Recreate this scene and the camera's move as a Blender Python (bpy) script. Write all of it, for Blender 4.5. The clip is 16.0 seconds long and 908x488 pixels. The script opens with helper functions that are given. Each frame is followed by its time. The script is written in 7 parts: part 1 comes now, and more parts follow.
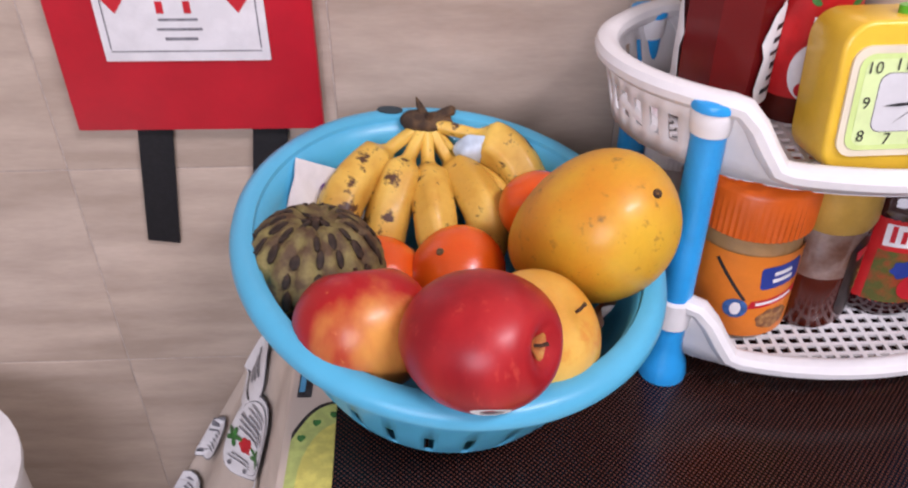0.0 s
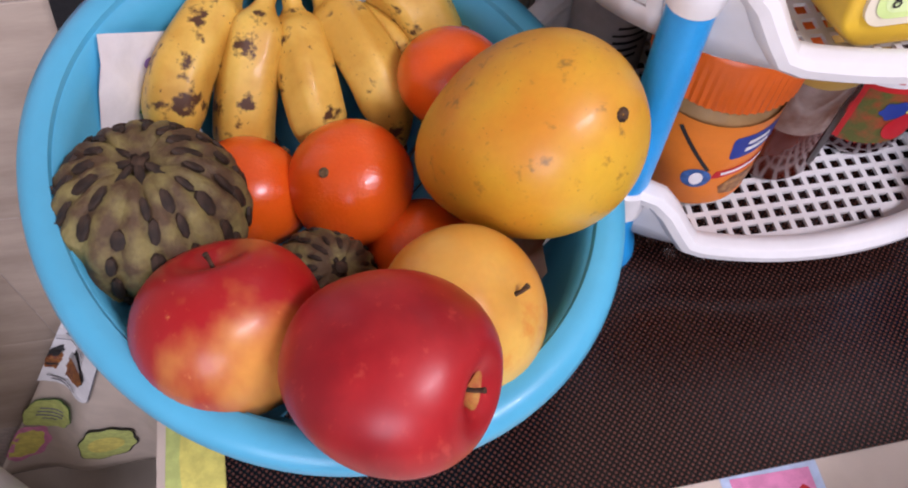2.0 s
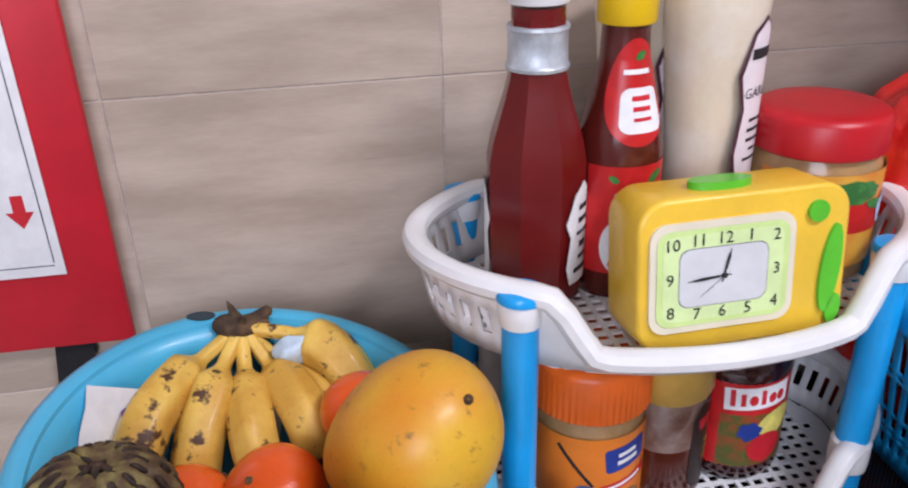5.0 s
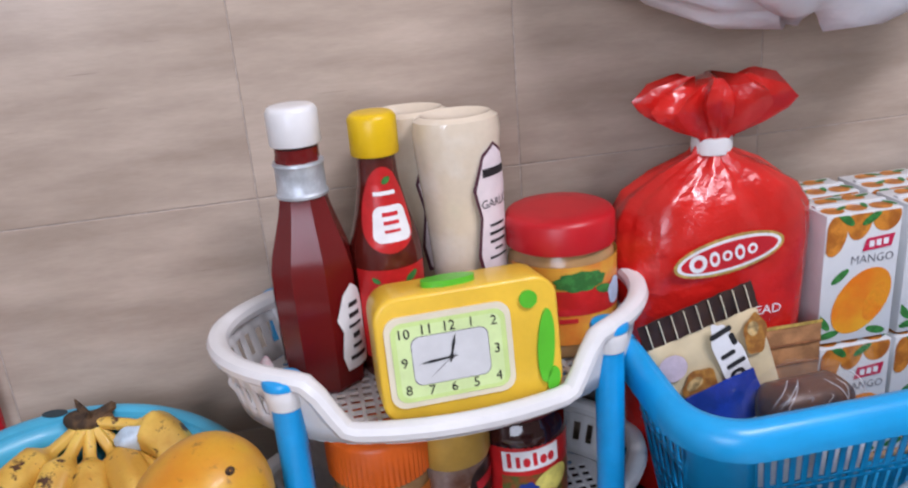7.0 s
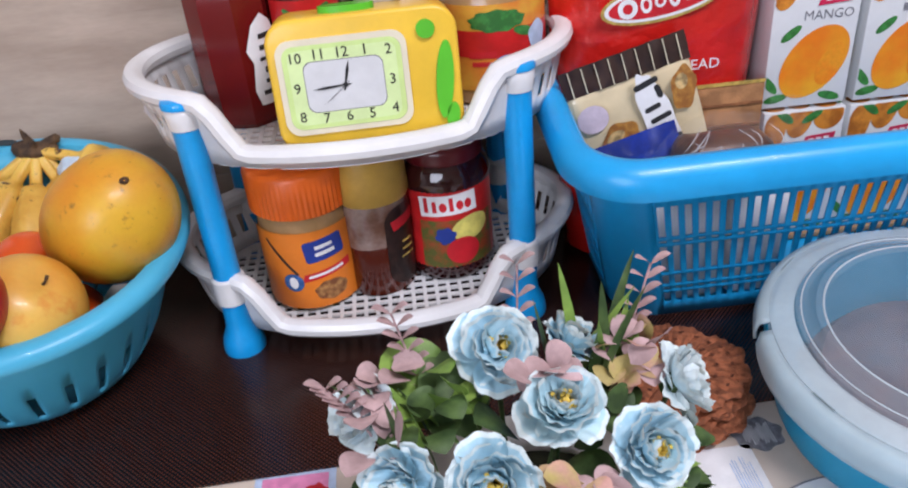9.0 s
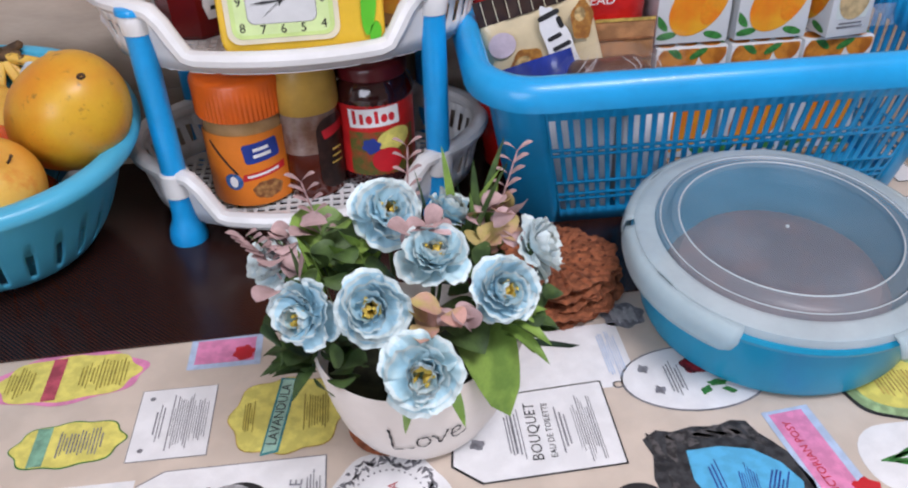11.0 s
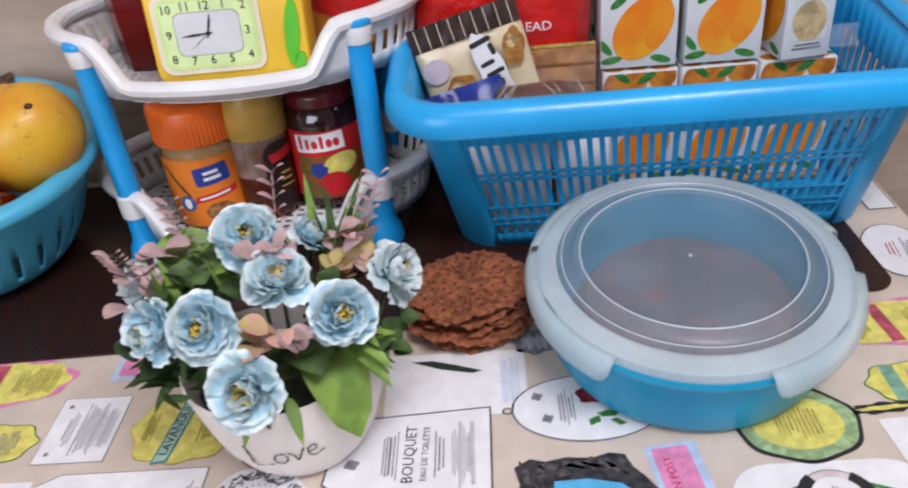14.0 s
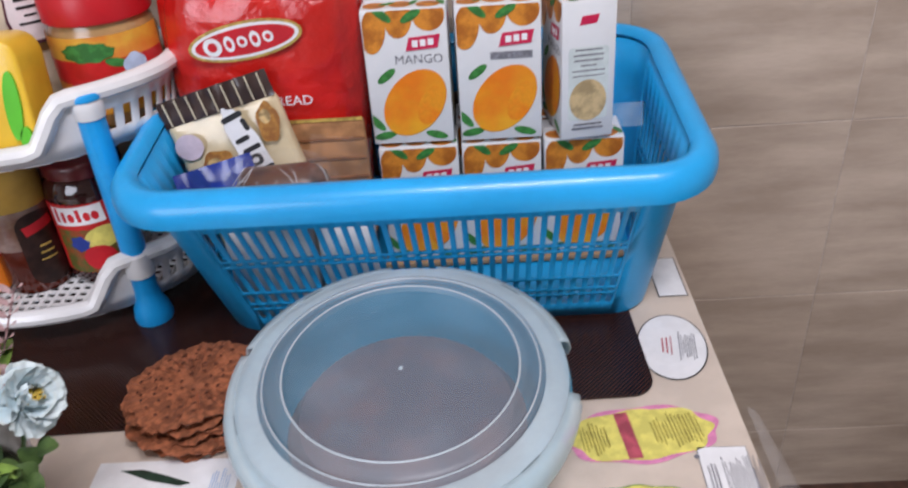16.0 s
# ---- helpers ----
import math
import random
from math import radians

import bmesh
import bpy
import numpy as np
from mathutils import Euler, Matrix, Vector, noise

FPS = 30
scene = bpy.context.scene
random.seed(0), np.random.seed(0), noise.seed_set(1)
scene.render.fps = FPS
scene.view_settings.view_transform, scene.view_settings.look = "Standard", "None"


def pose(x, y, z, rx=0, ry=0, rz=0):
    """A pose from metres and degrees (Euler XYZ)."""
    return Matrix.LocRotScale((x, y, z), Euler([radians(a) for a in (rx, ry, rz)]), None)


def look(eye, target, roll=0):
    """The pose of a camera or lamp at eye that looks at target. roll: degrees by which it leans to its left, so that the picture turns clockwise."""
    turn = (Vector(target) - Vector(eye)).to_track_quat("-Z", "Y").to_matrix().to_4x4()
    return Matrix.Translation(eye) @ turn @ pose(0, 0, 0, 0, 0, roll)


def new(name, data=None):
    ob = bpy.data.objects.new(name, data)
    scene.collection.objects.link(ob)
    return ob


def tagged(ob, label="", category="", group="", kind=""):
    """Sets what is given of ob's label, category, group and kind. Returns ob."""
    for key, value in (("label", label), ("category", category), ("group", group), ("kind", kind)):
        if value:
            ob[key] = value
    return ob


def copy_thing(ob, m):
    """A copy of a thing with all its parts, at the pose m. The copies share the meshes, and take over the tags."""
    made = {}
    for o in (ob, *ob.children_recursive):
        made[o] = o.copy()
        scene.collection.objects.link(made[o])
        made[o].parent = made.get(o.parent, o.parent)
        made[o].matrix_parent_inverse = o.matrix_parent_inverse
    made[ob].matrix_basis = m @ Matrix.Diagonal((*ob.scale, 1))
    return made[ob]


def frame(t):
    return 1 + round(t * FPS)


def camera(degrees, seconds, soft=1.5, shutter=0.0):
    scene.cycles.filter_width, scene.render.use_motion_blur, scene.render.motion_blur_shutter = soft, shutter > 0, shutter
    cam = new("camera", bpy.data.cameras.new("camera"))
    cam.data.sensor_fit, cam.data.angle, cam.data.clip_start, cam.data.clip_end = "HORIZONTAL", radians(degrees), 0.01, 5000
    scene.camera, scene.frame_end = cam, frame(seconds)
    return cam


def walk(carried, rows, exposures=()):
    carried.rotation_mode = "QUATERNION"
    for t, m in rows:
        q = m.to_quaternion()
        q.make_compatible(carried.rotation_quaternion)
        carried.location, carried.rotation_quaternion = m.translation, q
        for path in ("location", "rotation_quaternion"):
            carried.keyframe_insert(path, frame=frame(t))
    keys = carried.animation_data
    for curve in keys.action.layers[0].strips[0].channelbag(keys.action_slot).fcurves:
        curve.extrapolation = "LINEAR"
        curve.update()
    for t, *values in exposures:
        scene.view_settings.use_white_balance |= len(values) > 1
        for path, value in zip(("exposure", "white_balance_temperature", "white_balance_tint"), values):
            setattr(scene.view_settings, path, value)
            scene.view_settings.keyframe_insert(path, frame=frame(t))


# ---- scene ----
from mathutils.bvhtree import BVHTree

cam = camera(58.2, 16.0, soft=2.0, shutter=0.3)
PATH = [
    (0, (-0.164, -0.415, 0.421), (-0.106, 1.207, -0.748), -0.1),
    (0.5, (-0.17, -0.366, 0.41), (-0.004, 1.148, -0.885), 2.2),
    (1, (-0.16, -0.304, 0.411), (0.06, 1.053, -1.042), 3.1),
    (1.5, (-0.148, -0.255, 0.42), (0.097, 0.949, -1.158), 3.6),
    (2, (-0.146, -0.231, 0.424), (0.083, 0.786, -1.283), 3.4),
    (2.5, (-0.146, -0.232, 0.438), (0.085, 0.812, -1.253), 2.2),
    (3, (-0.144, -0.251, 0.443), (0.096, 1.028, -1.076), -0.2),
    (3.2, (-0.143, -0.258, 0.446), (0.094, 1.131, -0.973), -1.0),
    (5.3, (-0.081, -0.397, 0.43), (0.229, 1.385, -0.422), -1.7),
    (5.5, (-0.065, -0.415, 0.421), (0.247, 1.375, -0.415), -1.8),
    (6, (-0.026, -0.455, 0.456), (0.288, 1.366, -0.31), -2.8),
    (6.5, (0.003, -0.466, 0.488), (0.351, 1.383, -0.191), -3.6),
    (7, (0.037, -0.49, 0.478), (0.358, 1.359, -0.214), -4.7),
    (7.5, (0.072, -0.508, 0.454), (0.372, 1.328, -0.282), -5.1),
    (8, (0.104, -0.522, 0.425), (0.342, 1.282, -0.405), -5.4),
    (8.5, (0.132, -0.53, 0.415), (0.262, 1.224, -0.538), -5.7),
    (9, (0.15, -0.534, 0.408), (0.232, 1.167, -0.641), -5.3),
    (9.2, (0.159, -0.543, 0.412), (0.213, 1.146, -0.658), -5.4),
    (11.3, (0.192, -0.649, 0.415), (0.351, 0.989, -0.722), -1.7),
    (11.5, (0.221, -0.657, 0.414), (0.336, 0.998, -0.703), -1.5),
    (12, (0.278, -0.682, 0.413), (0.209, 0.991, -0.682), -3.3),
    (12.5, (0.308, -0.697, 0.42), (0.18, 0.987, -0.652), -3.9),
    (13, (0.298, -0.682, 0.421), (0.151, 1.006, -0.641), -4.8),
    (13.5, (0.298, -0.676, 0.415), (0.179, 1.01, -0.654), -6.4),
    (14, (0.332, -0.651, 0.415), (0.231, 1.028, -0.668), -5.8),
    (14.5, (0.388, -0.637, 0.414), (0.32, 1.037, -0.678), -4.9),
    (15, (0.441, -0.617, 0.41), (0.377, 1.047, -0.698), -4.7),
    (15.5, (0.479, -0.594, 0.412), (0.419, 1.069, -0.698), -4.7),
    (16, (0.527, -0.576, 0.433), (0.455, 1.111, -0.638), -4.3),
]
walk(cam, [(t, look(eye, target, roll)) for t, eye, target, roll in PATH], exposures=[(0, 0.25, 6400, 30), (2, 0.17, 6250, 31), (3, 0.18, 6150, 26), (5.5, 0.06, 6000, 21), (7, -0.02, 6000, 20), (8.5, 0.08, 6050, 20), (11.5, -0.06, 6200, 19), (16, -0.02, 6250, 19)])


# ---------- light ----------
world = bpy.data.worlds.new("room_air")
scene.world = world
world.use_nodes = True
world.node_tree.nodes["Background"].inputs[0].default_value = (0.75, 0.80, 0.88, 1)
world.node_tree.nodes["Background"].inputs[1].default_value = 0.10


def area_lamp(name, eye, target, sx, sy, watts, colour):
    d = bpy.data.lights.new(name, "AREA")
    d.shape, d.size, d.size_y, d.energy, d.color = "RECTANGLE", sx, sy, watts, colour
    ob = new(name, d)
    ob.matrix_world = look(eye, target)
    return ob


area_lamp("ceiling_lamp_light", (0.75, -0.95, 1.70), (0.3, -0.1, 0), 0.9, 0.25, 27, (1.0, 0.985, 0.975))
area_lamp("window_light", (-0.75, -2.2, 0.95), (0.15, 0, 0.1), 1.3, 1.1, 31, (0.86, 0.93, 1.0))

# ---------- materials ----------
MATS = {}


def M(name, base, rough=0.5, var=0.12, scale=40.0, bump=0.05, bscale=0.0, metal=0.0, trans=0.0, coat=0.0, sss=0.0, alpha=1.0,
      second=None, stretch=(1, 1, 1), low=0.42, high=0.62, ior=1.45, dist=0.0005):
    """A plain procedural surface: base colour with two scales of variation, fine relief."""
    if name in MATS:
        return MATS[name]
    m = bpy.data.materials.new(name)
    m.use_nodes = True
    nt = m.node_tree
    b = nt.nodes["Principled BSDF"]
    tc = nt.nodes.new("ShaderNodeTexCoord")
    mp = nt.nodes.new("ShaderNodeMapping")
    mp.inputs["Scale"].default_value = stretch
    nt.links.new(tc.outputs["Object"], mp.inputs["Vector"])
    big = nt.nodes.new("ShaderNodeTexNoise")
    big.inputs["Scale"].default_value, big.inputs["Detail"].default_value = scale, 5
    nt.links.new(mp.outputs[0], big.inputs["Vector"])
    fine = nt.nodes.new("ShaderNodeTexNoise")
    fine.inputs["Scale"].default_value, fine.inputs["Detail"].default_value = bscale or scale * 9, 4
    nt.links.new(mp.outputs[0], fine.inputs["Vector"])
    ramp = nt.nodes.new("ShaderNodeValToRGB")
    ramp.color_ramp.elements[0].position, ramp.color_ramp.elements[1].position = low, high
    dark = second or [c * (1 - 2 * var) for c in base]
    ramp.color_ramp.elements[0].color = (*dark, 1)
    ramp.color_ramp.elements[1].color = (*base, 1)
    nt.links.new(big.outputs["Fac"], ramp.inputs[0])
    mix = nt.nodes.new("ShaderNodeMix")
    mix.data_type, mix.blend_type = "RGBA", "MULTIPLY"
    mix.inputs["Factor"].default_value = 1.0
    g = nt.nodes.new("ShaderNodeMapRange")
    g.inputs["To Min"].default_value, g.inputs["To Max"].default_value = 1 - var, 1 + var * 0.6
    nt.links.new(fine.outputs["Fac"], g.inputs["Value"])
    nt.links.new(ramp.outputs[0], mix.inputs["A"])
    nt.links.new(g.outputs[0], mix.inputs["B"])
    nt.links.new(mix.outputs["Result"], b.inputs["Base Color"])
    b.inputs["Roughness"].default_value, b.inputs["Metallic"].default_value = rough, metal
    b.inputs["Transmission Weight"].default_value, b.inputs["Coat Weight"].default_value = trans, coat
    b.inputs["Coat Roughness"].default_value = 0.08
    b.inputs["IOR"].default_value, b.inputs["Alpha"].default_value = ior, alpha
    if sss:
        b.inputs["Subsurface Weight"].default_value, b.inputs["Subsurface Scale"].default_value = sss, 0.004
        b.inputs["Subsurface Radius"].default_value = (1, 0.5, 0.3)
    if bump:
        bp = nt.nodes.new("ShaderNodeBump")
        bp.inputs["Strength"].default_value, bp.inputs["Distance"].default_value = bump, dist
        nt.links.new(fine.outputs["Fac"], bp.inputs["Height"])
        nt.links.new(bp.outputs[0], b.inputs["Normal"])
    MATS[name] = m
    return m


WHITE_PL = M("white_plastic", (0.80, 0.80, 0.80), 0.32, 0.04, 25, 0.05, coat=0.2)
BLUE_PL = M("sky_blue_plastic", (0.008, 0.36, 0.82), 0.3, 0.06, 18, 0.05, coat=0.2)
BASKET_PL = M("basket_blue_plastic", (0.012, 0.37, 0.78), 0.34, 0.06, 14, 0.08, coat=0.15)
COL_PL = M("turquoise_plastic", (0.075, 0.45, 0.68), 0.36, 0.05, 12, 0.06, coat=0.1)
PAPER = M("white_paper", (0.82, 0.82, 0.83), 0.7, 0.04, 60, 0.1)
INK = M("black_ink", (0.02, 0.02, 0.022), 0.6, 0.1, 80, 0)
GREY_INK = M("grey_ink", (0.26, 0.26, 0.29), 0.7, 0.2, 300, 0)
RED_INK = M("red_print", (0.62, 0.02, 0.03), 0.4, 0.08, 60, 0)
BLUE_INK = M("blue_print", (0.02, 0.05, 0.30), 0.4, 0.08, 60, 0)
CREAM_INK = M("cream_print", (0.82, 0.75, 0.55), 0.5, 0.06, 60, 0)
GREEN_INK = M("green_print", (0.05, 0.25, 0.05), 0.45, 0.2, 200, 0)
YELLOW_INK = M("yellow_print", (0.80, 0.72, 0.17), 0.6, 0.1, 120, 0)
GOLD_INK = M("gold_print", (0.62, 0.42, 0.10), 0.45, 0.2, 200, 0)
PINK_INK = M("pink_print", (0.80, 0.28, 0.50), 0.6, 0.1, 120, 0)
SKY_INK = M("light_blue_print", (0.10, 0.46, 0.76), 0.6, 0.08, 120, 0)
PALEBLUE_INK = M("pale_blue_print", (0.50, 0.62, 0.82), 0.6, 0.08, 120, 0)
BROWN_INK = M("brown_print", (0.15, 0.035, 0.02), 0.6, 0.3, 260, 0, second=(0.36, 0.14, 0.03))
CLEAR = M("clear_plastic_film", (0.9, 0.9, 0.92), 0.12, 0.03, 30, 0.5, bscale=90, alpha=0.14, dist=0.003)


# ---------- mesh helpers ----------
def mesh_ob(name, bm, material, parent=None, label="", smooth=35):
    me = bpy.data.meshes.new(name)
    bm.normal_update()
    bm.to_mesh(me)
    bm.free()
    for m in material if isinstance(material, (list, tuple)) else [material]:
        me.materials.append(m)
    if smooth:
        me.shade_smooth()
        me.set_sharp_from_angle(angle=radians(smooth))
    ob = new(name, me)
    if parent:
        ob.parent = parent
    if label:
        ob["label"] = label
    return ob


def part(name, bm, material, parent, label="", smooth=35):
    return mesh_ob(name, bm, material, parent, label, smooth)


def thing(name, at, label, category, group="", rz=0, rx=0, ry=0, kind=""):
    ob = new(name)
    ob.empty_display_size = 0.02
    ob.matrix_basis = pose(*at, rx, ry, rz)
    return tagged(ob, label, category, group, kind)


def moved(bm, m):
    bmesh.ops.transform(bm, matrix=m, verts=bm.verts)
    return bm


def box(sx, sy, sz, at=(0, 0, 0), bevel=0.0, seg=2):
    bm = bmesh.new()
    bmesh.ops.create_cube(bm, size=1)
    bmesh.ops.transform(bm, matrix=Matrix.Diagonal((sx, sy, sz, 1)), verts=bm.verts)
    if bevel:
        bmesh.ops.bevel(bm, geom=bm.edges[:], offset=bevel, segments=seg, profile=0.5, affect="EDGES")
    bmesh.ops.translate(bm, vec=at, verts=bm.verts)
    return bm


def join(*bms):
    out = bms[0]
    for b in bms[1:]:
        me = bpy.data.meshes.new("tmp")
        b.to_mesh(me)
        b.free()
        out.from_mesh(me)
        bpy.data.meshes.remove(me)
    return out


def loft(rings, close_ends=True, close_ring=True, wrap=False):
    """Faces between rings of points (lists of equal length)."""
    bm = bmesh.new()
    vs = [[bm.verts.new(p) for p in r] for r in rings]
    n = len(rings[0])
    pairs = list(zip(vs, vs[1:])) + ([(vs[-1], vs[0])] if wrap else [])
    for a, b in pairs:
        for i in range(n if close_ring else n - 1):
            j = (i + 1) % n
            bm.faces.new((a[i], a[j], b[j], b[i]))
    if close_ends and not wrap:
        bm.faces.new(vs[0][::-1])
        bm.faces.new(vs[-1])
    return bm


def lathe(profile, seg=40, ax=1.0, ay=1.0, power=2.0, close=True):
    """Turns (radius, z) rows; power above 2 squares the section."""
    rings = []
    for r, z in profile:
        ring = []
        for i in range(seg):
            a = 2 * math.pi * i / seg
            c, s = math.cos(a), math.sin(a)
            k = (abs(c) ** power + abs(s) ** power) ** (-1 / power)
            ring.append((max(r, 1e-5) * ax * c * k, max(r, 1e-5) * ay * s * k, z))
        rings.append(ring)
    return loft(rings, close)


def tube(points, radii, seg=12, close=True, wrap=False, flat=1.0):
    """Sweeps a circle along points."""
    pts = [Vector(p) for p in points]
    n = len(pts)
    if not hasattr(radii, "__len__"):
        radii = [radii] * n
    rings, up = [], Vector((0.13, 0.21, 0.97)).normalized()
    for i, p in enumerate(pts):
        d = (pts[(i + 1) % n] - pts[i - 1]) if wrap else (pts[min(i + 1, n - 1)] - pts[max(i - 1, 0)])
        d.normalize()
        x = d.cross(up)
        if x.length < 1e-3:
            x = d.cross(Vector((1, 0, 0)))
        x.normalize()
        y = x.cross(d).normalized()
        rings.append([p + radii[i] * (math.cos(a) * x + flat * math.sin(a) * y) for a in (2 * math.pi * k / seg for k in range(seg))])
    return loft(rings, close and not wrap, True, wrap)


def spline(ctrl, n=16):
    """Catmull-Rom through the control points."""
    c = [Vector(p) for p in ctrl]
    c = [2 * c[0] - c[1]] + c + [2 * c[-1] - c[-2]]
    out = []
    for k in range(len(c) - 3):
        p0, p1, p2, p3 = c[k : k + 4]
        for i in range(n):
            t = i / n
            out.append(0.5 * (2 * p1 + (p2 - p0) * t + (2 * p0 - 5 * p1 + 4 * p2 - p3) * t * t + (3 * p1 - p0 - 3 * p2 + p3) * t ** 3))
    out.append(c[-2])
    return out


def poly(pts, z=0.0):
    bm = bmesh.new()
    f = bm.faces.new([bm.verts.new((x, y, z)) for x, y in pts])
    bmesh.ops.triangulate(bm, faces=[f])
    return bm


def rect(w, h, x=0, y=0):
    return [(x - w / 2, y - h / 2), (x + w / 2, y - h / 2), (x + w / 2, y + h / 2), (x - w / 2, y + h / 2)]


def round_rect(w, h, r, x=0, y=0, n=6):
    out = []
    for cx, cy, a0 in ((w / 2 - r, h / 2 - r, 0), (-w / 2 + r, h / 2 - r, 90), (-w / 2 + r, -h / 2 + r, 180), (w / 2 - r, -h / 2 + r, 270)):
        out += [(x + cx + r * math.cos(radians(a0 + 90 * k / n)), y + cy + r * math.sin(radians(a0 + 90 * k / n))) for k in range(n + 1)]
    return out


def ellipse(w, h, x=0, y=0, n=32, wave=0.0, lobes=10, tilt=0.0):
    ct, st = math.cos(radians(tilt)), math.sin(radians(tilt))
    out = []
    for k in range(n):
        a = 2 * math.pi * k / n
        s = 1 + wave * math.sin(lobes * a)
        u, v = w / 2 * s * math.cos(a), h / 2 * s * math.sin(a)
        out.append((x + u * ct - v * st, y + u * st + v * ct))
    return out


def text_bm(s, size, depth=0.0):
    """Letters of the built-in font, centred, in the xy plane."""
    cu = bpy.data.curves.new("letters", "FONT")
    cu.body, cu.size, cu.align_x, cu.align_y, cu.resolution_u = s, size, "CENTER", "CENTER", 2
    ob = new("letters", cu)
    dg = bpy.context.evaluated_depsgraph_get()
    me = bpy.data.meshes.new_from_object(ob.evaluated_get(dg))
    bm = bmesh.new()
    bm.from_mesh(me)
    bpy.data.objects.remove(ob)
    bpy.data.curves.remove(cu)
    bpy.data.meshes.remove(me)
    return bm


def bars(w, h, rows, fill=0.55, seed=1, x=0, y=0, ragged=True):
    """Unreadable lines of print as plain bars."""
    rnd = random.Random(seed)
    bm = bmesh.new()
    for k in range(rows):
        yy = y + h / 2 - (k + 0.5) * h / rows
        bw = w * (rnd.uniform(0.45, 1.0) if ragged else 1.0)
        bh = h / rows * fill * rnd.uniform(0.6, 1.1)
        bm.faces.new([bm.verts.new((px, py, 0)) for px, py in rect(bw, bh, x, yy)])
    return bm


def bend(bm, R, ang, z0, ay=1.0, step=0.004):
    """Wraps a flat print round an upright cylinder; ang 0 looks to -y."""
    xs = [v.co.x for v in bm.verts]
    x = min(xs) + step
    while x < max(xs):
        bmesh.ops.bisect_plane(bm, geom=bm.verts[:] + bm.edges[:] + bm.faces[:], plane_co=(x, 0, 0), plane_no=(1, 0, 0))
        x += step
    for v in bm.verts:
        a = radians(ang) + v.co.x / R
        rr = R + v.co.z
        v.co = (rr * math.sin(a), -rr * math.cos(a) * ay, z0 + v.co.y)
    return bm


def lift(bm, dz):
    bmesh.ops.translate(bm, vec=(0, 0, dz), verts=bm.verts)
    return bm


def shift(bm, x, y, rot=0.0, z=0.0):
    return moved(bm, pose(x, y, z, 0, 0, rot))


def blob(r, sx=1, sy=1, sz=1, sub=4, wob=0.0, freq=30.0, seed=0):
    bm = bmesh.new()
    bmesh.ops.create_icosphere(bm, subdivisions=sub, radius=1)
    off = Vector((seed * 3.1, seed * 1.7, seed))
    for v in bm.verts:
        d = 1 + wob * noise.noise(v.co * freq * r + off)
        v.co = Vector((v.co.x * sx, v.co.y * sy, v.co.z * sz)) * r * d
    return bm


def aim(bm, direction, at=(0, 0, 0)):
    """Turns +z to the direction and moves to at."""
    q = Vector(direction).to_track_quat("Z", "Y").to_matrix().to_4x4()
    return moved(bm, Matrix.Translation(at) @ q)


# ---------- room ----------
WY = 0.187       # face of the tiled wall
TX0, TX1 = -0.262, 0.707
TY0 = -0.47
GROUT = M("tile_grout", (0.50, 0.43, 0.38), 0.85, 0.1, 200, 0.2)
TILE = M("wood_look_wall_tile", (0.555, 0.455, 0.37), 0.24, 0.10, 6, 0.035, bscale=110, second=(0.40, 0.318, 0.252), stretch=(1, 1, 5), low=0.36, high=0.66)


def tile_material():
    """Adds per-tile shift of the streaks and a few dark flecks."""
    nt = TILE.node_tree
    mp = [n for n in nt.nodes if n.bl_idname == "ShaderNodeMapping"][0]
    oi = nt.nodes.new("ShaderNodeObjectInfo")
    mul = nt.nodes.new("ShaderNodeMath")
    mul.operation = "MULTIPLY"
    mul.inputs[1].default_value = 7.0
    cmb = nt.nodes.new("ShaderNodeCombineXYZ")
    nt.links.new(oi.outputs["Random"], mul.inputs[0])
    nt.links.new(mul.outputs[0], cmb.inputs[0])
    nt.links.new(mul.outputs[0], cmb.inputs[2])
    nt.links.new(cmb.outputs[0], mp.inputs["Location"])
    b = nt.nodes["Principled BSDF"]
    src = b.inputs["Base Color"].links[0].from_socket
    st = nt.nodes.new("ShaderNodeMapping")
    st.inputs["Scale"].default_value = (14, 14, 90)
    nt.links.new(mp.outputs[0], st.inputs["Vector"])
    n = nt.nodes.new("ShaderNodeTexNoise")
    n.inputs["Scale"].default_value, n.inputs["Detail"].default_value = 1.0, 4
    nt.links.new(st.outputs[0], n.inputs["Vector"])
    r = nt.nodes.new("ShaderNodeValToRGB")
    r.color_ramp.elements[0].position, r.color_ramp.elements[1].position = 0.70, 0.76
    nt.links.new(n.outputs["Fac"], r.inputs[0])
    mx = nt.nodes.new("ShaderNodeMix")
    mx.data_type = "RGBA"
    mx.inputs["B"].default_value = (0.25, 0.20, 0.16, 1)
    s = nt.nodes.new("ShaderNodeMath")
    s.operation = "MULTIPLY"
    s.inputs[1].default_value = 0.55
    nt.links.new(r.outputs[0], s.inputs[0])
    nt.links.new(s.outputs[0], mx.inputs["Factor"])
    nt.links.new(src, mx.inputs["A"])
    nt.links.new(mx.outputs["Result"], b.inputs["Base Color"])


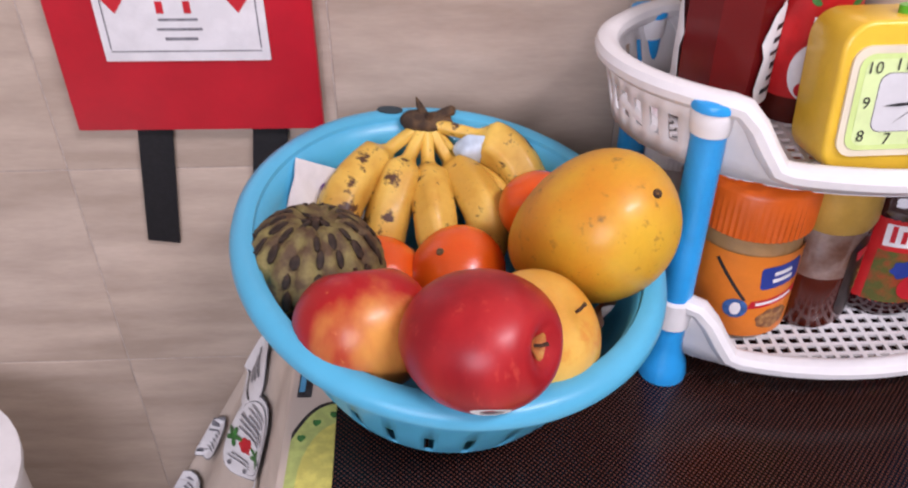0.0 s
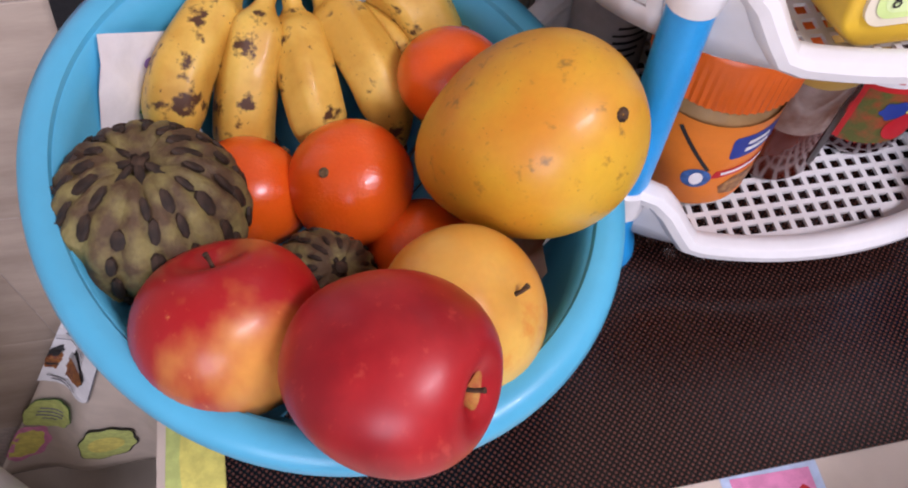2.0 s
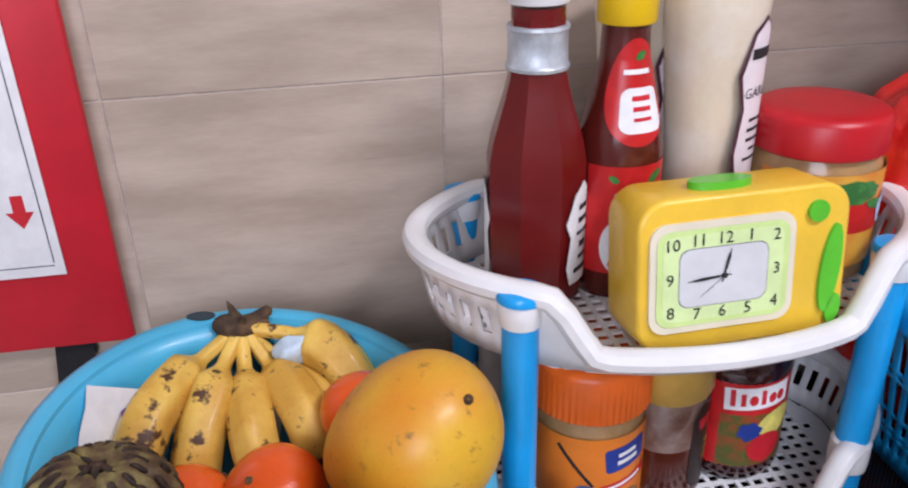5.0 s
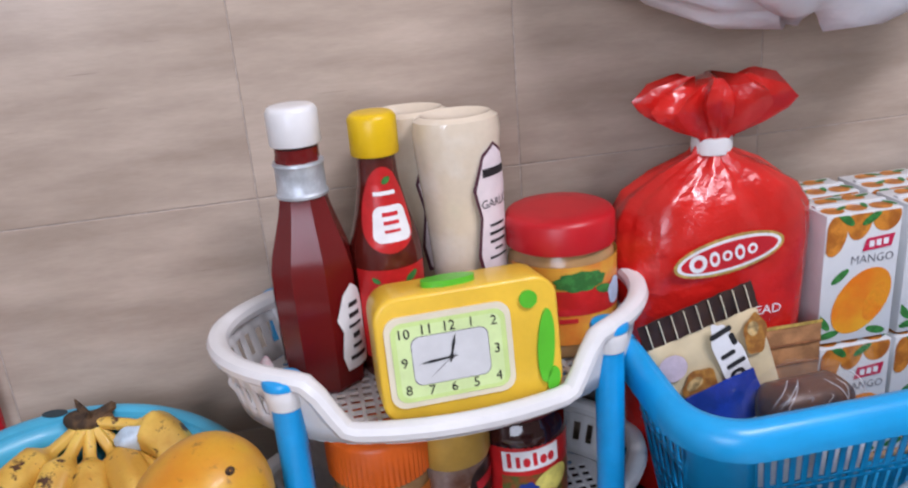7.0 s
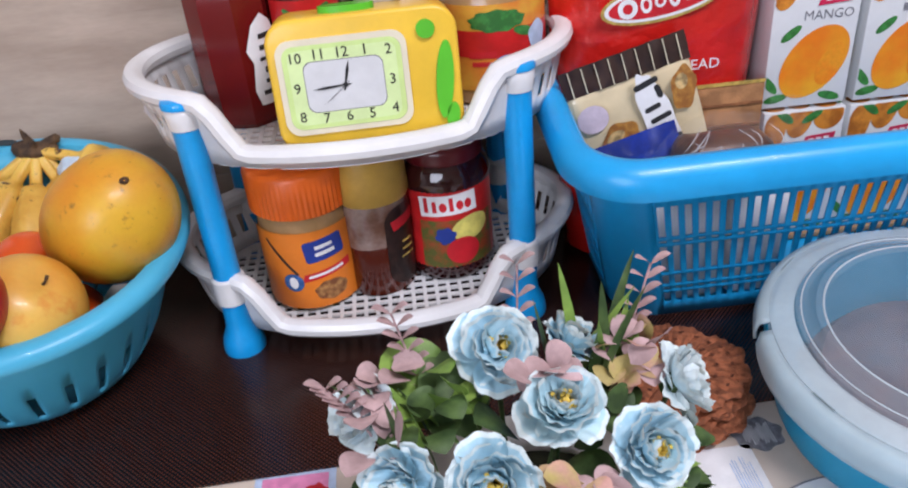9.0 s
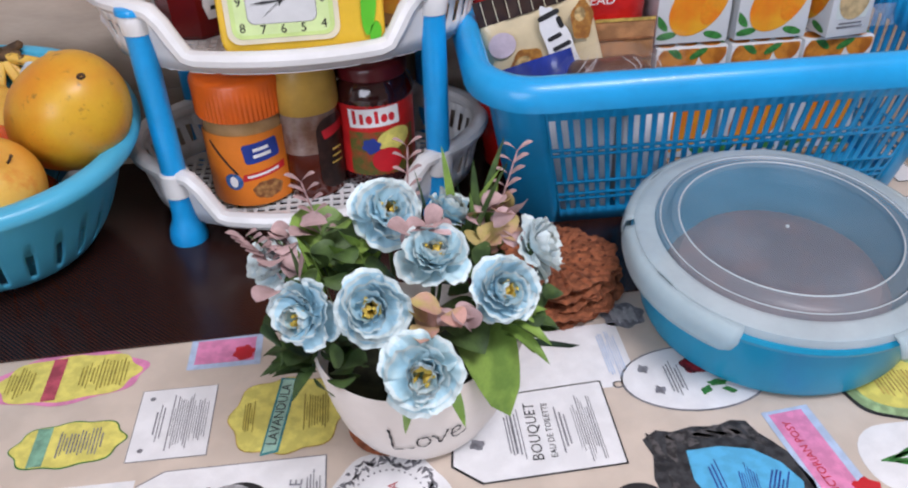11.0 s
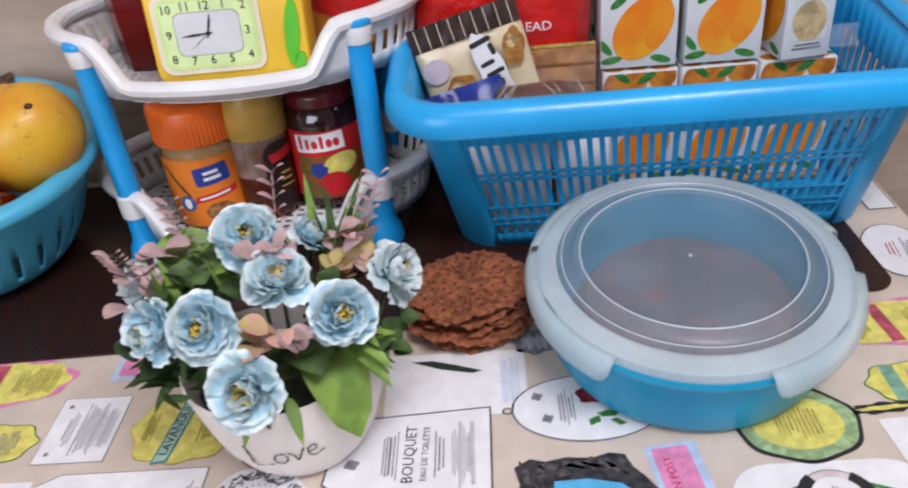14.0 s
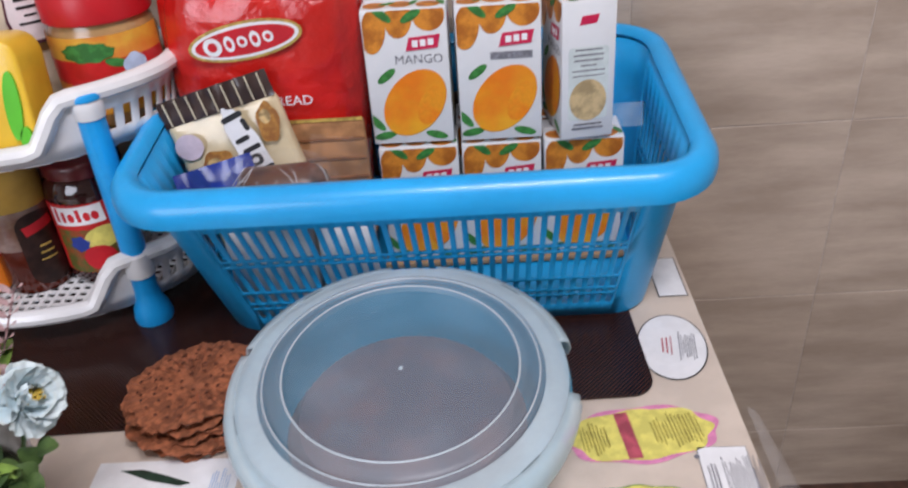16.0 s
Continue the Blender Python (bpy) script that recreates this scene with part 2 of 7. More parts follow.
tile_material()
PLASTER = M("painted_plaster", (0.72, 0.70, 0.66), 0.8, 0.05, 6, 0.1)
FLOOR = M("floor_tile", (0.42, 0.36, 0.30), 0.4, 0.1, 5, 0.05)
wall_n = tagged(mesh_ob("wall_north", box(4.4, 0.1, 2.6, (0.2, WY + 0.0507, 0.5)), GROUT), "beige wood-look tiled kitchen wall with pale joints", "wall", kind="structure")
tagged(mesh_ob("wall_south", box(4.4, 0.1, 2.6, (0.2, -2.45, 0.5)), PLASTER), "plain pale painted wall behind the camera", "wall", kind="structure")
tagged(mesh_ob("wall_west", box(0.1, 2.75, 2.6, (-1.95, -1.1, 0.5)), PLASTER), "plain pale painted side wall", "wall", kind="structure")
tagged(mesh_ob("wall_east", box(0.1, 2.75, 2.6, (2.35, -1.1, 0.5)), PLASTER), "plain pale painted side wall", "wall", kind="structure")
tagged(mesh_ob("floor", box(4.4, 2.9, 0.1, (0.2, -1.1, -0.80)), FLOOR), "beige tiled kitchen floor", "floor", kind="structure")
tagged(mesh_ob("ceiling", box(4.4, 2.9, 0.1, (0.2, -1.1, 1.85)), PLASTER), "plain white ceiling", "ceiling", kind="structure")
lampb = thing("ceiling_lamp", (0.75, -0.95, 1.775), "long white ceiling lamp with a glowing diffuser", "lamp")
part("housing", box(0.95, 0.30, 0.05, (0, 0, 0.0), 0.01), WHITE_PL, lampb)

# table, cloth, mat
WOOD = M("dark_brown_wood", (0.055, 0.022, 0.014), 0.35, 0.2, 12, 0.08, stretch=(8, 1, 1), coat=0.3)
table = thing("table", (0, 0, 0), "dark wooden table pushed against the tiled wall", "table")
part("tabletop", box(TX1 - TX0 - 0.01, 0.17 - TY0, 0.028, ((TX0 + TX1) / 2, (0.17 + TY0) / 2, -0.0175), 0.004), WOOD, table)
for lx in (TX0 + 0.06, TX1 - 0.06):
    for ly in (TY0 + 0.06, 0.11):
        part("leg", box(0.05, 0.05, 0.72, (lx, ly, -0.39), 0.004), WOOD, table)

CLOTH = M("printed_table_cloth", (0.66, 0.56, 0.47), 0.45, 0.05, 30, 0.25, bscale=1500, coat=0.15)
cloth = thing("tablecloth", (0, 0, 0), "beige wipe-clean tablecloth printed with vintage perfume labels", "tablecloth")




def hang(u, v, off=0.0):
    """A point on the falling left end: u from its front edge to the wall, v from the table's edge to the hem."""
    w = 0.008 * math.sin(17 * u + 3 * v) * min(1.0, v * 3)
    top, low = Vector((TX0 - 0.002, -0.088 + 0.264 * u, -0.004)), Vector((-0.30 - 0.36 * u, 0.140 + 0.030 * u, -0.69))
    p = top.lerp(low, v)
    d = Vector((-0.75, -0.60, 0.28))
    p += d * ((w if u < 0.98 else 0.0) + off)
    p.y = min(p.y, 0.181)
    return p


def cloth_sheet():
    """Top sheet, slanting end on the left, rounded overhang on the right."""
    bm = bmesh.new()
    rows = []
    ny = 40
    for j in range(ny + 1):
        y = 0.175 + (TY0 - 0.175) * j / ny
        row = [(TX0 - 0.002, y, -0.006), (TX0 - 0.001, y, -0.001)]
        sway = 0.012 * math.sin(9 * y + 1) + 0.006 * math.sin(23 * y)
        for k in range(5):
            row.append((TX0 + 0.002 + (TX1 - TX0 - 0.004) * k / 4, y, 0.0))
        for k in range(1, 8):
            t = k / 7
            row.append((TX1 + 0.022 * t + sway * 0.5 * t, y, -0.10 * t - 0.02 * t * t))
        rows.append(row)
    vs = [[bm.verts.new(p) for p in r] for r in rows]
    for a, b in zip(vs, vs[1:]):
        for i in range(len(a) - 1):
            bm.faces.new((a[i], b[i], b[i + 1], a[i + 1]))
    end = [[bm.verts.new(hang(k / 36, j / 24)) for k in range(37)] for j in range(25)]
    for a, b in zip(end, end[1:]):
        for i in range(36):
            bm.faces.new((a[i], a[i + 1], b[i + 1], b[i]))
    return bm


sheet = part("sheet", cloth_sheet(), CLOTH, cloth, smooth=60)
sol = sheet.modifiers.new("thick", "SOLIDIFY")
sol.thickness, sol.offset = 0.0012, 1.0

MATM = M("black_woven_mat", (0.012, 0.008, 0.008), 0.22, 0.15, 8, 0.0, coat=0.05)


def mat_material():
    nt = MATM.node_tree
    b = nt.nodes["Principled BSDF"]
    b.inputs["Specular IOR Level"].default_value = 0.35
    tc = [n for n in nt.nodes if n.bl_idname == "ShaderNodeTexCoord"][0]
    rot = nt.nodes.new("ShaderNodeMapping")
    rot.inputs["Rotation"].default_value = (0, 0, radians(45))
    rot.inputs["Scale"].default_value = (380, 380, 1)
    nt.links.new(tc.outputs["Object"], rot.inputs["Vector"])
    v = nt.nodes.new("ShaderNodeTexVoronoi")
    v.inputs["Scale"].default_value, v.inputs["Randomness"].default_value = 1.0, 0.0
    nt.links.new(rot.outputs[0], v.inputs["Vector"])
    r = nt.nodes.new("ShaderNodeValToRGB")
    r.color_ramp.elements[0].position, r.color_ramp.elements[1].position = 0.20, 0.36
    r.color_ramp.elements[0].color, r.color_ramp.elements[1].color = (0.086, 0.032, 0.023, 1), (0.006, 0.0026, 0.0024, 1)
    nt.links.new(v.outputs["Distance"], r.inputs[0])
    nt.links.new(r.outputs[0], b.inputs["Base Color"])
    bp = nt.nodes.new("ShaderNodeBump")
    bp.inputs["Strength"].default_value, bp.inputs["Distance"].default_value = 0.25, 0.0004
    nt.links.new(v.outputs["Distance"], bp.inputs["Height"])
    nt.links.new(bp.outputs[0], b.inputs["Normal"])


mat_material()


def prism(pts, h):
    bm = bmesh.new()
    f = bm.faces.new([bm.verts.new((x, y, 0)) for x, y in pts])
    e = bmesh.ops.extrude_face_region(bm, geom=[f])
    bmesh.ops.translate(bm, vec=(0, 0, h), verts=[v for v in e["geom"] if isinstance(v, bmesh.types.BMVert)])
    bmesh.ops.recalc_face_normals(bm, faces=bm.faces)
    return bm


MZ = 0.0035
matob = thing("placemat", (0.2075, 0.0150, 0.0020), "long dark brown glossy placemat with fine dotted texture on the tablecloth", "placemat", rz=1.8)
part("mat", prism(round_rect(0.878, 0.302, 0.018), 0.0018), MATM, matob, smooth=0)

# ---------- calendar on the wall ----------
RED_CARD = M("red_card", (0.55, 0.012, 0.025), 0.4, 0.06, 20, 0.05)
BLACK_CL = M("black_webbing", (0.008, 0.008, 0.010), 0.8, 0.2, 300, 0.3)
cal = thing("wall_calendar", (-0.345, WY - 0.006, 0.088), "red hanging calendar board with a printed white sheet and black straps", "calendar", rz=-1)
part("board", box(0.196, 0.008, 0.34, (0, -0.001, 0.195), 0.002), RED_CARD, cal)
part("sheet", box(0.124, 0.002, 0.24, (0.002, -0.0065, 0.205), 0.0005), PAPER, cal, "white printed calendar sheet")
part("frame_line", moved(join(poly(rect(0.112, 0.0010, 0, -0.112)), poly(rect(0.0010, 0.22, -0.056, 0)), poly(rect(0.0010, 0.22, 0.056, 0))), pose(0.002, -0.0079, 0.205, 90)), GREY_INK, cal)
part("print", moved(bars(0.05, 0.022, 3, 0.4, 4), pose(0.0, -0.0079, 0.110, 90)), GREY_INK, cal)
for ax in (-0.045, 0.045):
    part("arrow", moved(poly([(-0.004, 0.016), (0.004, 0.016), (0.004, 0.004), (0.009, 0.004), (0, -0.008), (-0.009, 0.004), (-0.004, 0.004)]), pose(ax, -0.0079, 0.130, 90)), RED_INK, cal)
for ax in (-0.012, 0.008):
    part("sign", moved(bars(0.010, 0.022, 2, 0.8, 9), pose(ax, -0.0079, 0.132, 90)), RED_INK, cal)
for sx, dz in ((-0.047, 0.0), (0.046, 0.0)):
    part("strap", moved(box(0.028, 0.002, 0.118, (0, 0, 0), 0.0006), pose(sx, 0.002, -0.030, 0, 8)), BLACK_CL, cal)

# ---------- turquoise colander ----------
CC = Vector((-0.1528, 0.0052, 0.1318))
OVAL, OVAL_A = 0.060, radians(108)   # the soft bowl is squeezed a little oval


def colander():
    root = thing("colander", tuple(CC), "round turquoise plastic colander full of mixed fruit", "colander", rx=4.5, ry=4.2)
    prof = [(0.0, -0.112), (0.045, -0.112), (0.066, -0.1105), (0.077, -0.106), (0.087, -0.098), (0.094, -0.088), (0.101, -0.075), (0.108, -0.058), (0.1145, -0.040), (0.120, -0.020), (0.1235, -0.004)]
    seg = 240
    bm = bmesh.new()
    rings = []
    for r, z in prof[1:]:
        rings.append([bm.verts.new((r * math.cos(2 * math.pi * i / seg), r * math.sin(2 * math.pi * i / seg), z)) for i in range(seg)])
    cen = bm.verts.new((0, 0, prof[0][1]))
    for i in range(seg):
        bm.faces.new((cen, rings[0][i], rings[0][(i + 1) % seg]))
    for k in range(len(rings) - 1):
        for i in range(seg):
            if k in (1, 2) and i % 8 == 0 or k in (4, 5) and i % 8 < 1.5:
                continue
            j = (i + 1) % seg
            bm.faces.new((rings[k][i], rings[k][j], rings[k + 1][j], rings[k + 1][i]))
    b = part("bowl", bm, COL_PL, root, smooth=50)
    s = b.modifiers.new("thick", "SOLIDIFY")
    s.thickness, s.offset = 0.0022, 0.0
    rim = [(0.1225, -0.006), (0.124, -0.001), (0.128, 0.0005), (0.133, 0.0), (0.1375, -0.003), (0.1390, -0.008), (0.1375, -0.0115), (0.1360, -0.009), (0.132, -0.004), (0.128, -0.0035), (0.1240, -0.006)]
    ring = []
    for r, z in rim:
        ring.append([(r * math.cos(2 * math.pi * i / seg), r * math.sin(2 * math.pi * i / seg), z) for i in range(seg)])
    part("rim", loft(ring, wrap=True), COL_PL, root, "broad rolled turquoise rim", smooth=50)
    for i in range(4):
        a = math.pi / 4 + i * math.pi / 2
        part("foot", aim(lathe([(0.006, 0), (0.006, 0.006), (0.004, 0.008)], 14), (0, 0, -1), (0.05 * math.cos(a), 0.05 * math.sin(a), -0.109)), COL_PL, root)
    for ch in root.children:
        for v in ch.data.vertices:
            k = 1.018 * (1 + OVAL * math.cos(2 * (math.atan2(v.co.y, v.co.x) - OVAL_A)))
            v.co.x, v.co.y, v.co.z = v.co.x * k, v.co.y * k, v.co.z * 1.06
    part("hang_hole", aim(lathe([(0.0065, 0), (0.0065, 0.0006)], 20, 1.5, 0.8), (0, 0, 1), (-0.0400, 0.1352, 0.0004)), M("dark_hole", (0.03, 0.05, 0.06), 0.8, 0.1, 50, 0), root, "dark oval hanging hole in the rim")
    return root


colander()


# ---------- fruit ----------
def mixed(name, cols, scale, rough, bump=0.1, spots=None, coat=0.1, sss=0.06, bscale=300, stretch=(1, 1, 1), spot_scale=90, spot_cut=(0.68, 0.74), cut=(0.38, 0.62), fine=None):
    """Fruit skin: broad blush between colours, fine flecks, optional dark spots."""
    if name in MATS:
        return MATS[name]
    m = M(name, cols[1], rough, 0.08, scale, bump, bscale, coat=coat, second=cols[0], stretch=stretch, low=cut[0], high=cut[1])
    nt = m.node_tree
    b = nt.nodes["Principled BSDF"]
    b.inputs["Subsurface Weight"].default_value, b.inputs["Subsurface Scale"].default_value = sss, 0.003
    for spots, spot_scale, spot_cut in ([(spots, spot_scale, spot_cut)] if spots else []) + ([(fine, spot_scale * 5, (0.66, 0.72))] if fine else []):
        src = b.inputs["Base Color"].links[0].from_socket
        mp = [n for n in nt.nodes if n.bl_idname == "ShaderNodeMapping"][0]
        n = nt.nodes.new("ShaderNodeTexNoise")
        n.inputs["Scale"].default_value, n.inputs["Detail"].default_value, n.inputs["Roughness"].default_value = spot_scale, 4, 0.62
        nt.links.new(mp.outputs[0], n.inputs["Vector"])
        r = nt.nodes.new("ShaderNodeValToRGB")
        r.color_ramp.elements[0].position, r.color_ramp.elements[1].position = spot_cut
        nt.links.new(n.outputs["Fac"], r.inputs[0])
        mx = nt.nodes.new("ShaderNodeMix")
        mx.data_type = "RGBA"
        mx.inputs["B"].default_value = (*spots, 1)
        nt.links.new(r.outputs[0], mx.inputs["Factor"])
        nt.links.new(src, mx.inputs["A"])
        nt.links.new(mx.outputs["Result"], b.inputs["Base Color"])
    return m


STEM = M("dry_brown_stem", (0.10, 0.055, 0.03), 0.8, 0.3, 200, 0.4)
APPLE_A = mixed("red_yellow_apple_skin", ((0.40, 0.010, 0.012), (0.68, 0.30, 0.060)), 17, 0.34, 0.03, (0.62, 0.22, 0.07), spot_scale=300, spot_cut=(0.64, 0.78), stretch=(1, 1, 0.45), coat=0.06, cut=(0.47, 0.66))
APPLE_B = mixed("deep_red_apple_skin", ((0.27, 0.003, 0.008), (0.44, 0.016, 0.018)), 26, 0.38, 0.03, (0.56, 0.07, 0.045), spot_scale=150, spot_cut=(0.60, 0.84), stretch=(1, 1, 0.3), coat=0.03)
PEAR_Y = mixed("yellow_blushed_fruit_skin", ((0.70, 0.30, 0.035), (0.76, 0.46, 0.09)), 16, 0.36, 0.04, (0.66, 0.20, 0.02), spot_scale=34, spot_cut=(0.56, 0.72))
MANGO = mixed("ripe_mango_skin", ((0.64, 0.25, 0.014), (0.68, 0.39, 0.024)), 16, 0.42, 0.08, (0.26, 0.13, 0.02), spot_scale=110, spot_cut=(0.61, 0.74), fine=(0.20, 0.11, 0.02))
ORANGE = mixed("orange_peel", ((0.74, 0.085, 0.004), (0.80, 0.115, 0.006)), 20, 0.24, 0.55, coat=0.3, bscale=620)
BANANA = mixed("spotted_banana_peel", ((0.60, 0.33, 0.045), (0.78, 0.52, 0.10)), 30, 0.48, 0.08, (0.085, 0.036, 0.016), spot_scale=62, spot_cut=(0.58, 0.65), fine=(0.12, 0.055, 0.02))
BROWNSKIN = M("dry_banana_crown", (0.13, 0.075, 0.035), 0.85, 0.3, 90, 0.6, second=(0.05, 0.03, 0.018))


def apple(label, at, r, up, material, squash=1.0, deep=0.22, russet=False, slim=1.0, tall=1.0):
    root = thing("apple", at, label, "apple", "fruit in the colander")
    prof = []
    for k in range(29):
        a = math.pi * k / 28
        rr = r * (math.sin(a) ** 0.92) * (1.0 + 0.05 * math.cos(a))
        z = r * 0.92 * math.cos(a)
        z -= (deep if z > 0 else -0.12) * r * math.exp(-((rr / (0.30 * r)) ** 2))
        prof.append((rr, z))
    bm = lathe(prof[::-1], 44, close=False)
    bmesh.ops.remove_doubles(bm, verts=bm.verts, dist=1e-5)
    for v in bm.verts:
        a = math.atan2(v.co.y, v.co.x)
        low = 0.5 - 0.5 * v.co.z / r
        k = 1 + 0.018 * math.cos(5 * a) * low + 0.02 * math.cos(a + 1)
        v.co.x *= k
        v.co.y *= k
    sq = Matrix.Diagonal((1, 1, squash, 1))
    own = Matrix.Diagonal((slim, slim, tall, 1))
    part("flesh", moved(aim(moved(bm, own), up), sq), material, root, smooth=80)
    low = (0.92 - deep) * r
    st = tube([(0, 0, low - 0.001), (0.0006, 0, low + 0.003), (0.0015, 0.001, low + 0.007)], [0.0011, 0.0009, 0.0013], 8)
    part("stem", moved(aim(moved(st, own), up), sq), STEM, root)
    if russet:
        pr = [(0.0001, low)]
        for k in range(1, 7):
            rr = 0.030 * k * r
            a = math.asin((rr / r / 1.05) ** (1 / 0.92))
            pr.append((rr, r * 0.92 * math.cos(a) - deep * r * math.exp(-((rr / (0.30 * r)) ** 2))))
        cav = lathe(pr, 26, close=False)
        for v in cav.verts:
            w = 1 + 0.14 * math.sin(3 * math.atan2(v.co.y, v.co.x) + 1)
            v.co.x, v.co.y = v.co.x * w, v.co.y * w
        part("stem_cavity", moved(aim(moved(lift(cav, 0.0005), own), up), sq), M("russet_cavity", (0.52, 0.26, 0.05), 0.6, 0.3, 160, 0.2, second=(0.46, 0.12, 0.03)), root, "russet stem cavity")
    return root


apple("red and yellow apple resting among the fruit", (-0.2010, -0.0763, 0.1202), 0.0391, (-0.10, 0.62, 0.78), APPLE_A)
red_apple = apple("deep red apple lying on the fruit pile", (-0.1409, -0.1145, 0.1460), 0.0411, (0.80, -0.50, 0.33), APPLE_B, 0.88, 0.24, True, 0.93, 1.10)


def pressed(bm, flesh, out, off):
    """Presses a flat print on a fruit, centred on the direction out."""
    me = flesh.data
    tree = BVHTree.FromPolygons([v.co for v in me.vertices], [p.vertices for p in me.polygons])
    o = Vector(out).normalized()
    ex = o.cross(Vector((0, 0, 1))).normalized() * -1
    ey = o.cross(ex) * -1
    for v in bm.verts:
        at = o * 0.2 + ex * v.co.x + ey * v.co.y
        hit = tree.ray_cast(at, -o)[0]
        v.co = (hit or o * 0.04) + o * off
    return bm


stick = part("sticker", pressed(poly(ellipse(0.0200, 0.0110, n=24)), red_apple.children[0], (0.10, -0.93, -0.36), 0.0004), PAPER, red_apple, "small white printed sticker")
part("print", pressed(bars(0.013, 0.005, 2, 0.6, 5), red_apple.children[0], (0.10, -0.93, -0.36), 0.0007), GREY_INK, stick)
apple("pale yellow blushed apple beside the mango", (-0.1076, -0.0813, 0.1174), 0.0365, (0.62, -0.20, 0.66), PEAR_Y, 1.0, 0.10)


def orange(at, r, up, label="bright orange mandarin in the colander"):
    root = thing("mandarin", at, label, "orange", "fruit in the colander")
    bm = blob(r, 1, 1, 0.9, 4, 0.02, 40, at[0] * 100)
    part("peel", aim(bm, up), ORANGE, root, smooth=80)
    part("stem_scar", aim(lathe([(0.0026, 0), (0.0020, 0.0012), (0.0010, 0.0009), (0.0003, 0.0012)], 10), up, Vector(up).normalized() * r * 0.897), M("brown_stem_scar", (0.20, 0.12, 0.05), 0.8, 0.3, 300, 0.2), root)
    return root


orange((-0.1460, 0.0097, 0.0921), 0.0320, (-0.42, -0.35, 0.85))
orange((-0.1959, 0.0192, 0.0808), 0.0304, (0.5, 0.4, 0.3))
orange((-0.0881, 0.0522, 0.1122), 0.0289, (0.3, 0.6, 0.5))
orange((-0.1150, -0.0212, 0.0632), 0.0304, (0.3, 0.6, -0.5))

mango = thing("mango", (-0.0659, -0.0126, 0.1385), "large ripe yellow-orange mango lying on the fruit", "mango", "fruit in the colander")
bm = blob(0.0462, 1.20, 0.98, 0.96, 5, 0.03, 22, 3)
for v in bm.verts:
    t = v.co.x / 0.052
    k = 1 + 0.15 * t - 0.06 * t * t
    v.co.y *= k
    v.co.z = v.co.z * k + 0.003 * t * t
moved(bm, pose(0, 0, 0, 0, -38, -18))
MSURF = max(v.co.length for v in bm.verts if v.co.normalized().dot(Vector((0.030, -0.026, 0.044)).normalized()) > 0.995)
part("flesh", bm, MANGO, mango, smooth=80)
md = Vector((0.030, -0.026, 0.044)).normalized()
part("stem_scar", aim(lathe([(0.0046, -0.004), (0.0034, 0.0001), (0.0024, 0.0009), (0.0012, 0.0004), (0.0004, -0.0006)], 9, 1.0, 0.8), md, md * MSURF), M("mango_scar", (0.10, 0.05, 0.022), 0.8, 0.4, 300, 0.4), mango, "dark dry stem scar")


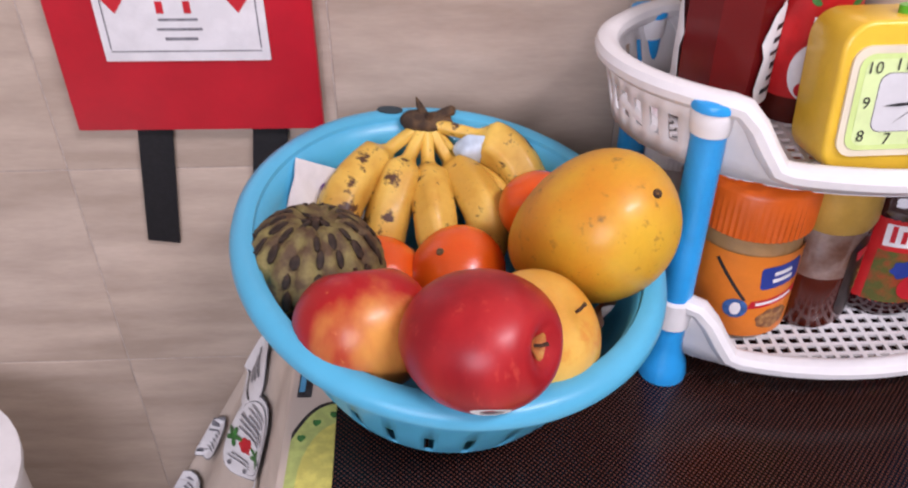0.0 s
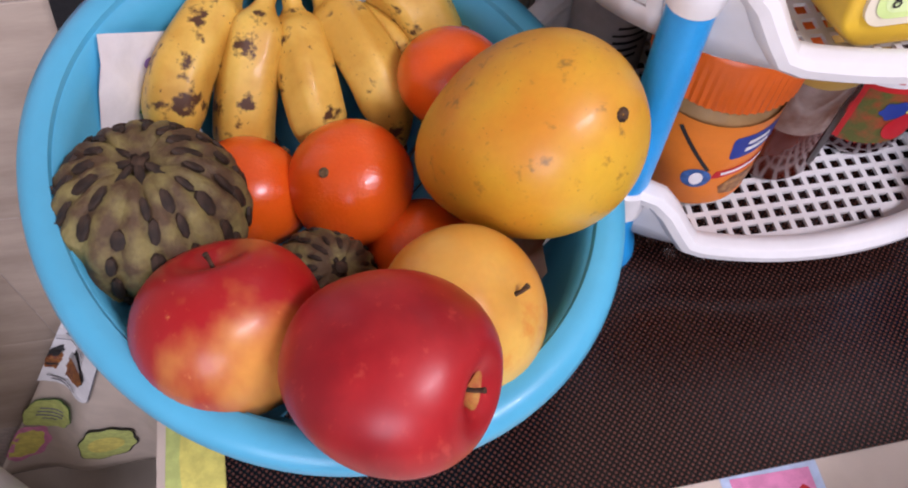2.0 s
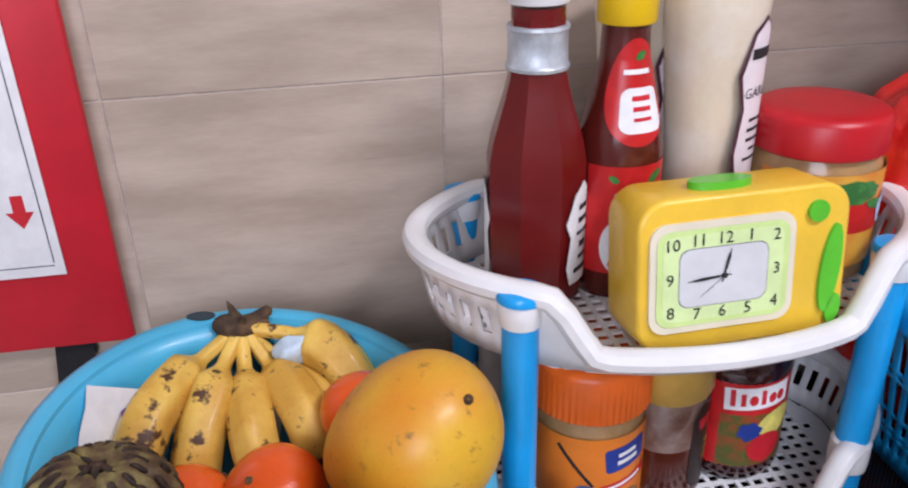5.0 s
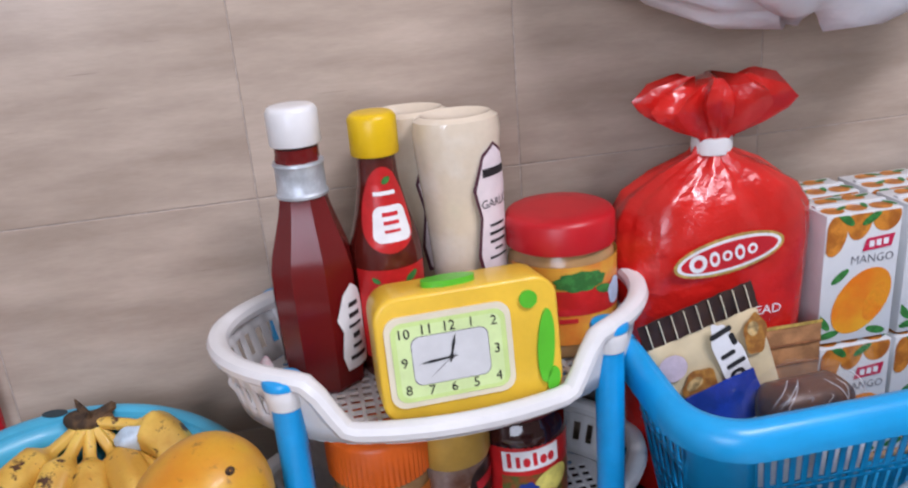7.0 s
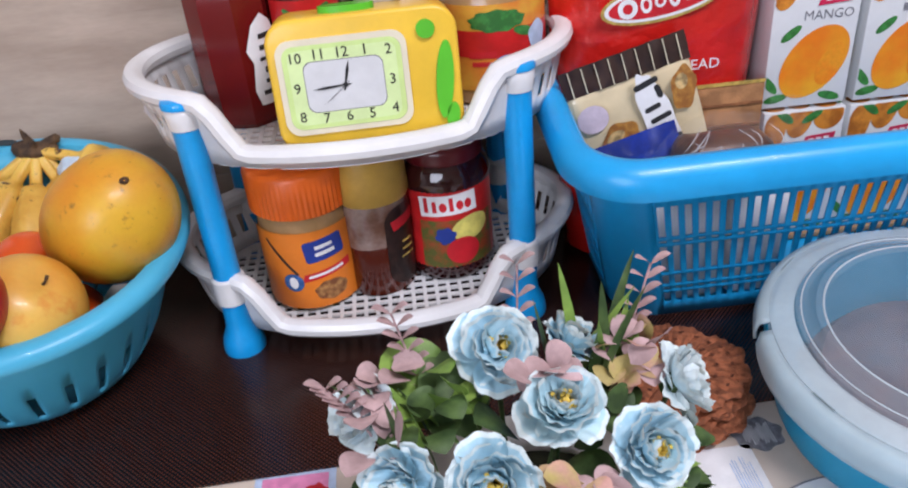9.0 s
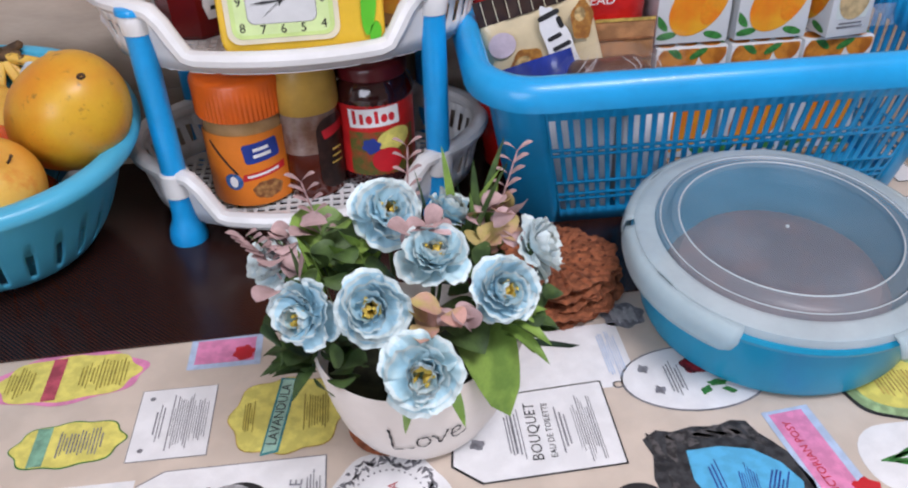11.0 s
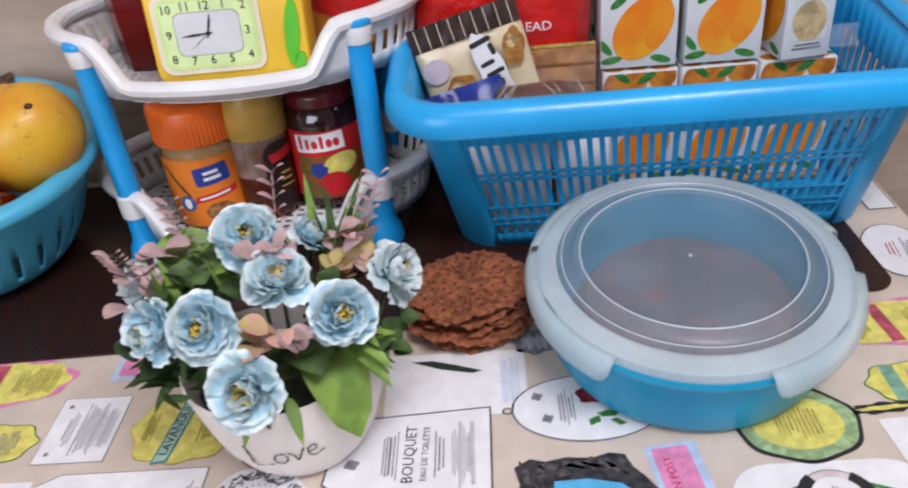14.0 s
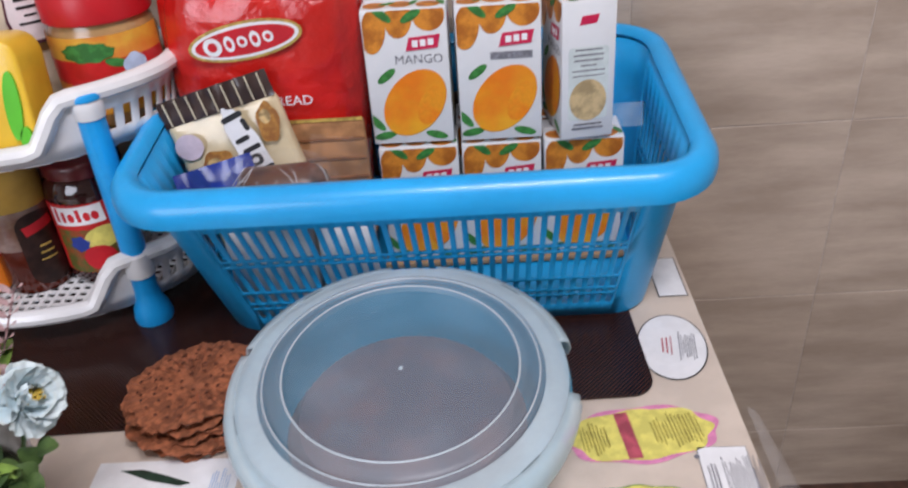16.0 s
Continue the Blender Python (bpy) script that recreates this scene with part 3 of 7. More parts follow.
def custard_apple(at, r, up, label):
    root = thing("custard_apple", at, label, "custard apple", "fruit in the colander")
    skin = M("custard_apple_skin", (0.22, 0.18, 0.060), 0.7, 0.3, 70, 0.8, second=(0.09, 0.052, 0.024), bscale=500, dist=0.0008)
    tip = M("custard_apple_brown_scale", (0.045, 0.025, 0.014), 0.75, 0.3, 250, 0.4)
    bm = blob(r, 1.0, 1.0, 0.86, 5)
    rows = 9
    for v in bm.verts:
        d = v.co.normalized()
        lat = math.acos(max(-1, min(1, d.z)))
        lon = math.atan2(d.y, d.x)
        nl = 15
        a = lat / math.pi * rows
        off = 0.04 * math.sin(a * 3)
        u = (lon / (2 * math.pi) * nl + off) % 1 - 0.5
        w = a % 1 - 0.5
        h = max(0.0, 1 - (u * u * 4.0 + w * w * 1.0)) * min(1, math.sin(lat) * 2.2)
        dip = math.exp(-((lat / 0.28) ** 2))
        v.co *= 0.930 + 0.105 * h - 0.20 * dip
    part("flesh", aim(bm, up), skin, root, smooth=80)
    rnd = random.Random(int(r * 1e4))
    bmk = lathe([(0.0030, -0.0012), (0.0028, 0.0003), (0.0015, 0.0008)], 8, 1.0, 1.0)
    me = bpy.data.meshes.new("scale")
    bmk.to_mesh(me)
    bmk.free()
    me.materials.append(tip)
    turn = Vector(up).to_track_quat("Z", "Y").to_matrix().to_4x4()
    for k in range(0, 7):
        lat = (k + 0.62) / rows * math.pi * 0.98
        nl = 15
        for i in range(nl):
            if rnd.random() < 0.10 or (k == 0 and i % 2):
                continue
            lon = (i + 0.04 * math.sin((k + 0.62) * 3) + rnd.uniform(-0.12, 0.12)) / nl * 2 * math.pi
            la = lat + rnd.uniform(-0.06, 0.06)
            d = Vector((math.sin(la) * math.cos(lon), math.sin(la) * math.sin(lon), math.cos(la)))
            p = Vector((d.x, d.y, d.z * 0.86)) * r * (1.0 - 0.05 * max(0, 1 - math.sin(la) * 2.2) - 0.19 * math.exp(-((la / 0.28) ** 2)))
            south = Vector((math.cos(la) * math.cos(lon), math.cos(la) * math.sin(lon), -math.sin(la)))
            ex = south.cross(d)
            m = Matrix(((ex.x, south.x, d.x, p.x), (ex.y, south.y, d.y, p.y), (ex.z, south.z, d.z, p.z), (0, 0, 0, 1)))
            o = new("scale", me)
            o.parent = root
            q = r / 0.0425
            o.matrix_basis = turn @ m @ pose(0, 0, 0, 0, 0, rnd.uniform(-8, 8)) @ Matrix.Diagonal((q * rnd.uniform(0.75, 1.30) * (0.5 + 0.6 * math.sin(la)), q * rnd.uniform(1.5, 2.7), q, 1))
    part("stem", aim(lathe([(0.004, 0), (0.003, 0.003), (0.001, 0.004)], 9), up, Vector(up).normalized() * r * 0.70), STEM, root)


custard_apple((-0.2360, -0.0090, 0.1141), 0.0431, (0.1, 0.1, 1), "knobbly green-brown custard apple with dark scales")
custard_apple((-0.1645, -0.0353, 0.0769), 0.0264, (0.4, -0.2, 0.8), "small green custard apple under the apples")

bun = thing("banana_bunch", (-0.1650, 0.1300, 0.1400), "bunch of small yellow bananas with brown spots", "bananas", "fruit in the colander")


def banana(ctrl, r):
    o = Vector((-0.1650, 0.1300, 0.1400))
    pts = spline([Vector(c) - o for c in ctrl], 9)
    n = len(pts)
    rad = []
    for i in range(n):
        t = i / (n - 1)
        q = min(1, max(0, (t - 0.26) / 0.13))
        q = q * q * (3 - 2 * q)
        e = min(1, max(0, (1 - t) / 0.20)) ** 0.6
        rad.append(max(0.0020, (0.0050 + (r - 0.0050) * q) * e))
    bm = tube(pts, rad, 20)
    for k, v in enumerate(bm.verts):       # five blunt ridges along the fruit
        c = pts[k // 20]
        v.co = c + (v.co - c) * (1 + 0.075 * math.cos(5 * 2 * math.pi * (k % 20) / 20))
    b = part("banana", bm, BANANA, bun, smooth=60)
    part("tip", aim(lathe([(0.0032, -0.001), (0.0028, 0.002), (0.001, 0.003)], 8), pts[-1] - pts[-3], pts[-1]), BROWNSKIN, b)


for neck, low, r, up in (((-0.1985, 0.1130, 0.1220), (-0.2340, 0.0460, 0.0840), 0.0160, (-0.006, -0.004, 0.012)), ((-0.1810, 0.1010, 0.1200), (-0.2030, 0.0510, 0.0460), 0.0160, (-0.003, -0.009, 0.012)),
                         ((-0.1640, 0.1030, 0.1140), (-0.1590, 0.0500, 0.0650), 0.0150, (0.001, -0.008, 0.010)), ((-0.1460, 0.1120, 0.1130), (-0.1180, 0.0500, 0.0720), 0.0158, (0.004, -0.005, 0.012)),
                         ((-0.1370, 0.1190, 0.1080), (-0.1020, 0.0660, 0.0700), 0.0125, (0.007, -0.001, 0.010)), ((-0.1220, 0.1200, 0.1310), (-0.0820, 0.0780, 0.0780), 0.0170, (0.003, 0.006, 0.014))):
    neck, low = Vector(neck), Vector(neck).lerp(Vector(low), 1.07)
    banana((Vector((-0.1650, 0.1300, 0.1400)) * 0.86 + neck * 0.14, neck, (neck + low) / 2 + Vector(up), low), r)
part("crown", join(blob(0.0115, 1.35, 0.9, 0.8, 3, 0.55, 90, 2), aim(lathe([(0.0055, 0), (0.0040, 0.008), (0.0022, 0.016), (0.0006, 0.021)], 8), (-0.35, 0.1, 1)),
     aim(lathe([(0.0050, 0), (0.0046, 0.012), (0.0040, 0.022), (0.0012, 0.024)], 8), (1, 0.2, 0.42)), aim(lathe([(0.0045, 0), (0.0036, 0.010), (0.0008, 0.015)], 8), (-1, 0.1, 0.30)),
     aim(lathe([(0.0040, 0), (0.0032, 0.008), (0.0008, 0.013)], 8), (0.25, -0.5, 0.9))), BROWNSKIN, bun, "dried brown banana crown")


def crumple(w, h, nx, ny, amp, seed, freq=60):
    bm = bmesh.new()
    vs = []
    for j in range(ny + 1):
        vs.append([bm.verts.new((w * (i / nx - 0.5), h * (j / ny - 0.5), amp * noise.noise(Vector((i / nx * w * freq, j / ny * h * freq, seed))))) for i in range(nx + 1)])
    for a, b in zip(vs, vs[1:]):
        for i in range(nx):
            bm.faces.new((a[i], a[i + 1], b[i + 1], b[i]))
    return bm


CTURN = pose(0, 0, 0, 4.5, 4.2, 0)


def on_bowl(ang, r, z, roll=0.0):
    """A pose on the inner side of the colander, looking inwards."""
    a = radians(ang)
    n = Vector((-math.cos(a), -math.sin(a), 0.34)).normalized()
    ex = Vector((math.sin(a), -math.cos(a), 0.0))
    ey = n.cross(ex)
    m = Matrix(((ex.x, ey.x, n.x, r * math.cos(a)), (ex.y, ey.y, n.y, r * math.sin(a)), (ex.z, ey.z, n.z, z), (0, 0, 0, 1)))
    return Matrix.Translation(CC) @ CTURN @ m @ pose(0, 0, 0, 0, 0, roll)


tag = thing("paper_label", (0, 0, 0), "white printed paper label stuck inside the colander", "label")
tag.matrix_basis = on_bowl(146, 0.1120, -0.034, 322)
part("paper", crumple(0.042, 0.056, 8, 8, 0.003, 1), PAPER, tag)
part("print", lift(poly(ellipse(0.007, 0.005, 0.008, 0.013, tilt=30)), 0.0025), M("lilac_print", (0.25, 0.15, 0.4), 0.6, 0.1, 60, 0), tag)
part("leaf_print", lift(poly(ellipse(0.012, 0.006, 0.008, -0.012, wave=0.2, lobes=5)), 0.0025), M("mint_print", (0.10, 0.40, 0.20), 0.6, 0.1, 60, 0), tag)
scrap = thing("paper_bag", (0, 0, 0), "crumpled grey paper bag tucked under the fruit", "paper bag")
scrap.matrix_basis = on_bowl(-28, 0.100, -0.040, 15)
part("paper", crumple(0.055, 0.050, 12, 12, 0.007, 5), M("grey_paper", (0.42, 0.38, 0.35), 0.6, 0.15, 30, 0.2), scrap)
scrap2 = thing("tissue_scrap", (-0.1303, 0.1108, 0.1287), "pale blue crumpled film behind the bananas", "wrapper")
part("film", moved(blob(0.012, 1.1, 0.6, 1, 3, 0.5, 80, 6), pose(0, 0, 0)), M("pale_film", (0.55, 0.68, 0.78), 0.3, 0.1, 60, 0.2), scrap2)


# ---------- two-tier rack ----------
RC = Vector((0.115, 0.080))
RA, RBF, RBB = 0.164, 0.113, 0.098


def smooth01(x):
    x = min(1, max(0, x))
    return x * x * (3 - 2 * x)


def rack_outline(n=112, grow=0.0):
    out = []
    for i in range(n):
        a = 2 * math.pi * i / n
        b = RBB if math.sin(a) > 0 else RBF
        out.append(((RA + grow) * math.cos(a), (b + grow) * math.sin(a)))
    return out


def rim_rise(x):
    return 0.036 * smooth01((abs(x) - 0.074) / 0.030)


rack = thing("storage_rack", (RC.x, RC.y, 0.0), "two-tier white and blue plastic rack holding jars and bottles", "rack")


def tray(z0):
    """Rim, perforated wall and base of one tier; z0 is the top of the base."""
    out = rack_outline()
    n = len(out)
    root = part("tray", tube([(x, y, z0 + 0.012 + rim_rise(x)) for x, y in rack_outline(n, -0.002)], 0.0078, 10, wrap=True, flat=0.95), WHITE_PL, rack, "white plastic tray with perforated base")
    # wall between base and rim, slotted at both ends
    bm = bmesh.new()
    lev = (0.0, 0.28, 0.66, 1.0)
    rows = []
    for t in lev:
        row = []
        for x, y in out:
            k = 0.93 + 0.065 * t
            row.append(bm.verts.new((x * k, y * k, z0 + t * (0.012 + rim_rise(x)))))
        rows.append(row)
    for k in range(3):
        for i in range(n):
            if k == 1 and abs(out[i][0]) > 0.128 and i % 2 == 0:
                continue
            j = (i + 1) % n
            bm.faces.new((rows[k][i], rows[k][j], rows[k + 1][j], rows[k + 1][i]))
    w = part("wall", bm, WHITE_PL, root, smooth=50)
    s = w.modifiers.new("thick", "SOLIDIFY")
    s.thickness, s.offset = 0.0018, 0
    # perforated base: square openings in a grid
    pitch, gap = 0.0098, 0.0066
    bm = bmesh.new()
    nx, ny = int(2 * RA / pitch) + 2, int((RBF + RBB) / pitch) + 2
    grid = {}

    def vert(x, y):
        key = (round(x, 5), round(y, 5))
        if key not in grid:
            q = math.sqrt((x / (RA * 0.922)) ** 2 + (y / ((RBB if y > 0 else RBF) * 0.922)) ** 2)
            q = max(1.0, q)
            grid[key] = bm.verts.new((x / q, y / q, z0))
        return grid[key]

    def inside(x, y, k=0.93):
        b = RBB if y > 0 else RBF
        return (x / (RA * k)) ** 2 + (y / (b * k)) ** 2 < 1

    xs, ys = [], []
    for i in range(-nx // 2, nx // 2 + 1):
        xs += [i * pitch - gap / 2, i * pitch + gap / 2]
    for j in range(-ny // 2 - 1, ny // 2 + 2):
        ys += [j * pitch - gap / 2, j * pitch + gap / 2]
    for i in range(len(xs) - 1):
        for j in range(len(ys) - 1):
            cx, cy = (xs[i] + xs[i + 1]) / 2, (ys[j] + ys[j + 1]) / 2
            if not inside(cx, cy):
                continue
            hole = i % 2 == 0 and j % 2 == 0
            if hole and inside(cx, cy, 0.84):
                continue
            bm.faces.new((vert(xs[i], ys[j]), vert(xs[i + 1], ys[j]), vert(xs[i + 1], ys[j + 1]), vert(xs[i], ys[j + 1])))
    b = part("base", bm, WHITE_PL, root, smooth=0)
    s = b.modifiers.new("thick", "SOLIDIFY")
    s.thickness, s.offset = 0.0022, -1
    return root


BZ1, BZ2 = 0.022, 0.168
tray(BZ1)
tray(BZ2)
for px, py in ((0.0, 0.003), (0.230, 0.006), (-0.003, 0.152), (0.232, 0.152)):
    o = Vector((px - RC.x, py - RC.y, 0))
    m = Matrix.Translation(o)
    f = MZ
    part("foot", moved(lathe([(0.0, f), (0.0165, f), (0.017, f + 0.004), (0.0155, f + 0.013), (0.0115, f + 0.022), (0.0105, f + 0.030), (0.0105, f + 0.050), (0.0, f + 0.050)], 28), m), BLUE_PL, rack, "blue bell-shaped foot")
    part("collar", moved(lathe([(0.0, 0.051), (0.0125, 0.051), (0.0130, 0.059), (0.0128, 0.072), (0.0112, 0.074), (0.0, 0.074)], 24), m), WHITE_PL, rack)
    part("pole", moved(lathe([(0.0, 0.066), (0.0106, 0.066), (0.0106, 0.200), (0.0, 0.200)], 26), m), BLUE_PL, rack, "blue tubular pole")
    part("collar", moved(lathe([(0.0, 0.197), (0.0118, 0.197), (0.0126, 0.203), (0.0132, 0.2105), (0.0122, 0.2130), (0.0, 0.2130)], 24), m), WHITE_PL, rack)
    part("cap", moved(lathe([(0.0, 0.2125), (0.0138, 0.2125), (0.0140, 0.2155), (0.0128, 0.2175), (0.008, 0.2186), (0.0, 0.2189)], 28), m), BLUE_PL, rack, "round blue end cap")

# ---------- bottles and jars ----------
SAUCE = M("dark_red_sauce", (0.15, 0.008, 0.008), 0.20, 0.06, 20, 0)
CHILLI = M("brown_red_sauce", (0.10, 0.012, 0.008), 0.22, 0.1, 40, 0, coat=0.3)
HONEY = M("amber_honey", (0.095, 0.014, 0.006), 0.18, 0.12, 25, 0, coat=0.3)
JAM = M("dark_jam", (0.035, 0.005, 0.006), 0.08, 0.15, 40, 0, coat=0.8)
PBUT = M("peanut_butter", (0.46, 0.27, 0.11), 0.25, 0.1, 60, 0.05, coat=0.5)
MAYO = M("creamy_mayonnaise", (0.80, 0.76, 0.68), 0.16, 0.08, 22, 0.05, coat=0.8, second=(0.72, 0.62, 0.48), low=0.5, high=0.72)
ORANGE_PL = M("orange_plastic", (0.86, 0.15, 0.012), 0.35, 0.05, 30, 0.05)
ORANGE_LAB = M("orange_label", (0.80, 0.22, 0.02), 0.35, 0.06, 30, 0)
RED_PL = M("red_plastic", (0.50, 0.010, 0.016), 0.35, 0.05, 30, 0.05)
RED_LAB = M("red_label", (0.60, 0.02, 0.02), 0.3, 0.1, 60, 0)
YEL_PL = M("yellow_plastic", (0.78, 0.50, 0.0), 0.33, 0.05, 30, 0.05)
CLOCK_Y = M("warm_yellow_plastic", (0.84, 0.53, 0.04), 0.33, 0.05, 30, 0.05, coat=0.2)
GOLD_PL = M("golden_plastic", (0.55, 0.33, 0.06), 0.35, 0.1, 30, 0.05)
SILVER = M("silver_foil", (0.62, 0.67, 0.72), 0.38, 0.15, 60, 0.3, metal=0.25)


def ribbed(r, z0, z1, n=60, depth=0.0008, top_round=0.003):
    """A lid with fine upright ribs."""
    rings = []
    for rr, z, rib in ((r * 0.98, z0, 0), (r, z0 + 0.001, 1), (r, z1 - top_round - 0.001, 1), (r - top_round * 0.4, z1 - top_round * 0.4, 0), (r - top_round, z1, 0), (r * 0.55, z1 + 0.0004, 0), (1e-4, z1 + 0.0004, 0)):
        rings.append([((rr + rib * depth * (i % 2)) * math.cos(math.pi * i / n), (rr + rib * depth * (i % 2)) * math.sin(math.pi * i / n), z) for i in range(2 * n)])
    return loft(rings)


# ketchup in a faceted glass bottle
kt = thing("ketchup_bottle", (0.030, 0.083, BZ2), "tall faceted glass ketchup bottle with a white cap", "bottle", rz=14)
part("body", lathe([(0.0, 0.0), (0.027, 0.0), (0.030, 0.004), (0.0315, 0.05), (0.0315, 0.095), (0.029, 0.108), (0.0205, 0.135), (0.0165, 0.152), (0.0160, 0.180), (0.0, 0.180)], 8), SAUCE, kt, smooth=25)
part("neck_band", lathe([(0.0, 0.150), (0.0186, 0.150), (0.0190, 0.152), (0.0176, 0.154), (0.0174, 0.171), (0.0184, 0.173), (0.0180, 0.175), (0.0, 0.175)], 24), SILVER, kt, "silver paper neck label")
part("cap", ribbed(0.0178, 0.187, 0.214, 44, 0.0004), WHITE_PL, kt, "white screw cap")
part("neck_ring", lathe([(0.0, 0.178), (0.0155, 0.178), (0.0155, 0.185), (0.0, 0.185)], 24), SAUCE, kt)
lab = part("label", bend(poly([(-0.012, 0.018), (0.012, 0.018), (0.015, 0.030), (0.012, 0.05), (0.016, 0.060), (0.009, 0.078), (0, 0.085), (-0.009, 0.078), (-0.016, 0.060), (-0.012, 0.05), (-0.015, 0.030)]), 0.0318, 36, 0.0), PAPER, kt, "white keystone label")
part("print", lift(bend(bars(0.018, 0.05, 6, 0.5, 3, 0, 0.048), 0.0322, 36, 0.0), 0), INK, lab)
part("label", bend(poly([(-0.012, 0.018), (0.012, 0.018), (0.015, 0.030), (0.012, 0.05), (0.016, 0.060), (0.009, 0.078), (0, 0.085), (-0.009, 0.078), (-0.016, 0.060), (-0.012, 0.05), (-0.015, 0.030)]), 0.0318, -118, 0.0), PAPER, kt, "white keystone label")

# chilli sauce bottle
cs = thing("sauce_bottle", (0.085, 0.088, BZ2), "brown-red tomato chilli sauce bottle with a yellow cap", "bottle", rz=4)
part("body", lathe([(0.0, 0.0), (0.025, 0.0), (0.0275, 0.004), (0.0275, 0.095), (0.0255, 0.108), (0.0195, 0.130), (0.0150, 0.152), (0.0140, 0.172), (0.0, 0.172)], 40), CHILLI, cs)
part("cap", ribbed(0.0172, 0.172, 0.202, 44, 0.0004), YEL_PL, cs, "bright yellow screw cap")
l1 = part("label", bend(poly(rect(0.062, 0.072, 0, 0.055)), 0.0278, 0, 0), RED_LAB, cs, "red printed front label")
part("emblem", bend(poly(ellipse(0.030, 0.040, -0.006, 0.038)), 0.0281, 0, 0), PAPER, l1)
part("tomato", bend(join(poly(ellipse(0.010, 0.010, -0.010, 0.026)), poly(ellipse(0.009, 0.009, 0.0, 0.024))), 0.0284, 0, 0), RED_INK, l1)
part("leaf", bend(join(poly(ellipse(0.012, 0.006, 0.014, 0.083, tilt=30)), poly(ellipse(0.007, 0.004, -0.014, 0.083, tilt=-30))), 0.0281, 0, 0), GREEN_INK, l1)
part("print", bend(bars(0.034, 0.008, 1, 0.9, 2, 0.004, 0.070, False), 0.0281, 0, 0), PAPER, l1)


def on_neck(bm, out):
    """Presses a flat print on the sloping shoulder of the sauce bottle."""
    bend(bm, 0.021, 2, 0.0, 1.0, 0.003)
    prof = ((0.090, 0.0277), (0.108, 0.0257), (0.130, 0.0198), (0.152, 0.0153), (0.175, 0.0143))
    for v in bm.verts:
        for (z0, r0), (z1, r1) in zip(prof, prof[1:]):
            if z0 <= v.co.z <= z1:
                k = (r0 + (r1 - r0) * (v.co.z - z0) / (z1 - z0) + out) / math.hypot(v.co.x, v.co.y)
                v.co.x, v.co.y = v.co.x * k, v.co.y * k
                break
    return bm


l2 = part("neck_label", on_neck(poly(ellipse(0.042, 0.062, 0, 0.134, 48)), 0.0006), RED_LAB, cs, "red oval neck label")
part("print", on_neck(poly(round_rect(0.026, 0.026, 0.006, 0.002, 0.124)), 0.0010), PAPER, l2)
part("lettering", on_neck(bars(0.021, 0.018, 3, 0.45, 8, 0.002, 0.125), 0.0014), RED_INK, l2)
part("lettering", on_neck(bars(0.020, 0.005, 1, 0.8, 8, 0.0, 0.146, False), 0.0011), PAPER, l2)
part("leaf", on_neck(poly(ellipse(0.009, 0.005, 0.003, 0.155, tilt=20)), 0.0010), GREEN_INK, l2)


def mayo(at, rz, label):
    root = thing("sauce_squeeze_bottle", at, label, "bottle", "squeeze bottles", rz=rz)
    part("body", lathe([(0.0, 0.0), (0.021, 0.0), (0.023, 0.003), (0.0245, 0.03), (0.0265, 0.08), (0.0295, 0.125), (0.0328, 0.160), (0.0340, 0.180), (0.0325, 0.189), (0.027, 0.192), (0.019, 0.188), (0.0, 0.187)], 40, 1.0, 0.82), MAYO, root)
    key = [(-0.016, 0.066), (0.016, 0.066), (0.020, 0.086), (0.016, 0.116), (0.021, 0.138), (0.012, 0.164), (0, 0.172), (-0.012, 0.164), (-0.021, 0.138), (-0.016, 0.116), (-0.020, 0.086)]
    l = part("label", bend(poly(key), 0.0335, 34, 0.0, 0.85), M("dark_label_edge", (0.10, 0.03, 0.05), 0.4, 0.1, 50, 0), root, "dark-edged keystone label")
    part("label_face", bend(poly([(x * 0.89, 0.12 + (y - 0.12) * 0.95) for x, y in key]), 0.0339, 34, 0.0, 0.85), M("pale_pink_paper", (0.80, 0.72, 0.74), 0.6, 0.05, 60, 0), l)
    part("print", bend(join(bars(0.026, 0.012, 1, 0.8, 1, 0, 0.150, False), shift(text_bm("GARLIC", 0.0092), 0, 0.126), bars(0.022, 0.032, 5, 0.35, 5, 0, 0.096)), 0.0343, 34, 0.0, 0.85), INK, l)
    part("cap", lathe([(0.0, -0.000), (0.02, -0.000), (0.0215, 0.002), (0.0215, 0.020), (0.0, 0.020)], 32, 1, 0.85), WHITE_PL, root)
    return root


mayo((0.148, 0.100, BZ2), 10, "cream-coloured garlic sauce squeeze bottle standing on its cap")
mayo((0.118, 0.138, BZ2), -4, "cream-coloured sauce squeeze bottle behind the others")

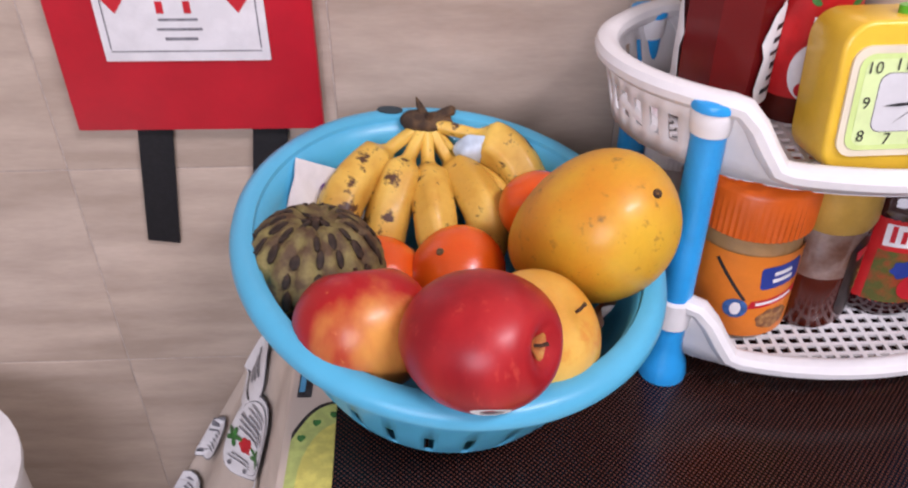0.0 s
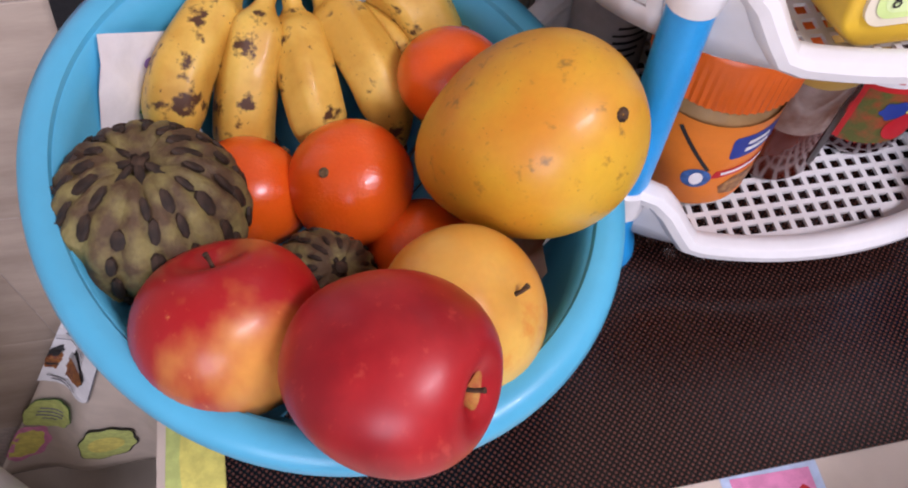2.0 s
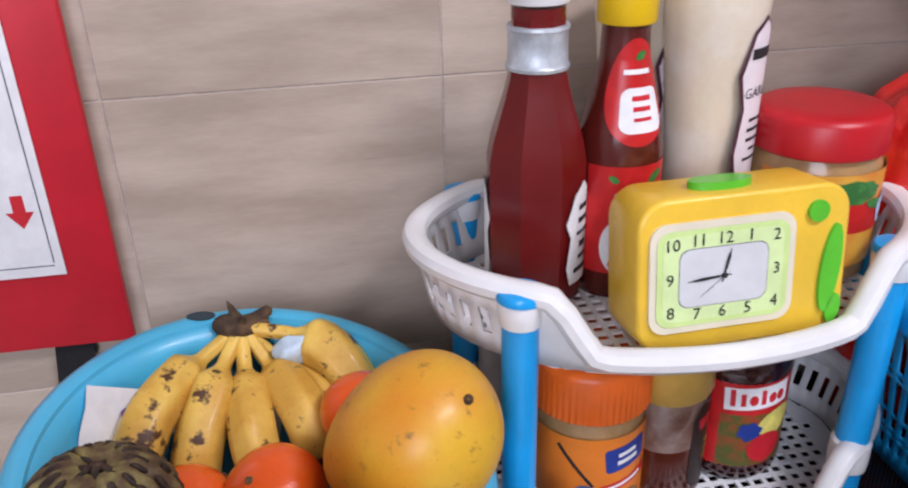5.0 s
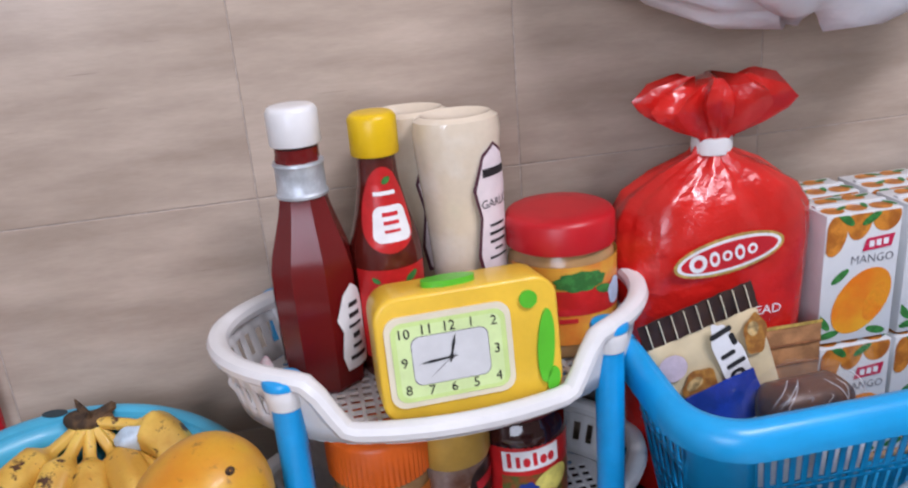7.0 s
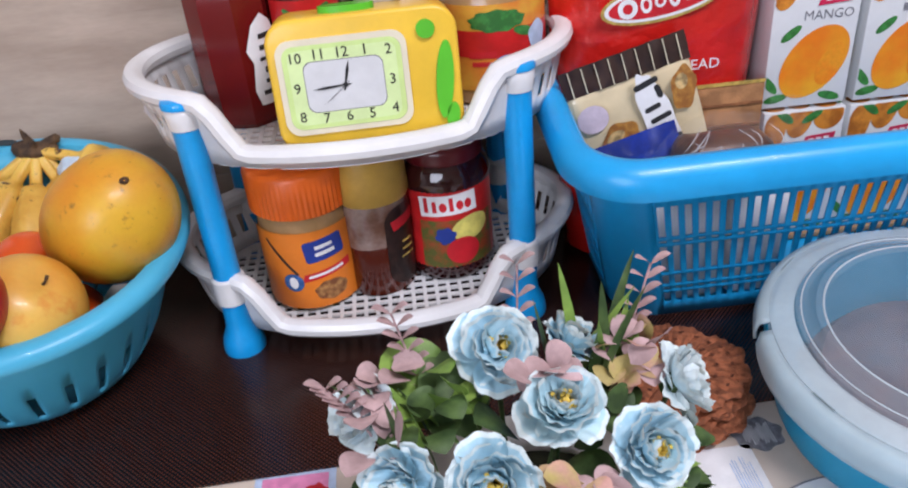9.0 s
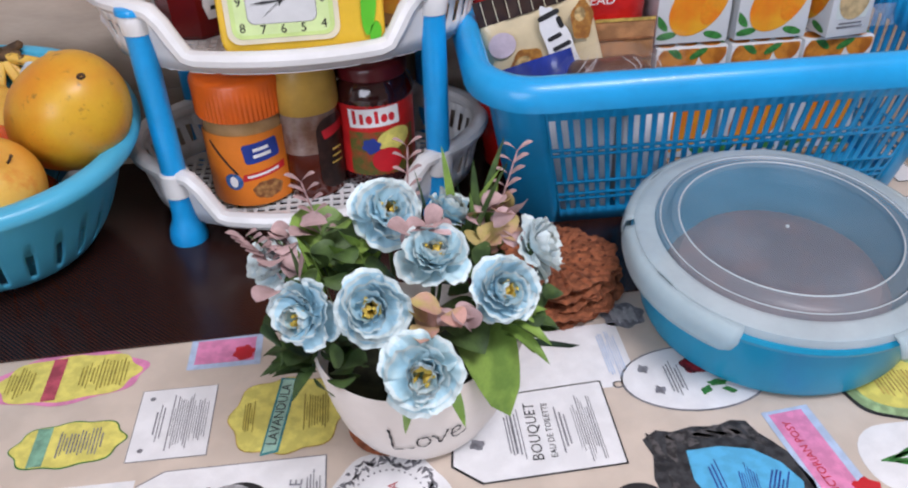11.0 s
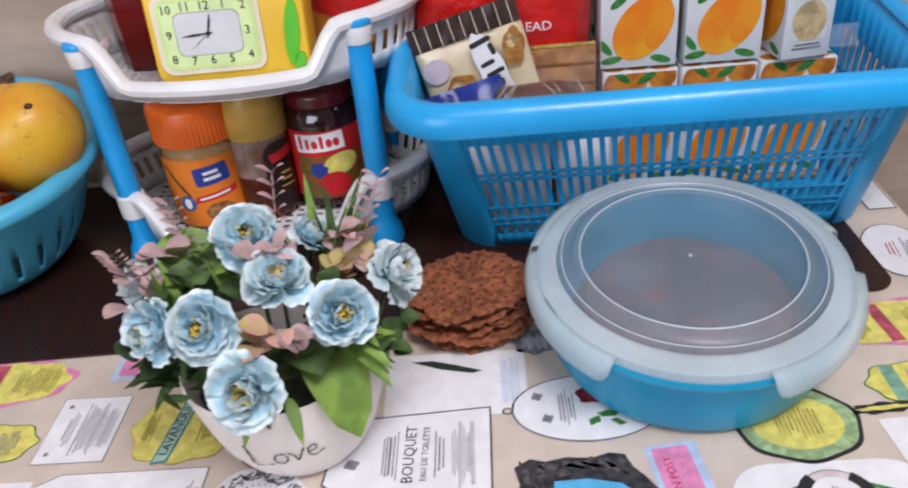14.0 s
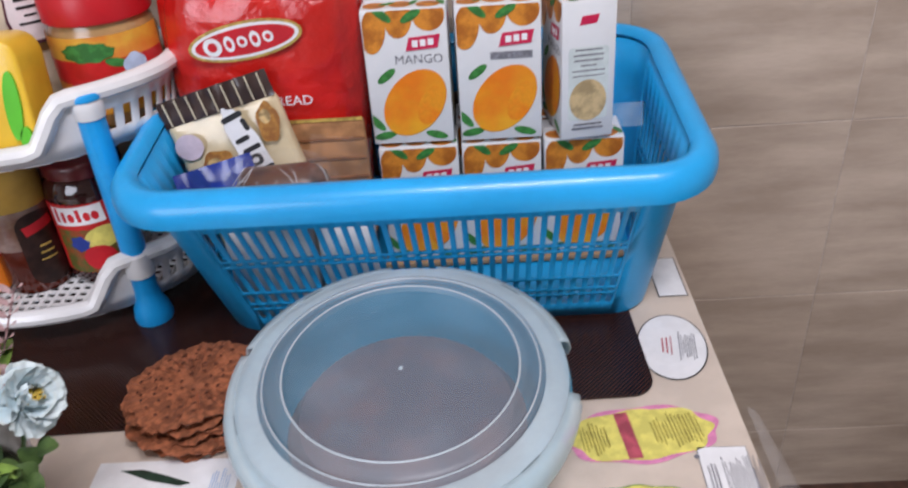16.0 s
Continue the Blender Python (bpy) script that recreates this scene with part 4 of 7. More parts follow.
# red-lidded peanut butter jar
rj = thing("spread_jar", (0.222, 0.088, BZ2), "peanut butter jar with a red lid and red label", "jar", rz=8)
rj.scale = (1.17, 1.17, 1.0)
part("body", lathe([(0.0, 0.0), (0.033, 0.0), (0.0365, 0.004), (0.0370, 0.070), (0.0350, 0.080), (0.0330, 0.084), (0.0330, 0.090), (0.0, 0.090)], 44), PBUT, rj)
part("lid", ribbed(0.0365, 0.086, 0.112, 70, 0.0003, 0.004), RED_PL, rj, "wide red screw lid")
l = part("label", bend(poly(rect(0.110, 0.064, 0, 0.046)), 0.0374, 0, 0), M("yellow_peanut_label", (0.75, 0.42, 0.05), 0.35, 0.1, 30, 0, second=(0.70, 0.22, 0.03)), rj, "yellow and red printed label")
part("red_band", bend(poly([(-0.055, 0.042), (0.055, 0.034), (0.055, 0.058), (-0.055, 0.060)]), 0.0377, 0, 0), RED_LAB, l)
part("leaves", bend(join(poly(ellipse(0.036, 0.016, -0.004, 0.066, wave=0.08, lobes=9)), poly(ellipse(0.016, 0.007, 0.014, 0.056, tilt=-20))), 0.0380, 0, 0), GREEN_INK, l)
part("print", bend(join(bars(0.02, 0.014, 2, 0.7, 6, -0.014, 0.038)), 0.0380, 0, 0), RED_INK, l)
part("sticker", bend(poly(ellipse(0.017, 0.022, 0.026, 0.050, wave=0.05, lobes=5)), 0.0382, 0, 0), PALEBLUE_INK, l)

# alarm clock
ck = thing("alarm_clock", (0.1268, 0.018, BZ2 + 0.0005), "yellow plastic alarm clock with green buttons", "clock", rz=1.5)
CW, CH, CD = 0.128, 0.090, 0.044
cyaw = pose(0, 0, CH / 2 + 0.001, -8)


def ckp(bm):
    return moved(bm, cyaw)


shell = moved(prism(round_rect(CW, CH, 0.017, n=8), CD), pose(0, CD / 2, 0, 90))
bmesh.ops.bevel(shell, geom=[e for e in shell.edges if e.calc_face_angle(0) > 1.0], offset=0.003, segments=3, profile=0.5, affect="EDGES")
case = part("case", ckp(shell), CLOCK_Y, ck)
FY = -CD / 2


def face(pts, dy, dz=0.0):
    return ckp(moved(poly(pts), pose(0, FY - dy, dz, 90)))


fx = -0.0145
part("bezel", ckp(moved(prism(round_rect(0.0870, 0.0640, 0.010, fx, 0.0), 0.0022), pose(0, FY + 0.0002, 0, 90))), M("cream_plastic", (0.78, 0.72, 0.55), 0.3, 0.04, 30, 0), case, "pale bevelled bezel")
dial = part("dial", face(round_rect(0.0790, 0.0560, 0.008, fx, 0.0), 0.0026), M("lime_dial", (0.62, 0.80, 0.30), 0.35, 0.05, 40, 0), case, "pale lime clock dial")
part("border", join(face(round_rect(0.0720, 0.0500, 0.006, fx, 0.0), 0.0028)), M("lime_dial_light", (0.68, 0.84, 0.40), 0.35, 0.05, 40, 0), dial)
part("centre_edge", face(round_rect(0.0535, 0.0345, 0.006, fx, 0.0), 0.0029), GREY_INK, dial)
part("centre_panel", face(round_rect(0.0525, 0.0335, 0.006, fx, 0.0), 0.0031), M("silver_dial", (0.66, 0.67, 0.68), 0.3, 0.04, 40, 0), dial)
for s, nx, ny in (("12", 0.0, 0.0215), ("1", 0.0155, 0.0215), ("2", 0.0312, 0.0200), ("3", 0.0320, 0.0), ("4", 0.0315, -0.0195), ("5", 0.0155, -0.0215), ("6", 0.0, -0.0215),
                  ("7", -0.0155, -0.0215), ("8", -0.0312, -0.0195), ("9", -0.0320, 0.0), ("10", -0.0312, 0.0200), ("11", -0.0155, 0.0215)):
    part("numeral", ckp(moved(text_bm(s, 0.0098), pose(fx + nx, FY - 0.0034, ny, 90))), INK, dial)


def hand_bar(length, w, ang, dy):
    return face([(fx + u * math.cos(ang) - v * math.sin(ang), u * math.sin(ang) + v * math.cos(ang)) for u, v in ((-0.004, -w * 0.4), (length * 0.6, -w), (length, 0), (length * 0.6, w), (-0.004, w * 0.4))], dy)


part("hour_pointer", hand_bar(0.0165, 0.0011, radians(76), 0.0037), INK, dial)
part("minute_pointer", hand_bar(0.0225, 0.0010, radians(184), 0.0040), INK, dial)
part("second_pointer", hand_bar(0.0200, 0.0003, radians(218), 0.0043), GREY_INK, dial)
part("hub", ckp(moved(lathe([(0.0018, 0), (0.0015, 0.001), (0.0002, 0.0013)], 14), pose(fx, FY - 0.0040, 0, 90))), INK, dial)
GREEN_PL = M("bright_green_plastic", (0.10, 0.52, 0.025), 0.33, 0.05, 30, 0.02, coat=0.2)


def button(w, h, x, z, tilt):
    b = moved(prism(ellipse(w, h, tilt=tilt, n=36), 0.0028), pose(x, FY + 0.0004, z, 90))
    return ckp(b)


part("button", button(0.0125, 0.0125, 0.0425, 0.030, 0), GREEN_PL, case, "round green button")
part("grip", button(0.0120, 0.053, 0.0525, -0.005, -6), GREEN_PL, case, "long green curved inlay")
part("button", button(0.0090, 0.018, 0.0560, -0.030, -10), GREEN_PL, case, "small green button")
part("snooze_bar", ckp(moved(prism(ellipse(0.038, 0.018, n=36), 0.005), pose(-0.008, -0.004, CH / 2 - 0.0006, 0))), GREEN_PL, case, "oval green snooze bar")
part("foot", ckp(box(0.09, 0.004, 0.003, (0, 0.016, -CH / 2 - 0.0008), 0.001)), CLOCK_Y, case)

# small pink and white sachet lying at the end of the upper tray
sac = thing("sachet", (-0.018, 0.075, BZ2 + 0.014), "small pink and white sachet leaning in the tray", "sachet")
part("packet", moved(blob(0.016, 0.35, 1.3, 0.8, 3, 0.3, 60, 3), pose(0, 0, 0, 10, 30, 8)), M("pink_foil", (0.75, 0.50, 0.55), 0.35, 0.3, 90, 0.2, second=(0.8, 0.78, 0.78)), sac)
clipm = thing("plastic_clip", (-0.030, 0.045, BZ2 + 0.020), "white plastic clip hooked on the tray wall", "clip")
part("bar", moved(box(0.034, 0.008, 0.009, (0, 0, 0), 0.003), pose(0, 0, 0, 0, 22, -52)), WHITE_PL, clipm)

# orange-lidded peanut butter jar
pj = thing("peanut_butter_jar", (0.060, 0.050, BZ1), "peanut butter jar with a ribbed orange lid", "jar", rz=4)
part("body", lathe([(0.0, 0.0), (0.033, 0.0), (0.0375, 0.004), (0.0385, 0.012), (0.0380, 0.070), (0.0365, 0.079), (0.0345, 0.085), (0.0345, 0.094), (0.0, 0.094)], 48), PBUT, pj)
part("lid", ribbed(0.0400, 0.0865, 0.1235, 60, 0.0010, 0.0040), ORANGE_PL, pj, "ribbed orange screw lid")
l = part("label", bend(poly(rect(0.120, 0.070, 0, 0.040)), 0.0389, 0, 0), ORANGE_LAB, pj, "orange wrap-round label")
part("blue_panel", bend(shift(poly(round_rect(0.033, 0.019, 0.003)), 0.013, 0.058, 6), 0.0392, 0, 0), BLUE_INK, l)
part("panel_print", bend(shift(bars(0.025, 0.012, 2, 0.6, 3), 0.013, 0.058, 6), 0.0395, 0, 0), PAPER, l)
part("red_panel", bend(poly([(-0.008, 0.030), (0.034, 0.036), (0.034, 0.043), (-0.006, 0.037)]), 0.0392, 0, 0), RED_INK, l)
part("panel_print", bend(shift(bars(0.030, 0.004, 1, 0.8, 3, 0, 0, False), 0.012, 0.0365, 8), 0.0395, 0, 0), PAPER, l)
part("round_seal", bend(poly(ellipse(0.0170, 0.0165, -0.016, 0.030)), 0.0393, 0, 0), M("seal_blue", (0.05, 0.16, 0.45), 0.4, 0.2, 200, 0), l)
part("seal_mark", bend(poly(ellipse(0.0075, 0.011, -0.016, 0.030)), 0.0396, 0, 0), PAPER, l)
part("nuts_picture", bend(poly(ellipse(0.028, 0.018, 0.014, 0.020, wave=0.05, lobes=7)), 0.0393, 0, 0), M("peanut_picture", (0.50, 0.26, 0.09), 0.4, 0.5, 160, 0, second=(0.22, 0.08, 0.03)), l)
part("knife_line", bend(poly([(-0.036, 0.067), (-0.034, 0.069), (-0.010, 0.038), (-0.012, 0.037)]), 0.0393, 0, 0), INK, l)

# honey bottle
hb = thing("honey_bottle", (0.118, 0.044, BZ1), "clear honey bottle half empty with a golden cap", "bottle", rz=24)
hb.scale = (1.12, 1.12, 1.0)
part("honey", lathe([(0.0, 0.0), (0.022, 0.0), (0.0245, 0.004), (0.0245, 0.040), (0.0245, 0.046), (0.0, 0.046)], 36, 1, 0.78), HONEY, hb)
part("glass", lathe([(0.0, 0.0462), (0.0246, 0.0462), (0.0246, 0.075), (0.0235, 0.088), (0.021, 0.096), (0.0, 0.096)], 36, 1, 0.78), M("hazy_bottle_plastic", (0.27, 0.19, 0.16), 0.12, 0.25, 40, 0, coat=0.5, second=(0.15, 0.07, 0.045)), hb, "hazy empty upper part")
part("cap", lathe([(0.0, 0.084), (0.0242, 0.084), (0.0256, 0.088), (0.0248, 0.108), (0.0228, 0.122), (0.0205, 0.1275), (0.0, 0.1285)], 36, 1, 0.82), GOLD_PL, hb, "golden flip cap")
l = part("label", bend(poly(round_rect(0.036, 0.072, 0.014, 0, 0.044)), 0.0250, 34, 0, 0.78), M("dark_honey_label", (0.035, 0.015, 0.012), 0.35, 0.3, 100, 0), hb, "dark rounded label")
part("red_band", bend(shift(poly(rect(0.026, 0.009)), 0, 0.066, 12), 0.0254, 34, 0, 0.78), RED_INK, l)
part("print", bend(bars(0.018, 0.020, 3, 0.35, 3, 0, 0.040), 0.0254, 34, 0, 0.78), GOLD_INK, l)

# jam jar
jj = thing("jam_jar", (0.176, 0.070, BZ1), "dark jam jar with a red fruit-printed label", "jar", rz=8)
part("body", lathe([(0.0, 0.0), (0.034, 0.0), (0.0375, 0.004), (0.0385, 0.010), (0.0375, 0.020), (0.0375, 0.080), (0.0385, 0.088), (0.036, 0.097), (0.0310, 0.104), (0.0, 0.104)], 44), JAM, jj)
part("lid", ribbed(0.0330, 0.104, 0.118, 60, 0.0003), M("dark_red_lid", (0.10, 0.006, 0.010), 0.3, 0.1, 30, 0, coat=0.3), jj, "dark red metal lid")
l = part("label", bend(poly(rect(0.088, 0.074, 0, 0.050)), 0.0380, 0, 0), RED_LAB, jj, "red label with fruit picture")
part("fruit_ground", bend(poly(rect(0.066, 0.044, 0.002, 0.037)), 0.0382, 0, 0), M("fruit_picture", (0.34, 0.06, 0.02), 0.4, 0.4, 90, 0, second=(0.10, 0.11, 0.02)), l)
part("pineapple_picture", bend(poly(ellipse(0.034, 0.022, 0.012, 0.050, tilt=12)), 0.0385, 0, 0), YELLOW_INK, l)
part("apple_picture", bend(poly(ellipse(0.029, 0.025, 0.004, 0.030)), 0.0388, 0, 0), RED_INK, l)
part("grape_picture", bend(poly(ellipse(0.017, 0.015, -0.010, 0.045, wave=0.12, lobes=6)), 0.0387, 0, 0), BLUE_INK, l)
part("name_band", bend(shift(poly(rect(0.048, 0.018)), -0.006, 0.073, 3), 0.0384, 0, 0), PAPER, l)
part("name_print", bend(shift(join(*[poly(rect(0.0034, h, -0.0185 + 0.0070 * k, (h - 0.010) / 2)) if k in (0, 1, 3) else poly(ellipse(0.0062, h, -0.0185 + 0.0070 * k, (h - 0.010) / 2, 14)) for k, h in enumerate((0.0135, 0.010, 0.0085, 0.012, 0.0085, 0.0085))]), -0.006, 0.0725, 3), 0.0387, 0, 0), RED_INK, l)
# pale jar and dark bottle at the back of the lower tray
bj = thing("spice_jar", (0.030, 0.138, BZ1), "pale spice jar with a printed label at the back", "jar")
part("body", lathe([(0.0, 0.0), (0.024, 0.0), (0.026, 0.003), (0.026, 0.075), (0.022, 0.082), (0.0, 0.082)], 32), M("greyish_jar", (0.50, 0.46, 0.44), 0.3, 0.1, 40, 0), bj)
part("lid", ribbed(0.0235, 0.080, 0.096, 40), WHITE_PL, bj)
part("label", bend(bars(0.03, 0.03, 5, 0.5, 7, 0, 0.04), 0.0264, 10, 0), INK, bj)
sj = thing("sauce_jar", (0.115, 0.125, BZ1), "small pale jar behind the honey bottle", "jar")
part("body", lathe([(0.0, 0.0), (0.022, 0.0), (0.024, 0.003), (0.024, 0.085), (0.020, 0.092), (0.0, 0.092)], 32), M("beige_jar", (0.42, 0.34, 0.30), 0.35, 0.1, 40, 0), sj)
part("lid", ribbed(0.0235, 0.090, 0.112, 40), WHITE_PL, sj)


# ---------- blue basket ----------
BK0, BK1 = (0.301, 0.667, -0.022, 0.140), (0.269, 0.684, -0.064, 0.165)   # x0 x1 y0 y1 at the bottom and at the rim
BKH = 0.158
BKS = 0.10      # the rim rises a little towards the wall


def bk_top(y):
    return BKH + BKS * (y + 0.064)


def bask_ring(t, z, r0=0.030, n=8, grow=0.0):
    x0, x1, y0, y1 = (a + (b - a) * t for a, b in zip(BK0, BK1))
    x0, x1, y0, y1 = x0 - grow, x1 + grow, y0 - grow, y1 + grow
    r = r0 + grow
    out = []
    for cx, cy, a0 in ((x1 - r, y1 - r, 0), (x0 + r, y1 - r, 90), (x0 + r, y0 + r, 180), (x1 - r, y0 + r, 270)):
        out += [(cx + r * math.cos(radians(a0 + 90 * k / n)), cy + r * math.sin(radians(a0 + 90 * k / n)), z) for k in range(n + 1)]
    return out


bk = thing("laundry_basket", (0, 0, 0), "rectangular blue plastic basket with slotted sides holding groceries", "basket")


def side(p00, p10, t0, t1, nslots, name):
    """One slotted side: straight run from p00 to p10 (functions of height), three rows of upright slots and thin bars."""
    bm = bmesh.new()
    rows = [0.0, 0.09, 0.165, 0.18, 0.205, 0.22, 0.295, 0.31, 0.50, 0.515, 0.54, 0.555, 0.765, 1.0]
    openrow = {1, 3, 5, 7, 9, 11}
    cols = [0.0]
    for k in range(nslots):
        a = t0 + (t1 - t0) * k / nslots
        cols += [a + (t1 - t0) / nslots * 0.22, a + (t1 - t0) / nslots * 0.78]
    cols.append(1.0)
    vs = []
    for t in rows:
        a, b = Vector(p00(t)), Vector(p10(t))
        vs.append([bm.verts.new(a + (b - a) * c) for c in cols])
    for j in range(len(rows) - 1):
        for i in range(len(cols) - 1):
            if j in (1, 5, 7, 11) and i % 2 == 1:
                continue
            if j in (3, 9) and i % 2 == 1:
                continue
            bm.faces.new((vs[j][i], vs[j][i + 1], vs[j + 1][i + 1], vs[j + 1][i]))
    return bm


def edge_pt(ix, iy, inx, iny):
    def f(t):
        q = [a + (b - a) * t for a, b in zip(BK0, BK1)]
        return (q[ix] + inx, q[iy] + iny, 0.0045 + (bk_top(q[iy] + iny) - 0.0045) * t)
    return f


R0 = 0.036
sides = join(side(edge_pt(0, 2, R0, 0), edge_pt(1, 2, -R0, 0), 0.0, 1.0, 33, "front"),
             side(edge_pt(1, 3, -R0, 0), edge_pt(0, 3, R0, 0), 0.0, 1.0, 33, "back"),
             side(edge_pt(1, 2, 0, R0), edge_pt(1, 3, 0, -R0), 0.0, 1.0, 10, "right"),
             side(edge_pt(0, 3, 0, -R0), edge_pt(0, 2, 0, R0), 0.0, 1.0, 10, "left"))
# solid rounded corners
cor = bmesh.new()
for q in range(4):
    rows = []
    for t in [k / 6 for k in range(7)]:
        ring = [(x, y, 0.0045 + (bk_top(y) - 0.0045) * t) for x, y, _ in bask_ring(t, 0.0, R0)]
        rows.append([cor.verts.new(p) for p in ring[q * 9 : q * 9 + 9]])
    for a, b in zip(rows, rows[1:]):
        for i in range(8):
            cor.faces.new((a[i], a[i + 1], b[i + 1], b[i]))
body = join(sides, cor)
body.faces.new([body.verts.new(p) for p in bask_ring(0, 0.0045, R0)][::-1])
bmesh.ops.remove_doubles(body, verts=body.verts, dist=1e-5)
bb = part("body", body, BASKET_PL, bk, smooth=40)
s = bb.modifiers.new("thick", "SOLIDIFY")
s.thickness, s.offset = 0.0022, 0
rimr = []
for g, dz in ((-0.002, 0.004), (0.001, 0.0085), (0.007, 0.010), (0.014, 0.007), (0.0185, 0.000), (0.0195, -0.008), (0.0185, -0.0135), (0.0165, -0.0135), (0.0165, -0.008), (0.0130, 0.001), (0.006, 0.005), (-0.001, 0.002)):
    rimr.append([(x, y, bk_top(y) + dz) for x, y, _ in bask_ring(1.0, 0.0, R0, 8, g)])
part("rim", loft(rimr, wrap=True), BASKET_PL, bk, "wide rolled blue rim", smooth=50)

# ---------- groceries in the basket ----------
RED_BAG = M("red_bread_bag", (0.62, 0.016, 0.010), 0.26, 0.12, 18, 0.9, bscale=42, coat=0.5, dist=0.006)
BREAD = M("sliced_bread", (0.46, 0.22, 0.09), 0.85, 0.2, 60, 0.5)
BX, BY = 0.354, 0.098
br = thing("bread_bag", (BX, BY, 0.008), "red plastic bag of sliced bread tied at the top", "bread")
br.scale = (1.07, 1.0, 1.0)
rings = []
seg = 56
for z, wx, wy, pl in ((0.0, 0.062, 0.036, 0.0), (0.004, 0.066, 0.040, 0.0), (0.05, 0.070, 0.043, 0.01), (0.135, 0.073, 0.044, 0.012), (0.19, 0.076, 0.045, 0.015), (0.228, 0.077, 0.044, 0.03), (0.250, 0.075, 0.041, 0.05), (0.268, 0.064, 0.034, 0.08), (0.284, 0.040, 0.025, 0.14), (0.296, 0.015, 0.013, 0.20), (0.306, 0.0105, 0.010, 0.2),
                      (0.313, 0.014, 0.012, 0.25), (0.321, 0.032, 0.018, 0.24), (0.331, 0.046, 0.023, 0.28), (0.340, 0.051, 0.026, 0.30), (0.350, 0.042, 0.026, 0.34), (0.356, 0.027, 0.019, 0.34)):
    ring = []
    for i in range(seg):
        a = 2 * math.pi * i / seg
        c, s_ = math.cos(a), math.sin(a)
        k = (abs(c) ** 2.8 + abs(s_) ** 2.8) ** (-1 / 2.8)
        f = 1 + pl * (0.6 * math.sin(9 * a + 14 * z) + 0.5 * math.sin(17 * a + 2))
        nz = 0.004 * noise.noise(Vector((c * 2, s_ * 2, z * 30)))
        ring.append((wx * c * k * f + nz, wy * s_ * k * f + nz, z + 0.012 * pl * math.sin(6 * a)))
    rings.append(ring)
bagm = loft(rings)
part("bag", bagm, RED_BAG, br, "glossy red bag film", smooth=60)
# clear lower window with the loaf visible, in front of the film
part("bread_window", box(0.092, 0.006, 0.110, (0.028, -0.0450, 0.100), 0.0025), BREAD, br, "brown bread slices behind clear film")
for k in range(5):
    part("slice_edge", box(0.090, 0.0020, 0.0026, (0.028, -0.0482, 0.066 + k * 0.018), 0.0008), M("bread_crust", (0.30, 0.12, 0.045), 0.9, 0.2, 90, 0.3), br)
part("tie", aim(lathe([(0.0150, -0.0065), (0.0155, 0), (0.0150, 0.0065)], 26), (0, 0, 1), (0, 0, 0.304)), WHITE_PL, br, "white plastic tie")
lg = part("logo", moved(poly(ellipse(0.088, 0.031, tilt=9)), pose(-0.006, -0.0458, 0.226, 90)), GOLD_INK, br, "oval gold and white emblem")
part("logo_field", moved(poly(ellipse(0.083, 0.0265, tilt=9)), pose(-0.006, -0.0461, 0.226, 90)), PAPER, lg)
part("logo_red", moved(poly(ellipse(0.077, 0.0215, tilt=9)), pose(-0.006, -0.0464, 0.226, 90)), RED_INK, lg)
for k, (gx, gw, gh) in enumerate(((-0.025, 0.014, 0.015), (-0.012, 0.008, 0.013), (-0.002, 0.008, 0.009), (0.008, 0.008, 0.013), (0.018, 0.008, 0.009))):
    part("logo_mark", moved(shift(poly(ellipse(gw, gh, gx, 0.0)), 0, 0, 9), pose(-0.006, -0.0467, 0.226, 90)), PAPER, lg)
    part("logo_gap", moved(shift(poly(ellipse(gw * 0.5, gh * 0.5, gx, 0.0)), 0, 0, 9), pose(-0.006, -0.0470, 0.226, 90)), RED_INK, lg)
part("lettering", moved(text_bm("BREAD", 0.0115), pose(0.020, -0.0478, 0.174, 90)), PAPER, br)
part("gold_line", moved(poly(rect(0.090, 0.003)), pose(0.028, -0.0486, 0.156, 90)), GOLD_INK, br)

# biscuit bag
cb = thing("snack_bag", (0.357, 0.026, 0.040), "cream snack bag with a dark crimped top", "snack bag", rx=-7, ry=-15)
SNACK = M("cream_snack_film", (0.72, 0.60, 0.38), 0.25, 0.12, 14, 0.3, bscale=70, coat=0.5, dist=0.002)
bm = box(0.098, 0.020, 0.150, (0, 0, 0.075), 0.008, 3)
bmesh.ops.subdivide_edges(bm, edges=bm.edges[:], cuts=3, use_grid_fill=True)
for v in bm.verts:
    e = 1 - min(1, abs(v.co.z - 0.075) / 0.075) ** 3
    v.co.y = v.co.y * (0.25 + 0.75 * e) + 0.003 * noise.noise(v.co * 40)
part("bag", bm, SNACK, cb, smooth=60)
part("crimp", moved(crumple(0.098, 0.022, 30, 4, 0.002, 2, 120), pose(0, -0.0045, 0.157, 90)), M("dark_crimp", (0.05, 0.025, 0.02), 0.3, 0.2, 30, 0, coat=0.4), cb, "dark brown striped crimped edge")
for k in range(9):
    part("crimp_stripe", box(0.0006, 0.0016, 0.020, (-0.042 + 0.0105 * k, -0.0062, 0.157)), CREAM_INK, cb)
part("round_badge", moved(poly(ellipse(0.024, 0.022)), pose(-0.034, -0.0122, 0.128, 90)), M("lilac_badge", (0.70, 0.58, 0.66), 0.4, 0.1, 60, 0), cb)
